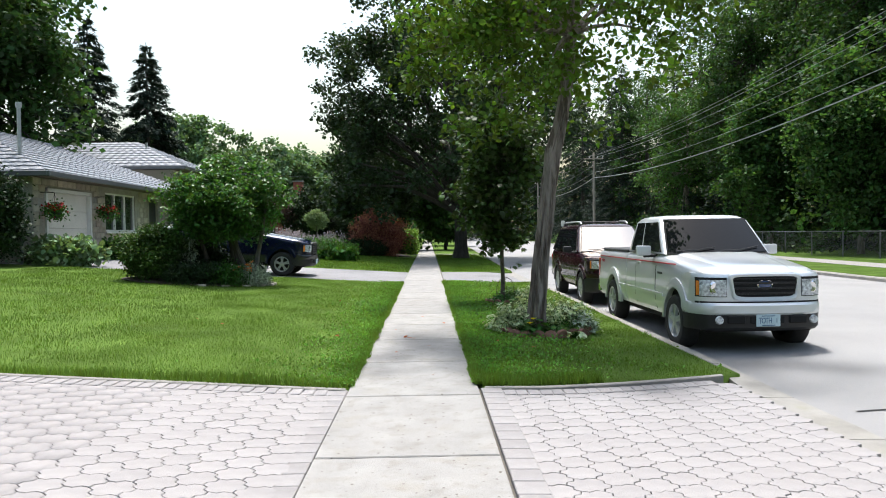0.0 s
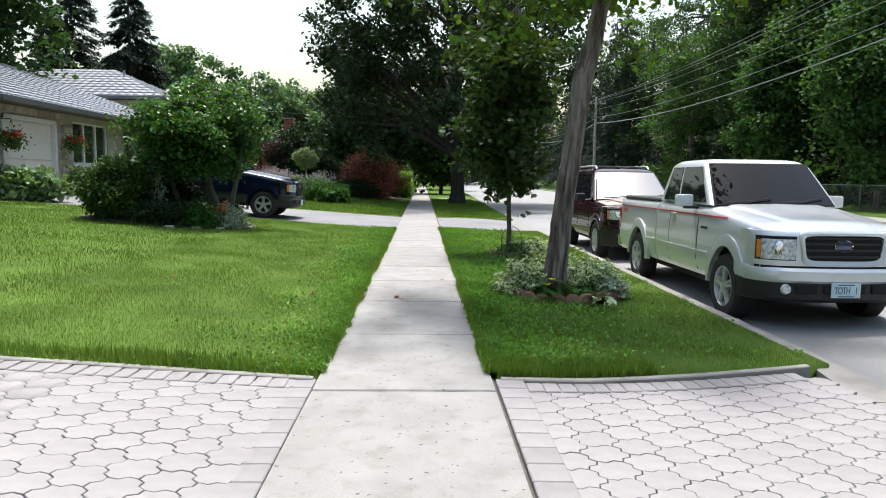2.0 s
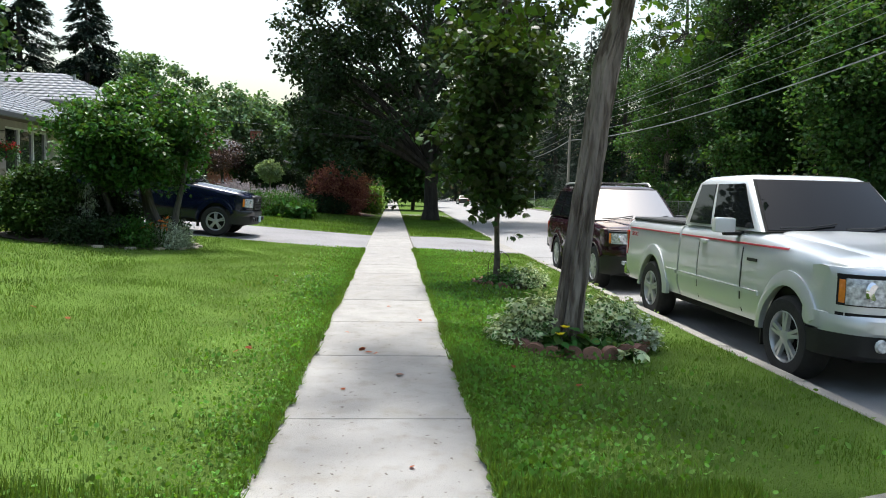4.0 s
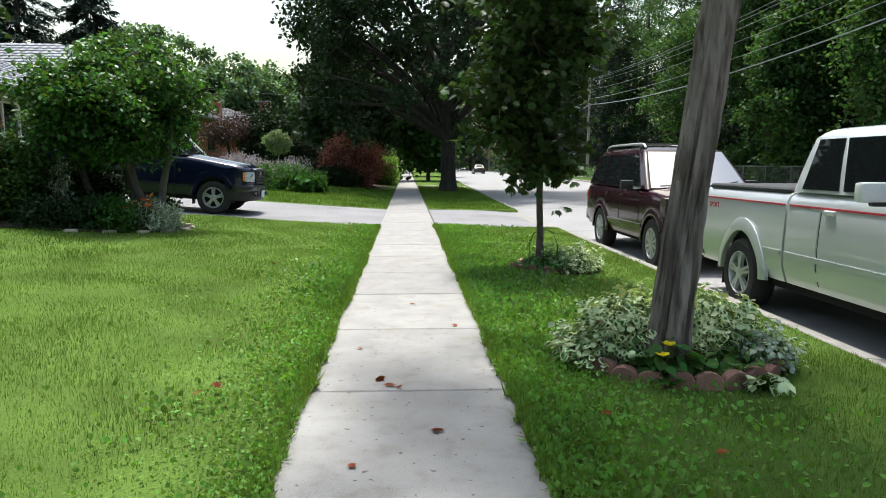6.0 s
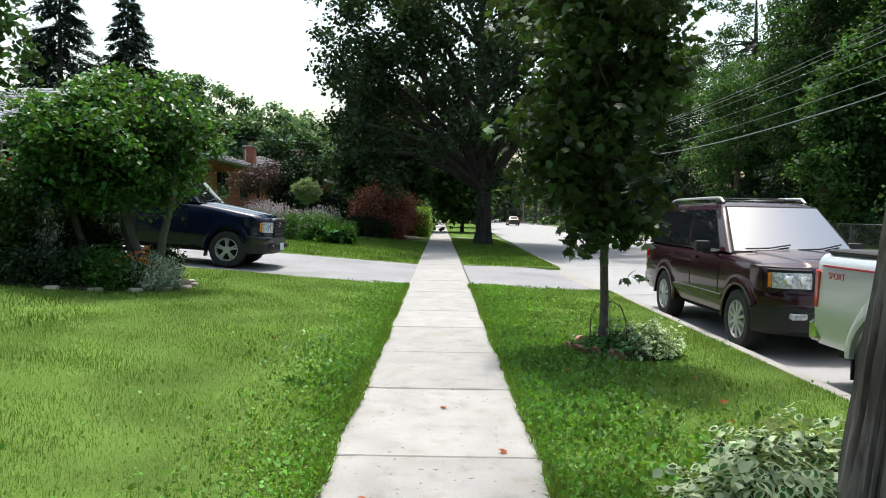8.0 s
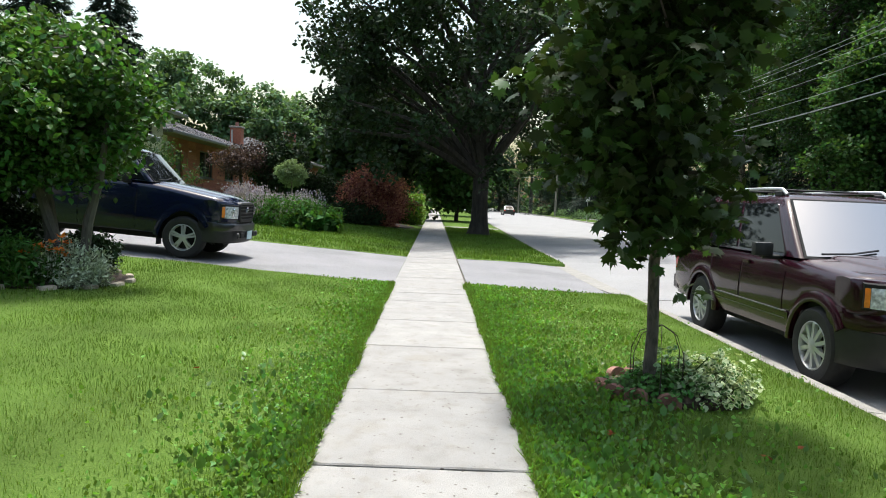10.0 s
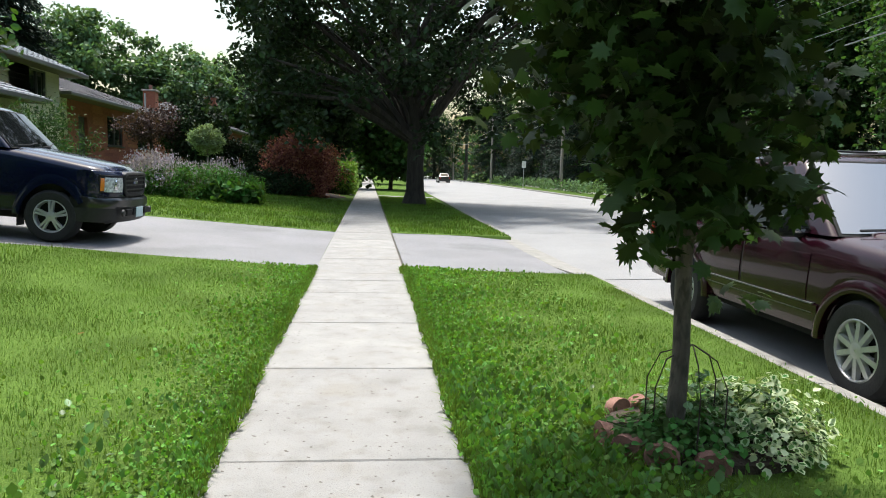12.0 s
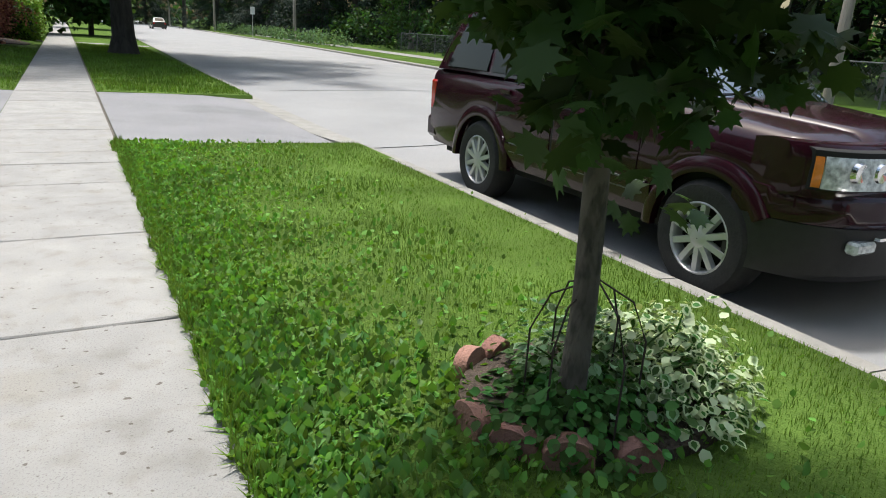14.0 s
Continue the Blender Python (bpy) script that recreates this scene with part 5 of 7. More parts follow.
for x, y, z in ((1.36, 8.72, 0.24), (1.30, 8.66, 0.19)):
    root = thing("pansy", "yellow flower in the ring bed", "flower", pose(x, y, 0.0), "yellow flowers")
    part("stalk", tube(bmesh.new(), [(0, 0, 0), (0.01, 0, z)], 0.004, 4), M_LEAF_SHRUB, root)
    v, f = strew(OVAL_LEAF, np.tile([[0.01, 0, z]], (5, 1)), 0.055, turns(np.arange(5) * 2 * np.pi / 5, np.full(5, 0.5), np.zeros(5)), 1.4)
    np_mesh("petals", v, f, M_FLOWER_Y, root)
root = thing("plant_hoops", "thin rusty wire hoops round the young maple", "plant support", pose(1.5, 13.35, 0.02))
for a, r in ((0.3, 0.2), (1.4, 0.24), (2.5, 0.2)):
    d = Vector((math.cos(a), math.sin(a), 0))
    part("hoop", tube(bmesh.new(), [d * (-r) , d * (-r) + Vector((0, 0, 0.32)), d * (-r * 0.7) + Vector((0, 0, 0.46)), Vector((0.03, 0.02, 0.52)), d * (r * 0.7) + Vector((0, 0, 0.46)), d * r + Vector((0, 0, 0.32)), d * r], 0.004, 5), M_IRON, root)

# ---- garden of the second house ----
bush("yew_dome", "large dark clipped yew dome", -7.6, 42.0, (0, 0, 1.7), (1.35, 1.3, 1.75), M_YEW, 0.13, 220, 90, 0.3, 21)
ball = thing("topiary", "pale green clipped ball on a slender stem", "tree", pose(-6.1, 36.6, lawn_z(-6.1, 36.6)))
part("trunk", tube(bmesh.new(), [(0, 0, -0.05), (0.03, 0, 0.8), (0, 0, 1.75)], [0.05, 0.04, 0.035], 7), M_BARK, ball)
v, f = strew(QUAD_LEAF, clumps(crown_centres(90, (0, 0, 1.95), (0.58, 0.58, 0.5), 0.6, -1, 0.08, 3), 0.14, 70), 0.07, random_turns(6300, 0, 0.9))
np_mesh("crown", v, f, leaf_mat("leaves_topiary_pale", (0.22, 0.30, 0.15), 0.25, 0.35), ball)
bush("barberry", "broad dark red barberry shrub", -3.1, 41.0, (0, 0, 1.25), (1.55, 1.3, 1.4), M_RED, 0.10, 330, 80, 0.35, 22, rough=0.35, stems=20)
bush("dark_bush", "dark green rounded shrub beside the barberry", -6.2, 43.0, (0, 0, 0.9), (1.4, 1.2, 1.1), M_YEW, 0.11, 160, 80, 0.3, 23)
bush("dark_bush", "dark green shrub behind the barberry", -2.9, 47.0, (0, 0, 1.1), (1.0, 1.0, 1.3), M_LEAF_WOOD, 0.11, 160, 80, 0.3, 24)
bush("low_evergreen", "low dark planting under the barberry", -4.6, 40.0, (0, 0, 0.3), (2.0, 0.8, 0.5), M_YEW, 0.10, 170, 70, 0.28, 25)
hb = thing("hedge", "clipped bright green box hedge beside the sidewalk", "hedge", pose(-1.85, 51.0, lawn_z(-1.85, 51)))
n = 9000
q = rng.uniform(-1, 1, (n, 3))
ax = rng.integers(0, 3, n)
q[np.arange(n), ax] = np.sign(q[np.arange(n), ax]) * rng.uniform(0.82, 1.05, n)
q = q * np.array([0.92, 4.0, 0.82]) + np.array([0, 0, 0.84])
q[:, 2] = np.maximum(q[:, 2], 0.03)
v, f = strew(QUAD_LEAF, q, 0.13 * rng.uniform(0.7, 1.3, n), random_turns(n, 0, 0.9))
np_mesh("foliage", v, f, M_HEDGE, hb)
part("stems", boxes((-0.7, 0.7, -3.7, 3.7, -0.05, 1.3), bevel=0.15), M_YEW, hb)
bush("flower_bush", "tall russian sage with pale lavender flower spikes", -6.9, 33.2, (0, 0, 0.6), (1.3, 0.7, 0.62), M_LAVENDER, 0.10, 150, 50, 0.28, 26, SLIM_LEAF, droop=-1.2)
bush("flower_bush", "green perennials in the corner bed", -5.6, 33.0, (0, 0, 0.45), (1.9, 0.9, 0.55), M_LEAF_SHRUB, 0.13, 170, 70, 0.25, 27, SLIM_LEAF)
bush("flower_bush", "pale lavender flower spikes beside the lawn", -5.1, 33.2, (0, 0, 0.75), (0.9, 0.6, 0.45), M_LAVENDER, 0.09, 60, 40, 0.2, 28, SLIM_LEAF, droop=-1.2)
bush("hosta", "broad-leaved hosta clump at the bed corner", -4.5, 32.5, (0, 0, 0.22), (0.8, 0.5, 0.3), M_LEAF_SHRUB, 0.22, 60, 30, 0.2, 29, OVAL_LEAF)
bush("juniper", "spreading green juniper by the house wall", -10.4, 31.8, (0, 0, 1.1), (1.7, 1.3, 1.1), M_LEAF_WOOD, 0.13, 170, 80, 0.35, 30, SLIM_LEAF, rough=0.4)
tree("crab_tree", "small purple-leaved ornamental tree by the brick house", -9.6, 41.5, [(0, 0, 0), (0.1, 0, 1.0), (0, 0, 2.0), (0, 0, 3.0)], [0.09, 0.08, 0.06, 0.02], ((0.4, 0, 2.2), (1.25, 1.1, 0.85)), M_BARK_DARK,
     leaf_mat("purple_leaves", (0.06, 0.035, 0.035), 0.2, 0.5), QUAD_LEAF, 0.10, 120, 50, 0.35, 31, 20)
bm = lathe(bmesh.new(), [(0.001, 0.0), (1.0, 0.0), (1.0, 0.03), (0.001, 0.06)], 32, "z")
for vv in bm.verts:
    vv.co.x, vv.co.y = vv.co.x * 3.4 - 4.6, vv.co.y * 3.2 + 43.5
    vv.co.z += lawn_z(vv.co.x, vv.co.y)
tagged(finish(bm, "mulch_bed", M_MULCH, smooth=True), "dark mulched shrub bed", "flower bed", kind="structure")
bm = bmesh.new()
loft(bm, [[(x, 47.6, lawn_z(x, 47.6) + 0.012), (x, 48.8, lawn_z(x, 48.8) + 0.012)] for x in (-12.5, -8, -4, -0.86)], cap=False)
loft(bm, [[(x, 47.6, lawn_z(x, 47.6) + 0.012), (x, 48.8, lawn_z(x, 48.8) + 0.012)] for x in (0.41, 2.0, 3.5)], cap=False)
tagged(finish(bm, "front_path", M_CONCRETE), "pale concrete front path", "path", kind="structure")

# shrubs against the first house
bush("hosta", "variegated hosta clump by the garage", -11.1, 20.3, (0, 0, 0.32), (0.9, 0.6, 0.40), M_HOSTA, 0.20, 90, 30, 0.25, 32, OVAL_LEAF, group="hostas")
bush("hosta", "green hosta clump under the window", -11.9, 24.6, (0, 0, 0.25), (0.8, 0.5, 0.35), M_LEAF_SHRUB, 0.18, 60, 30, 0.2, 33, OVAL_LEAF, group="hostas")
bush("yew_bush", "tall dark yew against the side wall", -12.75, 18.8, (0, 0, 1.3), (1.3, 0.7, 1.35), M_YEW, 0.10, 220, 80, 0.3, 34)
bush("yew_bush", "dark yew by the side wall", -15.6, 18.7, (0, 0, 0.9), (1.5, 0.8, 1.1), M_YEW, 0.10, 180, 80, 0.3, 35)

# ---- background trees ----
for x, y, h, r, s in ((-27.5, 56, 18.0, 4.6, 1), (-23.6, 58, 16.5, 4.4, 2)):
    spruce("tall dark spruce behind the houses", x, y, h, r, M_NEEDLE, s, 1.3, 0.10, "spruces behind the houses")
# trees with M_LEAF_FAR carry the haze in their leaf colour
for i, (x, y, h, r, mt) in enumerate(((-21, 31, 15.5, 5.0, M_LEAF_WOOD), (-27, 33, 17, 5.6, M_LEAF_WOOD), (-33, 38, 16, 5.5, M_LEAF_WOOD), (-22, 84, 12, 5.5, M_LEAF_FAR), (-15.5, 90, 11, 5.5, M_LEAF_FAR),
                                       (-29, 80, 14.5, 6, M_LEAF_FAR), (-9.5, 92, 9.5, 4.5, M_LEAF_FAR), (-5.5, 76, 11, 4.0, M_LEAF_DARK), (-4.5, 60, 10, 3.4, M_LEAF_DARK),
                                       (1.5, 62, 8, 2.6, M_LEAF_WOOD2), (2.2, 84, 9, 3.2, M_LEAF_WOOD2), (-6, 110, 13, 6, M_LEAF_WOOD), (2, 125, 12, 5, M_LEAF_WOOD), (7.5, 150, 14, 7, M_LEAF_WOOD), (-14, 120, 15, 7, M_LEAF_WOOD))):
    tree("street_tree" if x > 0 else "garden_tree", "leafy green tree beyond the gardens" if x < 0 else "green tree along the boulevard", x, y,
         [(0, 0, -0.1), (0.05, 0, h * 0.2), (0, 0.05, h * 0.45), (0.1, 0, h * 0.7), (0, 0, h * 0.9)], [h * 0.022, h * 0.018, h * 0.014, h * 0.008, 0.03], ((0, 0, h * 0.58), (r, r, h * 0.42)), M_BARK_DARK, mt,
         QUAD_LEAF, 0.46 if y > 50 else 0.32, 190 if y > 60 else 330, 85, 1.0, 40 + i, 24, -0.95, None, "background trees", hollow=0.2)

# woods across the street
wood = [(20.5, 25, 15, 3.6, 1), (24, 31, 19, 4.6, 0), (19.5, 34, 9.5, 2.6, 1), (22, 39, 17, 4.5, 0), (19.8, 44, 10.5, 2.4, 1), (25, 47, 20, 5, 0), (20.5, 52, 14, 3.6, 0), (26, 58, 19, 5, 0), (21.5, 63, 13, 4, 1),
        (24.5, 72, 17, 5, 0), (22, 82, 14, 4.5, 0), (25, 95, 16, 5.5, 0), (22.5, 108, 14, 5, 0), (21, 128, 14, 6, 1), (15, 150, 15, 7, 0), (30, 24, 18, 5.5, 0), (31, 38, 20, 6, 0), (31, 52, 20, 6, 0), (32, 68, 19, 6, 0),
        (25, 16, 16, 5, 0), (29, 12, 17, 5.5, 0), (24, 6, 16, 5, 0), (22, -4, 15, 5, 0), (24, -16, 15, 5, 0)]
for i, (x, y, h, r, kind) in enumerate(wood):
    x, h, r = x + (2.6 if kind else 4.5), h * (1.1 if kind else 1.25 if y < 45 else 1.5), r * (1.0 if kind else 1.15)
    tree("woodland_tree", "bright green woodland tree across the street" if kind else "dark green woodland tree across the street", x, y,
         [(0, 0, -0.1), (0.1, 0, h * 0.2), (0, 0.1, h * 0.45), (0.15, 0, h * 0.7), (0, 0, h * 0.92)], [h * 0.018, h * 0.015, h * 0.012, h * 0.008, 0.03], ((0, 0, h * 0.56), (r, r, h * 0.45)), M_BARK if kind else M_BARK_DARK,
         M_LEAF_WOOD2 if kind else M_LEAF_WOOD, QUAD_LEAF, 0.24, (300 if y > 20 else 140) if y < 60 else 170, 100, 0.80, 70 + i, 30, -0.95, None, "woodland trees", hollow=0.3)
for i, (x, y, h, r) in enumerate(((29, 30, 21, 4), (27.5, 40, 21, 4), (28, 51, 21, 4), (27, 62, 20, 4), (26, 56, 17, 3.4), (36, 46, 22, 5), (27, 74, 18, 4), (24, 84, 22, 5), (25, 92, 23, 5), (23, 101, 22, 5), (24, 112, 21, 5), (21, 126, 20, 5.5), (14, 160, 20, 7))):
    spruce("dark spruce among the woodland trees", x, y, h, r, M_NEEDLE, 10 + i, 0.5, 0.06, "woodland trees")
# trees behind the starting point, over the street and the near gardens
for i, (x, y, h, r) in enumerate(((-9, -14, 12, 5), (2, -20, 13, 5), (-16, 2, 13, 5), (-18, 12, 12, 4.5), (16.5, -12, 14, 5), (-3, -30, 14, 6))):
    tree("garden_tree", "leafy green tree behind the near gardens", x, y, [(0, 0, -0.1), (0.05, 0, h * 0.2), (0, 0.05, h * 0.45), (0.1, 0, h * 0.7), (0, 0, h * 0.9)], [h * 0.022, h * 0.018, h * 0.014, h * 0.008, 0.03],
         ((0, 0, h * 0.58), (r, r, h * 0.42)), M_BARK_DARK, M_LEAF_WOOD, QUAD_LEAF, 0.5, 130, 60, 1.0, 140 + i, 20, -0.95, None, "background trees")
# undergrowth at the edge of the woods: one mass
q = []
for _ in range(420):
    y = rng.uniform(8, 130)
    x = far_x(y) + rng.uniform(6.5, 16) + (0 if y > 30 else 2)
    q.append((x, y, lawn_z(x, y) + rng.uniform(0.1, 2.4)))
p = clumps(np.array(q), 1.1, 70, 0.9)
p[:, 2] = np.maximum(p[:, 2], 0.0)
v, f = strew(QUAD_LEAF, p, 0.34 * rng.uniform(0.6, 1.3, len(p)), random_turns(len(p)))
tagged(np_mesh("undergrowth", v, f, M_LEAF_WOOD), "dense dark undergrowth at the edge of the woods", "undergrowth", kind="stuff")
q = []
for _ in range(90):
    y = rng.uniform(60, 125)
    q.append((far_x(y) + rng.uniform(1.5, 3.5), y, 0.3 + rng.uniform(0, 0.5)))
p = clumps(np.array(q), 0.6, 60, 0.8)
p[:, 2] = np.maximum(p[:, 2], 0.0)
v, f = strew(QUAD_LEAF, p, 0.2 * rng.uniform(0.6, 1.3, len(p)), random_turns(len(p)))
# weeds share the haze-paled far leaf colour
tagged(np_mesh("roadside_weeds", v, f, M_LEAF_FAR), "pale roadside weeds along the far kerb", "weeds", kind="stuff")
# far tree line that closes the view
q = []
for a in np.linspace(0, 2 * np.pi, 220):
    r = rng.uniform(170, 210)
    for z in np.arange(1, 13, 2.4):
        q.append((r * math.sin(a), 20 + r * math.cos(a), z + rng.uniform(-1, 1)))
p = clumps(np.array(q), 4.5, 26, 0.6)
p[:, 2] = np.maximum(p[:, 2], 0.2)
v, f = strew(QUAD_LEAF, p, 2.0 * rng.uniform(0.6, 1.3, len(p)), random_turns(len(p)))
tagged(np_mesh("far_woods", v, f, M_LEAF_WOOD), "distant belt of trees", "woods", kind="stuff")

# ---- houses ----


def roof_tiles(parent, quad, material, w=0.42, h=0.40, lift=0.035):
    """Overlapping tiles on a sloping quad: corners low-left, low-right, high-right, high-left. One joined part."""
    a, b, c, d = (Vector(p) for p in quad)
    n = (b - a).cross(d - a).normalized()
    rise = ((c + d) / 2 - (a + b) / 2).length
    rows = max(1, int(rise / h))
    verts, faces = [], []
    for r in range(rows):
        v0, v1 = r / rows, min(1.0, (r + 1.12) / rows)
        lo0, lo1 = a.lerp(d, v0), b.lerp(c, v0)
        hi0, hi1 = a.lerp(d, v1), b.lerp(c, v1)
        k = max(1, int((lo1 - lo0).length / w))
        for i in range(k):
            u0, u1 = i / k, (i + 0.985) / k
            um = (u0 + u1) / 2
            p = [lo0.lerp(lo1, u0) + n * lift, lo0.lerp(lo1, um) + n * lift * 1.7, lo0.lerp(lo1, u1) + n * lift, hi0.lerp(hi1, u1) + n * 0.006, hi0.lerp(hi1, um) + n * 0.016, hi0.lerp(hi1, u0) + n * 0.006,
                 lo0.lerp(lo1, u0), lo0.lerp(lo1, u1)]
            s = len(verts)
            verts += [tuple(q) for q in p]
            faces += [(s, s + 1, s + 4, s + 5), (s + 1, s + 2, s + 3, s + 4), (s + 6, s + 7, s + 2, s), ]
    ob = np_mesh("tiles", verts, faces, material, parent)
    return tagged(ob, kind="stuff")


def hip_roof(parent, x0, x1, y0, y1, z, ridge, top, material, tiled=True, along="y"):
    """A hip roof over the rectangle; ridge: its two ends along the longer way."""
    if along == "y":
        xm = (x0 + x1) / 2
        r0, r1 = Vector((xm, ridge[0], top)), Vector((xm, ridge[1], top))
        quads = [((x1, y0, z), (x1, y1, z), r1, r0), ((x0, y1, z), (x0, y0, z), r0, r1), ((x0, y0, z), (x1, y0, z), r0, r0), ((x1, y1, z), (x0, y1, z), r1, r1)]
    else:
        ym = (y0 + y1) / 2
        r0, r1 = Vector((ridge[0], ym, top)), Vector((ridge[1], ym, top))
        quads = [((x0, y0, z), (x1, y0, z), r1, r0), ((x1, y1, z), (x0, y1, z), r0, r1), ((x1, y0, z), (x1, y1, z), r1, r1), ((x0, y1, z), (x0, y0, z), r0, r0)]
    bm = bmesh.new()
    for q in quads:
        pts = [Vector(p) - Vector((0, 0, 0.02)) for p in q]
        vs = [bm.verts.new(p) for p in (pts if (pts[2] - pts[3]).length > 0.01 else pts[:3])]
        bm.faces.new(vs)
    bmesh.ops.remove_doubles(bm, verts=bm.verts, dist=0.001)
    low = [v for v in bm.verts if abs(v.co.z - z + 0.02) < 0.01]
    bm.faces.new(sorted(low, key=lambda v: math.atan2(v.co.y - (y0 + y1) / 2, v.co.x - (x0 + x1) / 2)))
    roof = part("roof", bm, material, parent)
    for q in quads:
        roof_tiles(roof, q, material)
    # fascia and gutter round the eaves
    rows = [(x0 - 0.02, x1 + 0.02, y0 - 0.10, y0, z - 0.16, z + 0.01), (x0 - 0.02, x1 + 0.02, y1, y1 + 0.10, z - 0.16, z + 0.01), (x1, x1 + 0.10, y0 - 0.1, y1 + 0.1, z - 0.165, z + 0.005), (x0 - 0.10, x0, y0 - 0.1, y1 + 0.1, z - 0.165, z + 0.005)]
    for r in rows:
        part("gutter", boxes(r, bevel=0.02), M_GUTTER, roof, "grey metal gutter")
    part("soffit", boxes((x0 + 0.02, x1 - 0.02, y0 + 0.02, y1 - 0.02, z - 0.14, z - 0.06)), M_SOFFIT, roof)
    return roof


# gutter metal grey, darkened to carry the eave shadow on the fascia
M_GUTTER = mat("gutter_grey", (0.13, 0.135, 0.14), 0.4, 0.2, vary=0.08, scale=4, fine=0, bump=0)


def front_wall(parent, x, y0, y1, z0, z1, holes, material, thick=0.25, name="wall"):
    """A wall along y that faces +x, with holes (y0, y1, z0, z1)."""
    bm = bmesh.new()
    cuts = sorted({y0, y1, *[v for h in holes for v in h[:2]]})
    for a, b in zip(cuts, cuts[1:]):
        hs = sorted([h for h in holes if h[0] <= a and h[1] >= b], key=lambda h: h[2])
        z = z0
        for h in hs:
            if h[2] > z:
                box(bm, x - thick, x, a, b, z, h[2])
            z = h[3]
        if z < z1:
            box(bm, x - thick, x, a, b, z, z1)
    return part(name, bm, material, parent)


def window(parent, x, y0, y1, z0, z1, panes, sill=True, frame_mat=None):
    """A window in a wall that faces +x."""
    fm = frame_mat or M_WHITE
    f = boxes((x - 0.16, x - 0.04, y0, y1, z0, z0 + 0.06), (x - 0.16, x - 0.04, y0, y1, z1 - 0.06, z1), bevel=0.006)
    w = (y1 - y0) / panes
    for k in range(panes + 1):
        c = y0 + k * w
        box(f, x - 0.15, x - 0.045, max(y0, c - 0.035), min(y1, c + 0.035), z0 + 0.05, z1 - 0.05)
    root = part("window", f, fm, parent)
    for k in range(panes):
        part("pane", boxes((x - 0.115, x - 0.105, y0 + k * w + 0.03, y0 + (k + 1) * w - 0.03, z0 + 0.055, z1 - 0.055)), M_WINDOW, root)
    # black sheet behind the panes stands for the unlit room
    part("curtain", boxes((x - 0.22, x - 0.20, y0, y1, z0, z1)), M_UNDER, root)
    if sill:
        part("window_sill", boxes((x - 0.05, x + 0.07, y0 - 0.06, y1 + 0.06, z0 - 0.08, z0 - 0.003), bevel=0.012), fm, root)
    return root


def blocks(parent, x, y0, y1, z0, z1, holes, name, material, lengths, height, seed, proud=0.03):
    """Separate blocks laid in courses on a wall that faces +x. Pieces of like length share a mesh."""
    r = random.Random(seed)
    meshes = {}
    z, row = z0, 0
    while z + height <= z1 + 0.01:
        y = y0 - (0.17 if row % 2 else 0.0)
        while y < y1:
            ln = r.choice(lengths)
            a, b = max(y, y0), min(y + ln, y1)
            clear = all(b <= h[0] or a >= h[1] or z + height <= h[2] or z >= h[3] for h in holes)
            if clear and b - a > 0.1:
                key = round(b - a, 2)
                if key not in meshes:
                    bm = boxes((0, proud, 0.008, key - 0.008, 0.007, height - 0.007), bevel=0.009)
                    me = bpy.data.meshes.new(name)
                    bm.to_mesh(me)
                    bm.free()
                    me.materials.append(material)
                    meshes[key] = me
                ob = new(name, meshes[key])
                ob.parent = parent
                ob.location = (x + r.uniform(-0.012, 0.008), a, z)
            y += ln
        z += height
        row += 1


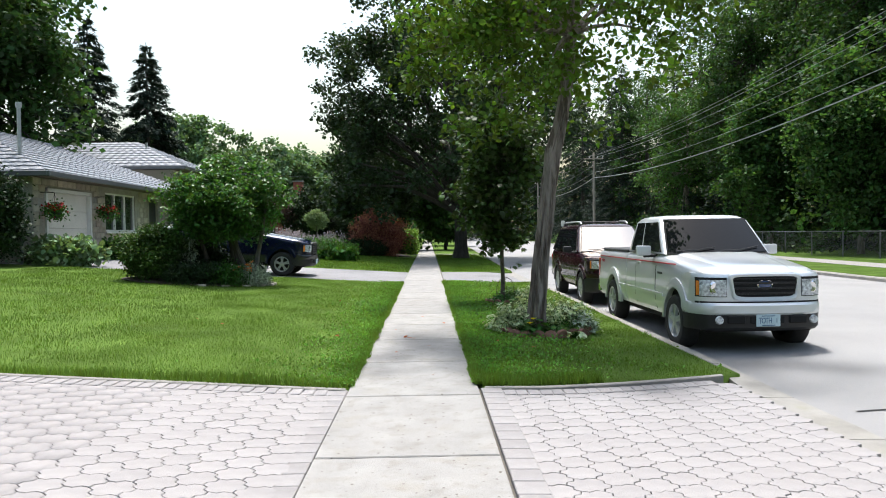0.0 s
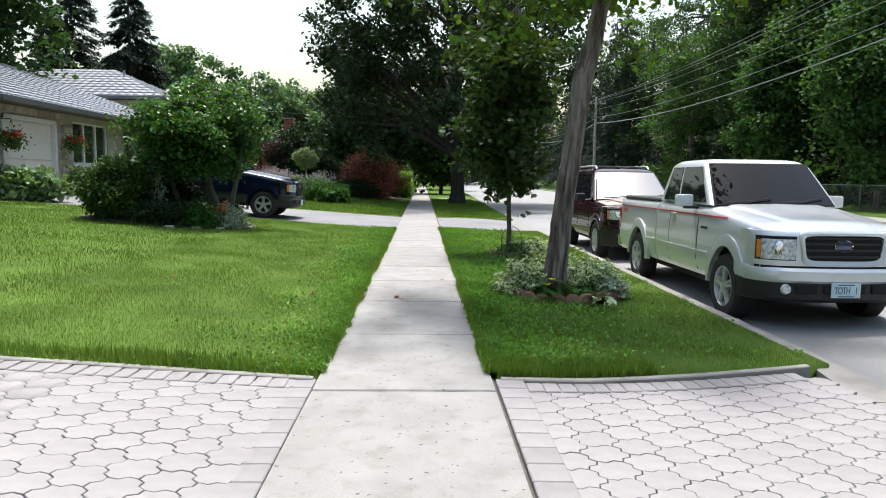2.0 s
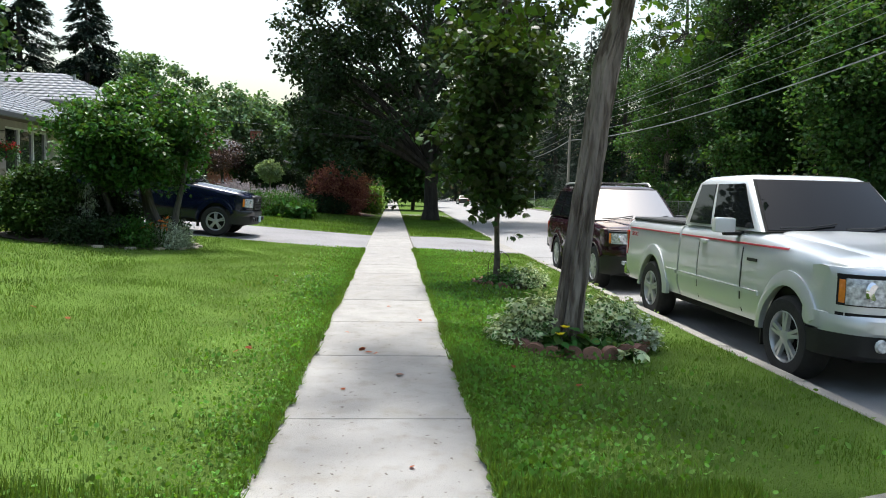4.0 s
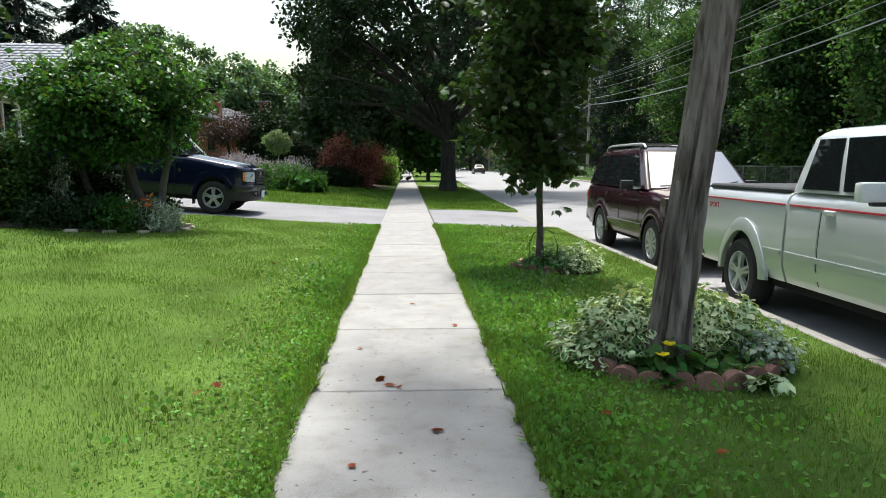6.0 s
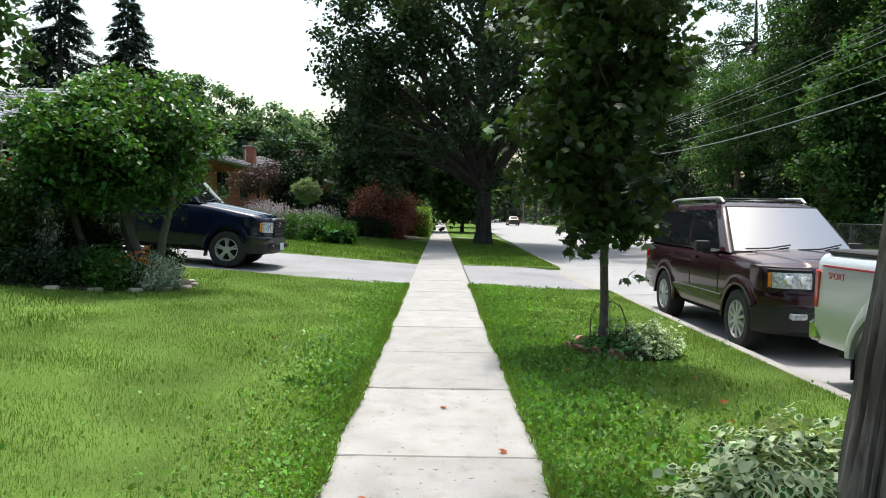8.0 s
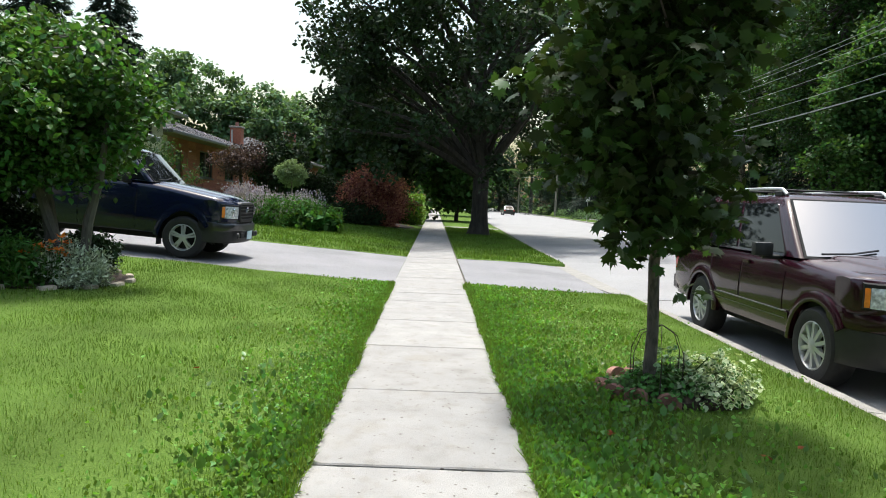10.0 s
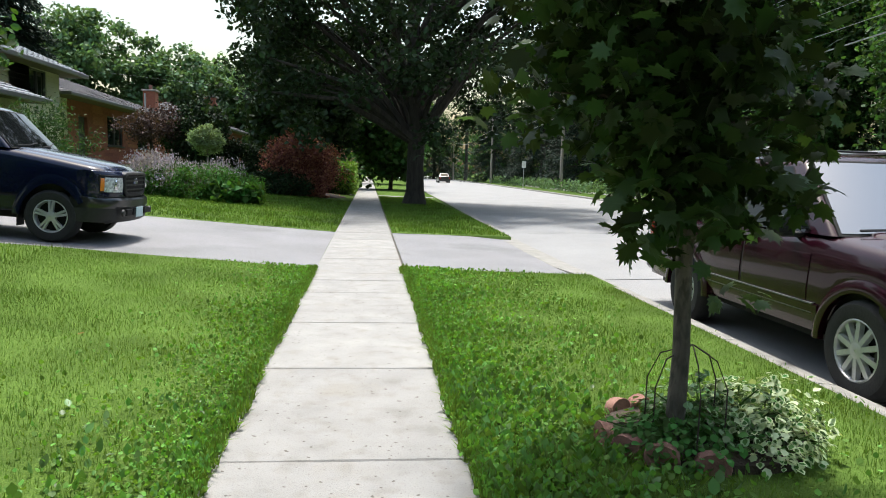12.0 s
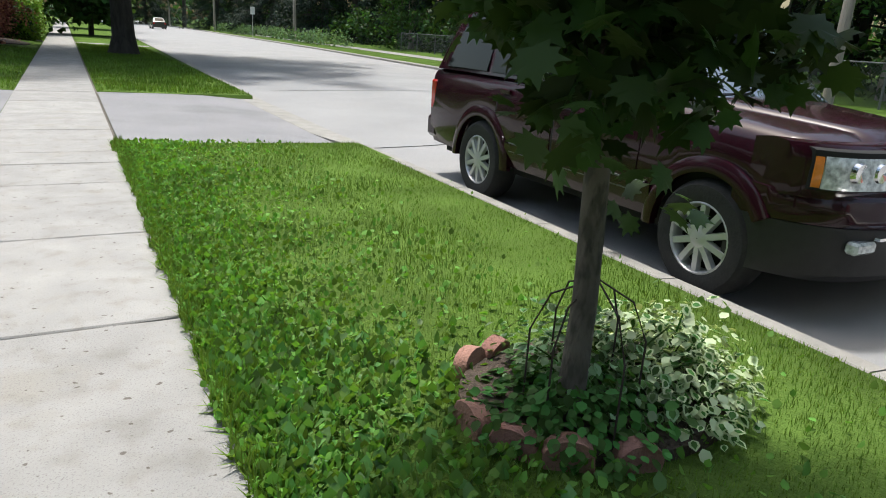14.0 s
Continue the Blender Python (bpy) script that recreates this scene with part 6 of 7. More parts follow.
def stone_house():
    root = thing("stone_house", "split-level stone house with grey metal tile roof and attached garage", "house")
    holes = [(20.95, 23.7, 0.5, 2.98), (24.9, 27.5, 1.72, 3.16), (28.9, 29.9, 0.9, 3.1)]
    wall = front_wall(root, -12.0, 20.2, 35.4, 0.3, 3.42, holes, M_MORTAR)
    part("side_wall", boxes((-22.0, -12.25, 20.2, 20.45, 0.3, 3.42), (-22.25, -22.0, 20.2, 41.4, 0.3, 3.42)), M_MORTAR, root)
    blocks(wall, -12.0, 20.2, 31.0, 0.62, 3.36, holes, "stone", M_STONE, (0.34, 0.46, 0.58), 0.21, 4)
    hip_roof(root, -22.7, -11.35, 19.9, 36.0, 3.5, (25.2, 30.5), 5.75, M_ROOF)
    # garage door of ribbed panels
    gd = part("garage_door", boxes((-12.16, -12.10, 20.97, 23.68, 0.62, 2.96)), M_DOORPAINT, root, "cream sectional garage door")
    for k in range(4):
        part("panel", boxes((-12.10, -12.075, 21.0, 23.65, 0.66 + 0.575 * k, 0.66 + 0.575 * k + 0.545), bevel=0.012), M_DOORPAINT, gd)
    part("door_frame", boxes((-12.1, -11.95, 20.87, 20.97, 0.6, 3.06), (-12.1, -11.95, 23.68, 23.78, 0.6, 3.06), (-12.1, -11.95, 20.87, 23.78, 2.96, 3.07)), M_WHITE, gd)
    window(root, -12.0, 24.9, 27.5, 1.72, 3.16, 3)
    part("front_door", boxes((-12.2, -12.12, 28.9, 29.9, 0.9, 3.1), bevel=0.01), M_DARKTRIM, root)
    part("chimney_pipe", tube(bmesh.new(), [(-13.15, 21.6, 3.9), (-13.15, 21.6, 5.75)], 0.06, 10), M_GALV, root, smooth=True)
    part("pipe_cap", tube(bmesh.new(), [(-13.15, 21.6, 5.7), (-13.15, 21.6, 5.86)], 0.095, 10), M_GALV, root)
    for k in range(6):
        y = 21.6 + 1.35 * k
        part("snow_guard", boxes((-12.62, -12.56, y, y + 0.42, 3.92, 4.0), bevel=0.01), M_DARKTRIM, root)
    part("downpipe", tube(bmesh.new(), [(-12.3, 20.1, 3.3), (-12.3, 20.1, 0.6)], 0.04, 8), M_GUTTER, root)
    # two-storey part
    up = [(35.9, 37.3, 3.75, 4.95), (38.9, 40.3, 3.75, 4.95)]
    front_wall(root, -13.3, 35.4, 41.5, 0.8, 5.2, up, M_CREAM, name="upper_wall")
    part("upper_side_wall", boxes((-22.8, -13.55, 35.4, 35.6, 3.0, 5.2)), M_CREAM, root)
    part("upper_side_wall", boxes((-22.8, -13.55, 41.3, 41.5, 0.8, 5.2)), M_CREAM, root)
    for z in np.arange(1.0, 5.1, 0.2):
        spans = [(35.4, 41.5)]
        for h in up:
            if h[2] - 0.02 < z < h[3]:
                spans = [s for a, b in spans for s in ((a, h[0]), (h[1], b)) if s[1] > s[0]]
        for a, b in spans:
            part("siding_board", boxes((-13.302, -13.285, a, b, float(z), float(z) + 0.185)), M_CREAM, root)
    for h in up:
        window(root, -13.28, *h, 2, True, M_DARKTRIM)
    hip_roof(root, -23.5, -12.5, 34.7, 42.3, 5.12, (-19.6, -16.4), 6.85, M_ROOF, along="x")
    part("roof_vent", tube(bmesh.new(), [(-15.5, 37.5, 5.9), (-15.5, 37.5, 6.7)], 0.06, 8), M_GALV, root)
    return root


stone_house()


def brick_house():
    root = thing("brick_house", "low red brick house with dark shingle roof and deep eaves", "house")
    holes = [(50.0, 52.4, 2.3, 3.9), (55.0, 57.0, 2.3, 3.9), (46.2, 47.3, 1.2, 3.6)]
    wall = front_wall(root, -14.4, 43.4, 61.0, 0.6, 4.35, holes, M_BRICK)
    part("side_wall", boxes((-24.0, -14.65, 43.4, 43.65, 0.6, 4.35), (-24.0, -14.65, 60.7, 61.0, 0.6, 4.35)), M_BRICK, root)
    part("porch_panel", boxes((-14.39, -14.34, 43.5, 44.8, 2.6, 4.3), bevel=0.01), M_CREAM, root)
    blocks(wall, -14.4, 48.0, 58.5, 1.3, 4.3, holes, "brick_course", M_BRICK, (1.2, 1.5), 0.2, 9, 0.02)
    part("front_door", boxes((-14.62, -14.55, 46.2, 47.3, 1.2, 3.6)), M_DARKTRIM, root)
    for h in holes[:2]:
        window(root, -14.4, *h, 2, True, M_DARKTRIM)
    hip_roof(root, -25.0, -13.3, 42.6, 61.8, 4.45, (48.5, 56.0), 6.4, M_ROOF2)
    ch = part("chimney", boxes((-15.6, -14.8, 60.0, 60.8, 4.5, 6.3), bevel=0.02), M_BRICK, root)
    part("chimney_cap", boxes((-15.68, -14.72, 59.92, 60.88, 6.3, 6.42), bevel=0.02), M_KERB, ch)
    part("flue", tube(bmesh.new(), [(-15.2, 60.4, 6.4), (-15.2, 60.4, 6.75)], 0.12, 10), M_BRICKEDGE, ch)
    part("roof_vent", tube(bmesh.new(), [(-15.3, 59.5, 5.0), (-15.3, 59.5, 6.1)], 0.06, 8), M_GALV, root)
    root2 = thing("far_house", "far brick house with grey hip roof", "house", pose(1.6, 0, 0))
    part("wall", boxes((-24, -14, 68, 80, 0.6, 4.4)), M_BRICK, root2)
    window(root2, -13.95, 70, 72, 2.2, 3.8, 2)
    window(root2, -13.95, 75, 77, 2.2, 3.8, 2)
    hip_roof(root2, -25, -13.2, 67.2, 80.8, 4.5, (72, 76), 6.6, M_ROOF2)
    c2 = part("chimney", boxes((-15.2, -14.3, 69.0, 69.8, 4.6, 6.9), bevel=0.02), M_BRICK, root2)
    part("chimney_cap", boxes((-15.28, -14.22, 68.92, 69.88, 6.9, 7.02)), M_KERB, c2)


brick_house()

# hanging flower baskets at the garage
basket = thing("hanging_basket", "hanging basket with red flowers by the garage door", "hanging basket", pose(-11.55, 20.6, 2.3), "hanging baskets")
part("pot", lathe(bmesh.new(), [(0.001, -0.2), (0.12, -0.18), (0.2, 0.0), (0.19, 0.0), (0.1, -0.1), (0.001, -0.12)], 16, "z"), M_PLASTIC, basket, smooth=True)
n = 700
d = rng.normal(0, 1, (n, 3)) * np.array([0.15, 0.15, 0.12]) + np.array([0, 0, 0.02])
v, f = strew(QUAD_LEAF, d, 0.08, random_turns(n, 0.5))
np_mesh("foliage", v, f, M_LEAF_SHRUB, basket)
n = 160
d = rng.normal(0, 1, (n, 3)) * np.array([0.14, 0.14, 0.08]) + np.array([0, 0, 0.14])
v, f = strew(OVAL_LEAF, d, 0.07, random_turns(n), 1.4)
np_mesh("flowers", v, f, M_FLOWER_R, basket)
for a in range(3):
    t = 2 * math.pi * a / 3
    part("chain", tube(bmesh.new(), [(0.19 * math.cos(t), 0.19 * math.sin(t), 0), (0, 0, 0.55)], 0.006, 4), M_IRON, basket)
part("bracket", tube(bmesh.new(), [(0, 0, 0.54), (0, 0, 0.60), (-0.5, 0, 0.60)], 0.012, 5), M_IRON, basket)
copy_thing(basket, pose(-11.55, 24.1, 2.35, 0, 0, 0))
wb = thing("window_box", "window box with red flowers under the upper window", "window box", pose(-13.1, 36.6, 3.50))
part("box", boxes((-0.16, 0.16, -0.7, 0.7, -0.14, 0.1), bevel=0.01), M_WHITE, wb)
n = 300
d = rng.uniform(-1, 1, (n, 3)) * np.array([0.14, 0.66, 0.10]) + np.array([0, 0, 0.16])
v, f = strew(OVAL_LEAF, d, 0.12, random_turns(n), 1.2)
np_mesh("flowers", v, f, M_FLOWER_R, wb)
orn = thing("garden_goose", "small white garden ornament in the lawn bed", "garden ornament", pose(-6.3, 16.15, lawn_z(-6.3, 16.15)))
bm = lathe(bmesh.new(), [(0.001, 0.0), (0.10, 0.01), (0.11, 0.1), (0.06, 0.2), (0.03, 0.26), (0.045, 0.32), (0.001, 0.36)], 14, "z")
part("figure", bm, M_WHITE, orn, smooth=True)

# ---- poles, wires, fence, sign ----
POLES = [(18.7, 24.0, 10.6), (18.8, 77.0, 10.4), (18.7, 116.0, 10.4), (17.2, 152.0, 10.4)]
for x, y, h in POLES:
    z = lawn_z(x, y)
    p = thing("utility_pole", "weathered wooden utility pole", "utility pole", pose(x, y, z), "utility poles")
    part("pole", tube(bmesh.new(), [(0, 0, -0.3), (0, 0, h * 0.5), (0, 0, h)], [0.16, 0.14, 0.11], 12), M_POLE, p, smooth=True)
    arm = part("crossarm", boxes((-1.1, 1.1, -0.06, 0.06, h - 0.75, h - 0.62), bevel=0.01), M_POLE, p)
    for s in (-1.0, -0.45, 0.45, 1.0):
        part("insulator", lathe(bmesh.new(), [(0.02, h - 0.62), (0.05, h - 0.58), (0.03, h - 0.52), (0.05, h - 0.48), (0.001, h - 0.44)], 10, "z", (s, 0, 0)), M_GALV, arm, smooth=True)
HEIGHTS = ((0.0, 7.6, 0.035), (0.05, 8.2, 0.016), (-1.0, 9.9, 0.012), (-0.45, 9.95, 0.012), (0.45, 9.95, 0.012), (0.1, 9.1, 0.012))
ends = [(18.6, -30.0, 10.6)] + POLES
for off, hz, r in HEIGHTS:
    for (xa, ya, _), (xb, yb, _) in zip(ends, ends[1:]):
        pts = [(xa + (xb - xa) * u + off, ya + (yb - ya) * u, hz - 4 * (0.9 if hz < 8 else 0.7) * u * (1 - u)) for u in np.linspace(0, 1, 17)]
        tagged(finish(tube(bmesh.new(), pts, r, 5), "overhead_wire", M_WIRE), "sagging overhead wire between utility poles" if r < 0.03 else "thick sagging overhead cable between utility poles", "wire", "overhead wires")
pts = [(18.8 + (-12.5 - 18.8) * u, 77 + (45 - 77) * u, 8.6 - 3.0 * u - 4 * 0.7 * u * (1 - u)) for u in np.linspace(0, 1, 17)]
tagged(finish(tube(bmesh.new(), pts, 0.006, 5), "overhead_wire", M_WIRE), "service wire crossing the street to a house", "wire", "overhead wires")

fence = thing("chain_link_fence", "grey chain-link fence at the edge of the woods", "fence")
fx = lambda y: far_x(y) + 6.0
for y in np.arange(2, 62, 3.0):
    z = lawn_z(fx(y), y)
    part("post", tube(bmesh.new(), [(fx(y), y, z - 0.1), (fx(y), y, z + 1.25)], 0.03, 8), M_FENCE, fence, smooth=True)
part("top_rail", tube(bmesh.new(), [(fx(y), y, lawn_z(fx(y), y) + 1.22) for y in np.arange(2, 62, 3.0)], 0.022, 6), M_FENCE, fence, smooth=True)
verts, faces = [], []
for y in np.arange(2, 59, 0.10):
    for s in (-1, 1):
        y0, y1 = (y, y + 1.2) if s > 0 else (y + 1.2, y)
        z0, z1 = lawn_z(fx(y0), y0) + 0.02, lawn_z(fx(y1), y1) + 1.21
        i = len(verts)
        verts += [(fx(y0), y0 - 0.004, z0), (fx(y0), y0 + 0.004, z0), (fx(y1), y1 + 0.004, z1), (fx(y1), y1 - 0.004, z1)]
        faces.append((i, i + 1, i + 2, i + 3))
tagged(np_mesh("wire_mesh", verts, faces, M_FENCE, fence), kind="stuff")
bm = loft(bmesh.new(), [[(far_x(y) + 2.6, y, lawn_z(far_x(y) + 2.6, y) + 0.015), (far_x(y) + 4.0, y, lawn_z(far_x(y) + 4.0, y) + 0.015)] for y in np.arange(-40, 110, 5.0)], cap=False)
tagged(finish(bm, "far_sidewalk", M_CONCRETE), "pale concrete sidewalk across the street", "sidewalk", kind="structure")
for x, y in ((16.6, 84.0), (3.0, 57.0)):
    sg = thing("street_sign", "small street sign on a thin metal post", "sign", pose(x, y, lawn_z(x, y) if x > 5 else 0.0), "street signs")
    part("post", tube(bmesh.new(), [(0, 0, -0.2), (0, 0, 2.9)], 0.03, 6), M_GALV, sg)
    part("sign_plate", boxes((-0.22, 0.22, -0.03, -0.02, 2.2, 2.9), bevel=0.003), M_WHITE, sg)

# ---- small things on the ground ----
spots = [(-0.36, 8.74), (-0.30, 8.70), (-0.42, 8.85), (-1.35, 8.55), (-1.42, 8.4), (0.9, 12.3), (1.05, 12.2), (1.9, 11.4), (1.75, 10.9), (-0.5, 7.6), (-0.1, 8.0), (-0.6, 9.6), (0.15, 10.3), (-0.2, 11.2), (-3.1, 9.2),
         (-3.6, 9.6), (-0.05, 6.2), (1.2, 7.6), (0.8, 8.1), (1.7, 12.0), (2.0, 12.2), (-2.2, 15.2), (-1.9, 13.2)]
leaf_mesh = None
for k, (x, y) in enumerate(spots):
    z = (0.012 if -0.85 < x < 0.4 else lawn_z(x, y) + 0.055)
    if leaf_mesh is None:
        bm = bmesh.new()
        vs = [bm.verts.new(p) for p in MAPLE_LEAF[0] - np.array([0, 0.4, 0])]
        for t in MAPLE_LEAF[1]:
            bm.faces.new([vs[i] for i in t])
        bmesh.ops.solidify(bm, geom=bm.faces[:], thickness=0.02)
        leaf_mesh = tagged(finish(bm, "fallen_leaf", M_DRYLEAF), "curled orange-brown fallen leaf", "leaf", "fallen leaves")
        leaf_mesh.matrix_world = pose(x, y, z) @ Matrix.Scale(0.055, 4)
    else:
        s = rng.uniform(0.03, 0.06)
        c = leaf_mesh.copy()
        scene.collection.objects.link(c)
        c.matrix_world = pose(x, y, z, rng.uniform(-20, 20), rng.uniform(-20, 20), rng.uniform(0, 360)) @ Matrix.Scale(s, 4)

# ---- sidewalk slabs ----
walk_root = thing("sidewalk", "pale concrete sidewalk of square slabs with dark joints", "sidewalk", kind="structure")
bm = boxes((-0.86, 0.41, -60, 160, -0.25, -0.035))
part("joint_bed", bm, M_JOINT, walk_root, "dark earth in the slab joints")
cuts = [-2.6, -1.05, 0.5, 2.05, 3.62, 5.33, 6.98, 8.65, 10.22, 11.77, 13.24, 14.79, 16.25, 17.8, 18.69, 19.3] + [19.3 + 1.53 * k for k in range(1, 30)]
for i, (a, b) in enumerate(zip(cuts, cuts[1:])):
    wide = lambda c: 0.015 if min(abs(c - k) for k in (3.62, 5.33, 11.77, 18.69)) < 0.01 else 0.006
    bm = bmesh.new()
    jag = lambda y, s: [(x, y + s * (wide(y) + 0.010 * noise.noise(Vector((x * 6, y * 3, 1))))) for x in np.linspace(-0.85, 0.365, 13)]
    lo, hi = jag(a, 1), jag(b, -1)
    dz = 0.006 * noise.noise(Vector((a * 2.3, 0, 4)))
    secs = [[(x, y, z + dz) for (x, y), z in ((p, -0.1), ((p[0], p[1]), -0.008), ((p[0], p[1] + 0.008), 0.0), ((q[0], q[1] - 0.008), 0.0), (q, -0.008), (q, -0.1))] for p, q in zip(lo, hi)]
    loft(bm, secs, closed=True)
    part("slab", bm, M_CONCRETE, walk_root)
part("slab", boxes((-0.85, 0.40, cuts[-1], 155, -0.1, 0.0)), M_CONCRETE, walk_root)
part("slab", boxes((-0.85, 0.40, -60, -2.61, -0.1, 0.0)), M_CONCRETE, walk_root)

# ---- interlocking pavers of the near drive ----
drive = thing("paver_driveway", "pinkish-grey interlocking hexagon paver driveway", "driveway", kind="structure")
HEX_W, HEX_H = 0.262, 0.205


def hex_piece(k):
    """A hexagon paver with a small bevel."""
    corners = [(0.5, 0.0), (0.26, 0.5), (-0.26, 0.5), (-0.5, 0.0), (-0.26, -0.5), (0.26, -0.5)]
    out = []
    for i in range(6):
        (ax, ay), (bx, by) = corners[i], corners[(i + 1) % 6]
        nx, ny = by - ay, ax - bx
        bend = 0.13 if i in (1, 4) else -0.10
        out += [(ax, ay), (ax + (bx - ax) * 0.36 + nx * bend, ay + (by - ay) * 0.36 + ny * bend), (ax + (bx - ax) * 0.64 - nx * bend, ay + (by - ay) * 0.64 - ny * bend)]
    secs = []
    for s, z in ((0.975, -0.05), (0.975, -0.004), (0.952, 0.0)):
        secs.append([(x * HEX_W * s, y * HEX_H * s, z) for x, y in out])
    return loft(bmesh.new(), secs, closed=True)


hexes = [finish(hex_piece(0), "paver", M_PAVER, drive)]
hex_mesh = hexes[0].data
tri = bmesh.new()
tri.from_mesh(hex_mesh)
HV = np.array([v.co[:] for v in tri.verts])
HF4 = np.array([[v.index for v in f.verts] for f in tri.faces if len(f.verts) == 4])
HF6 = [[v.index for v in f.verts] for f in tri.faces if len(f.verts) > 4]
tri.free()
far_pts = []
count = 0
for side in (-1, 1):
    for c in range(58 if side < 0 else 13):
        x = -1.075 - c * HEX_W * 0.76 if side < 0 else 0.632 + c * HEX_W * 0.76
        for r in range(int((DRIVE1[1] + 0.8 - DRIVE1[0]) / HEX_H)):
            y = DRIVE1[1] + 0.70 - (r + (0.5 if c % 2 else 0.0)) * HEX_H
            if x > 2.98 or y > DRIVE1[1] - 0.12 + flare_y(x):
                continue
            z = (lawn_z(x, y) if x < 0 else -0.01 - 0.02 * max(0, x - 0.6)) + 0.003 * noise.noise(Vector((x * 3, y * 3, 0))) - 0.006
            if count < 298 and y > 2.4 and x > -2.4:
                ob = new("paver", hex_mesh) if count else hexes[0]
                ob.parent = drive
                ob.location = (x, y, z)
                ob.rotation_euler = (rng.normal(0, 0.006), rng.normal(0, 0.006) + (0.064 if x < 0 else 0.02), rng.normal(0, 0.012))
                count += 1
            else:
                far_pts.append((x, y, z))
far_pts = np.array(far_pts)
n = len(far_pts)
v = HV[None] + far_pts[:, None]
v[:, :, 2] -= np.where(far_pts[:, :1] < 0, 0.064, 0.02) * HV[None, :, 0]
v = v.reshape(-1, 3)
f4 = (HF4[None] + (np.arange(n) * len(HV))[:, None, None]).reshape(-1, 4)
top = max(HF6, key=lambda q: HV[q, 2].mean())
f8 = np.array([[top[i] for i in q] for q in ((0, 1, 16, 17), (1, 2, 15, 16), (2, 3, 14, 15), (3, 4, 13, 14), (4, 5, 12, 13), (5, 6, 11, 12), (6, 7, 10, 11), (7, 8, 9, 10))])
f8 = (f8[None] + (np.arange(n) * len(HV))[:, None, None]).reshape(-1, 4)
tagged(np_mesh("paver_field", v, np.concatenate([f4, f8]), M_PAVER_FAR, drive), kind="stuff")
# soldier courses beside the sidewalk and along the lawn
band = None
rows = []
for y in np.arange(DRIVE1[0] + 0.1, DRIVE1[1] - 0.05, 0.205):
    rows += [(-0.955, float(y), 0.0, 0), (0.488, float(y), 0.0, 0)]
for x in np.arange(-9.0, -1.05, 0.113):
    rows.append((float(x), DRIVE1[1] - 0.13, lawn_z(float(x), 5.4), 90))
for x in np.arange(0.645, 2.7, 0.113):
    rows.append((float(x), DRIVE1[1] - 0.13 + flare_y(float(x)), -0.01 - 0.02 * (float(x) - 0.6), 90))
for x, y, z, a in rows:
    if band is None:
        band = finish(boxes((-0.097, 0.097, -0.099, 0.099, -0.06, 0.0), bevel=0.006), "border_paver", M_BORDER, drive)
        narrow = finish(boxes((-0.097, 0.097, -0.053, 0.053, -0.06, 0.0), bevel=0.006), "border_paver", M_BORDER, drive)
        narrow.location = (-9.113, DRIVE1[1] - 0.13, lawn_z(-9.113, 5.4) + 0.002)
        narrow.rotation_euler = (0, 0, radians(90))
        ob = band
    else:
        ob = new("border_paver", narrow.data if a else band.data)
        ob.parent = drive
    ob.location = (x, y, z + 0.002)
    ob.rotation_euler = (0, 0.02 if x > 0 else 0.0, radians(a) + rng.normal(0, 0.01))

# ---- grass, clover and weeds: nobody could count them ----


def grass(name, label, n, x0, x1, y0, y1, size, width, skip=None, lean=0.35, material=None, template=BLADE, z_up=0.0, edge=None):
    near_flare = np.vectorize(flare_y)
    x, y = rng.uniform(min(x0, x1), max(x0, x1), n), rng.uniform(y0, y1, n)
    if edge is not None:
        x = edge + np.sign(x1 - x0) * rng.exponential(abs(x1 - x0) / 3, n)
    keep = ~((x > 0.4) & (y < DRIVE1[1] + 0.05 + near_flare(x)))
    if skip is not None:
        keep &= ~skip(x, y)
    x, y = x[keep], y[keep]
    z = np.array([lawn_z(float(a), float(b)) + (0.02 * noise.noise(Vector((a * 0.6, b * 0.6, 0))) if not -1.0 < a < 0.55 else 0) for a, b in zip(x, y)]) - 0.004 + z_up
    k = len(x)
    patch = np.array([0.75 + 0.5 * (noise.noise(Vector((a * 1.3, b * 1.3, 3))) + 0.5) for a, b in zip(x, y)])
    tn = turns(rng.uniform(0, 2 * np.pi, k), np.pi / 2 + rng.normal(0, lean, k), rng.normal(0, 0.3, k))
    v, f = strew(template, np.stack([x, y, z], -1), size * patch * rng.uniform(0.6, 1.3, k), tn, width)
    return tagged(np_mesh(name, v, f, material or M_GRASS), label, "grass", kind="stuff")


in_ring = lambda x, y: (((x - 1.60) / 0.64) ** 2 + ((y - 9.22) / 0.56) ** 2 < 1) | (((x - 1.70) / 0.56) ** 2 + ((y - 13.48) / 0.44) ** 2 < 0.8)
in_bed = lambda x, y: (((x + 5.95) / 1.8) ** 2 + ((y - 16.85) / 1.25) ** 2 < 1)
grass("lawn_grass", "short mown lawn grass beside the sidewalk", 150000, -4.2, -0.87, 5.63, 19.7, 0.034, 0.12, in_bed)
grass("lawn_grass", "short mown lawn grass towards the house", 80000, -11.0, -4.2, 5.63, 19.7, 0.045, 0.2, in_bed)
grass("boulevard_grass", "mown boulevard grass between sidewalk and kerb", 140000, 0.38, 3.04, 5.70, 19.7, 0.034, 0.12, in_ring)
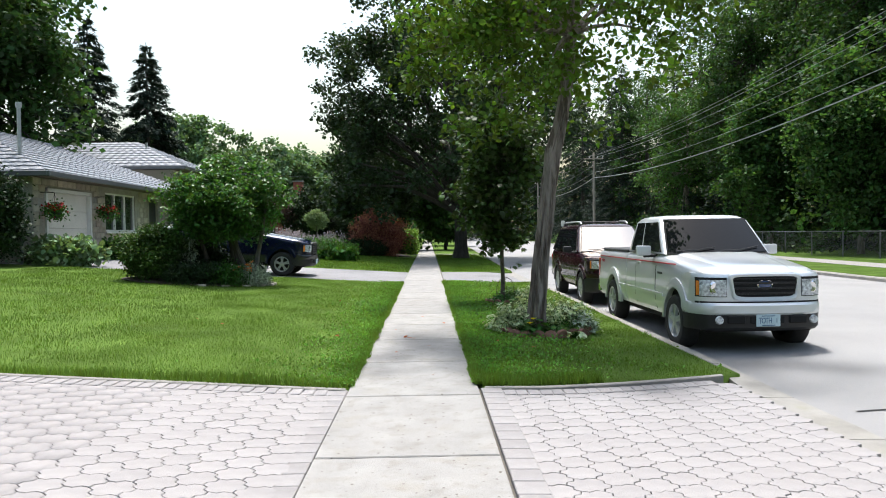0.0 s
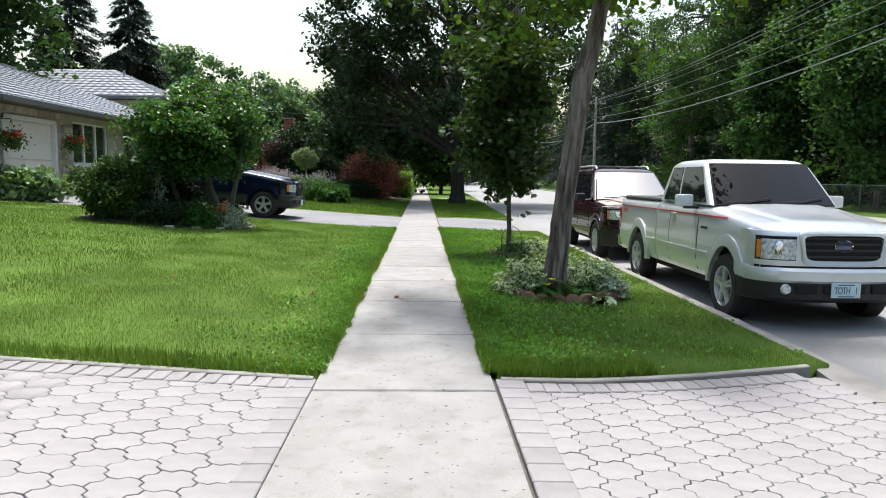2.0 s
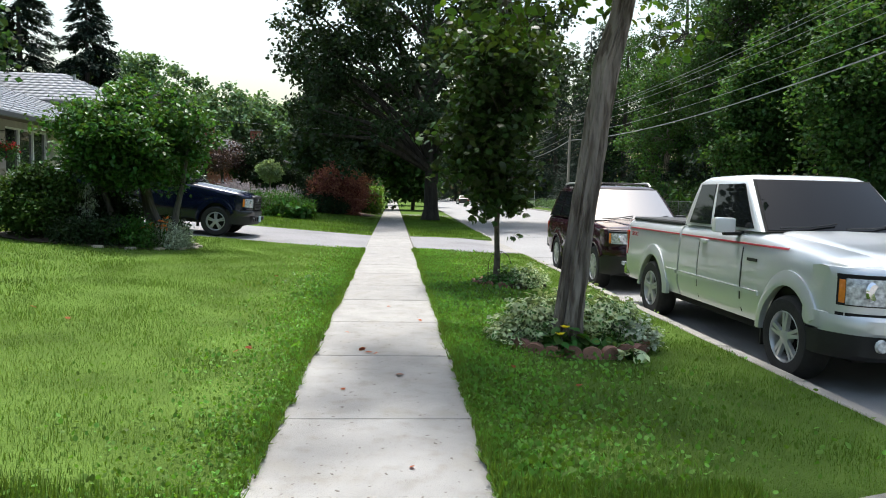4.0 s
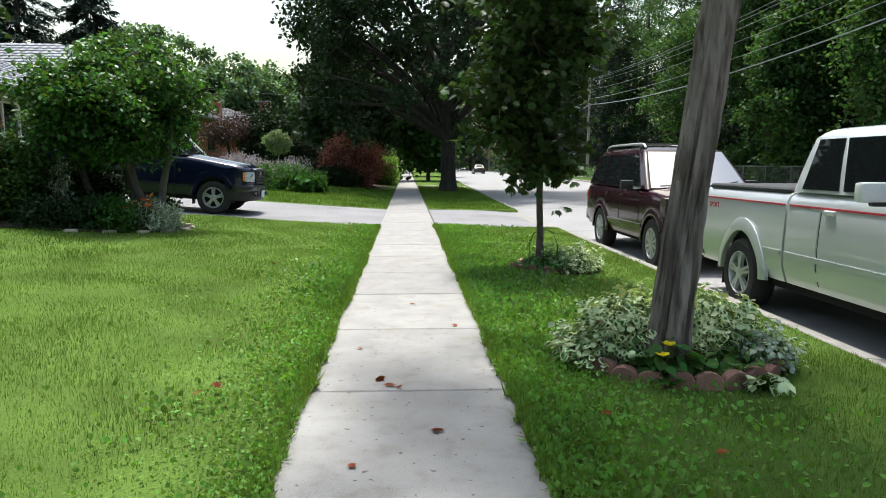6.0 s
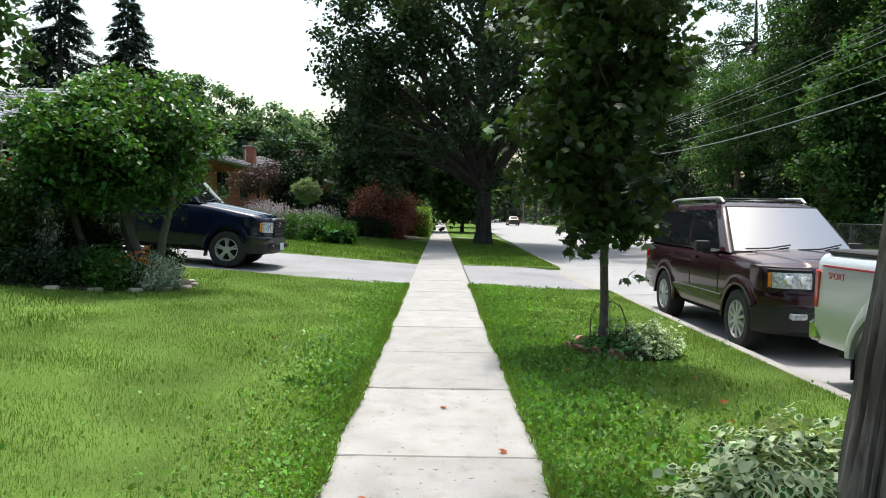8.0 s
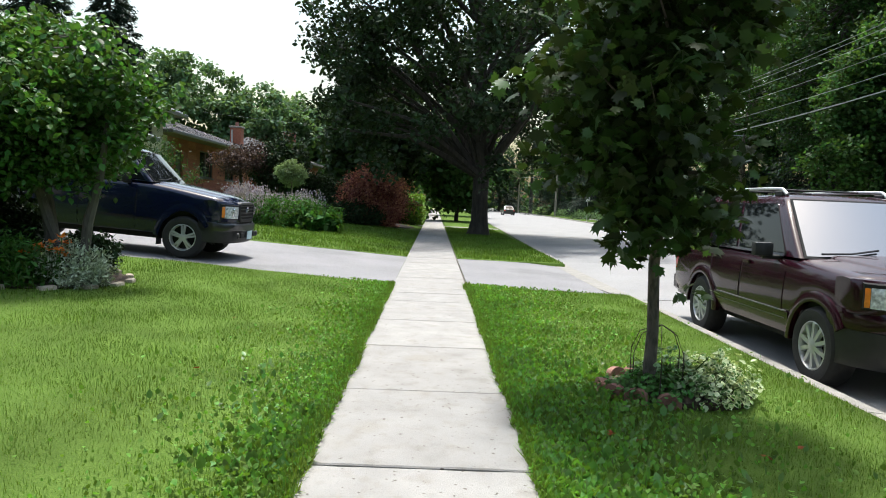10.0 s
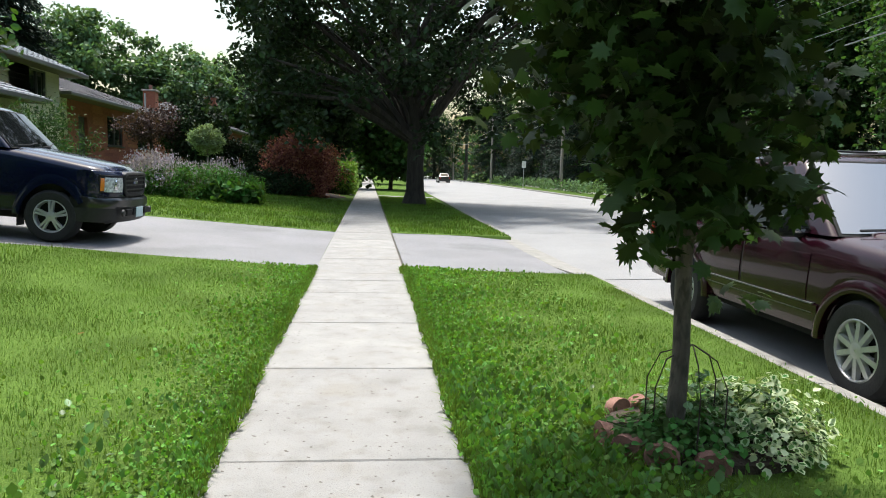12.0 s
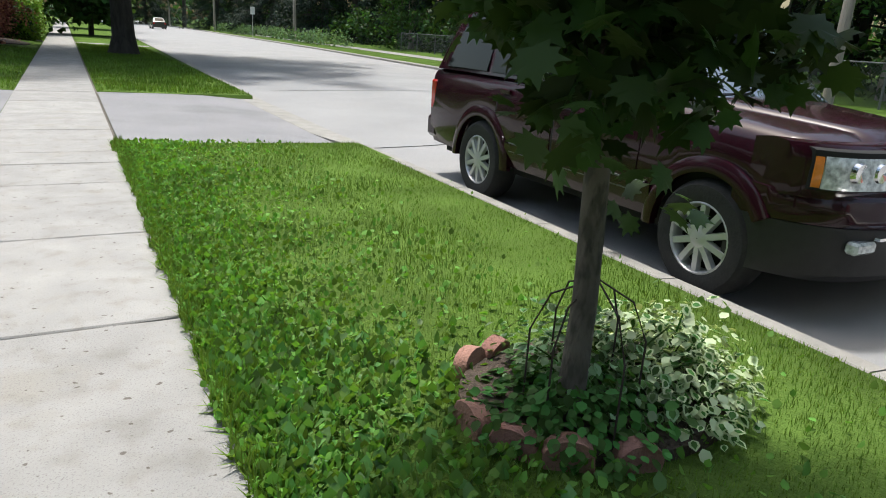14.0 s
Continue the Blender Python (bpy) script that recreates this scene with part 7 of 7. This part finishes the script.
grass("lawn_grass", "shaded lawn grass beyond the asphalt drive", 30000, -7.0, -0.87, 25.6, 40.0, 0.07, 0.3)
grass("boulevard_grass", "shaded boulevard grass beyond the asphalt drive", 26000, 0.42, 3.1, 25.6, 47.0, 0.07, 0.3)
grass("edge_grass", "longer grass fringe along the paver drive edge", 9000, -9.0, -0.87, 5.60, 5.85, 0.085, 0.10)
grass("edge_grass", "longer grass fringe along the paver drive edge", 4500, 0.42, 1.6, 5.62, 5.9, 0.085, 0.10)
wave = lambda y, s: 0.8 * noise.noise(Vector((y * 0.9, s, 0))) + 0.7 * noise.noise(Vector((y * 5.0, s, 3))) + 0.5 * noise.noise(Vector((y * 13.0, s, 3)))
for edge, s in ((-0.85, 1), (0.365, -1)):
    inward = np.vectorize(lambda x, y: (x - edge) * s > 0.03 + 0.045 * wave(y, s))
    grass("edge_grass", "ragged grass overhanging the sidewalk edge", 26000, edge - 0.06 * s, edge + 0.15 * s, 5.7, 19.7, 0.07, 0.13, inward, 0.6, z_up=0.012)
    grass("clover", "clover creeping over the sidewalk edge", 6000, edge - 0.05 * s, edge + 0.13 * s, 5.7, 19.7, 0.03, 1.2, inward, 0.9, M_CLOVER, OVAL_LEAF, 0.03)
grass("clover", "broad-leaved clover and weeds along the boulevard edge", 26000, 0.36, 1.6, 5.75, 19.6, 0.034, 1.2, in_ring, 0.9, M_CLOVER, OVAL_LEAF, 0.04, 0.37)
grass("clover", "broad-leaved clover and weeds along the lawn edge", 15000, -0.85, -1.6, 5.65, 19.6, 0.027, 1.2, None, 0.9, M_CLOVER, OVAL_LEAF, 0.045, -0.85)
grass("plantain", "broad-leaved plantain weeds beside the sidewalk", 3200, 0.36, 1.25, 10.5, 14.6, 0.062, 0.95, in_ring, 0.75, M_WEED, OVAL_LEAF, 0.02, 0.38)
grass("plantain", "broad-leaved plantain weeds beside the sidewalk", 900, -0.85, -1.4, 11.5, 14.0, 0.055, 0.95, None, 0.75, M_WEED, OVAL_LEAF, 0.02, -0.86)
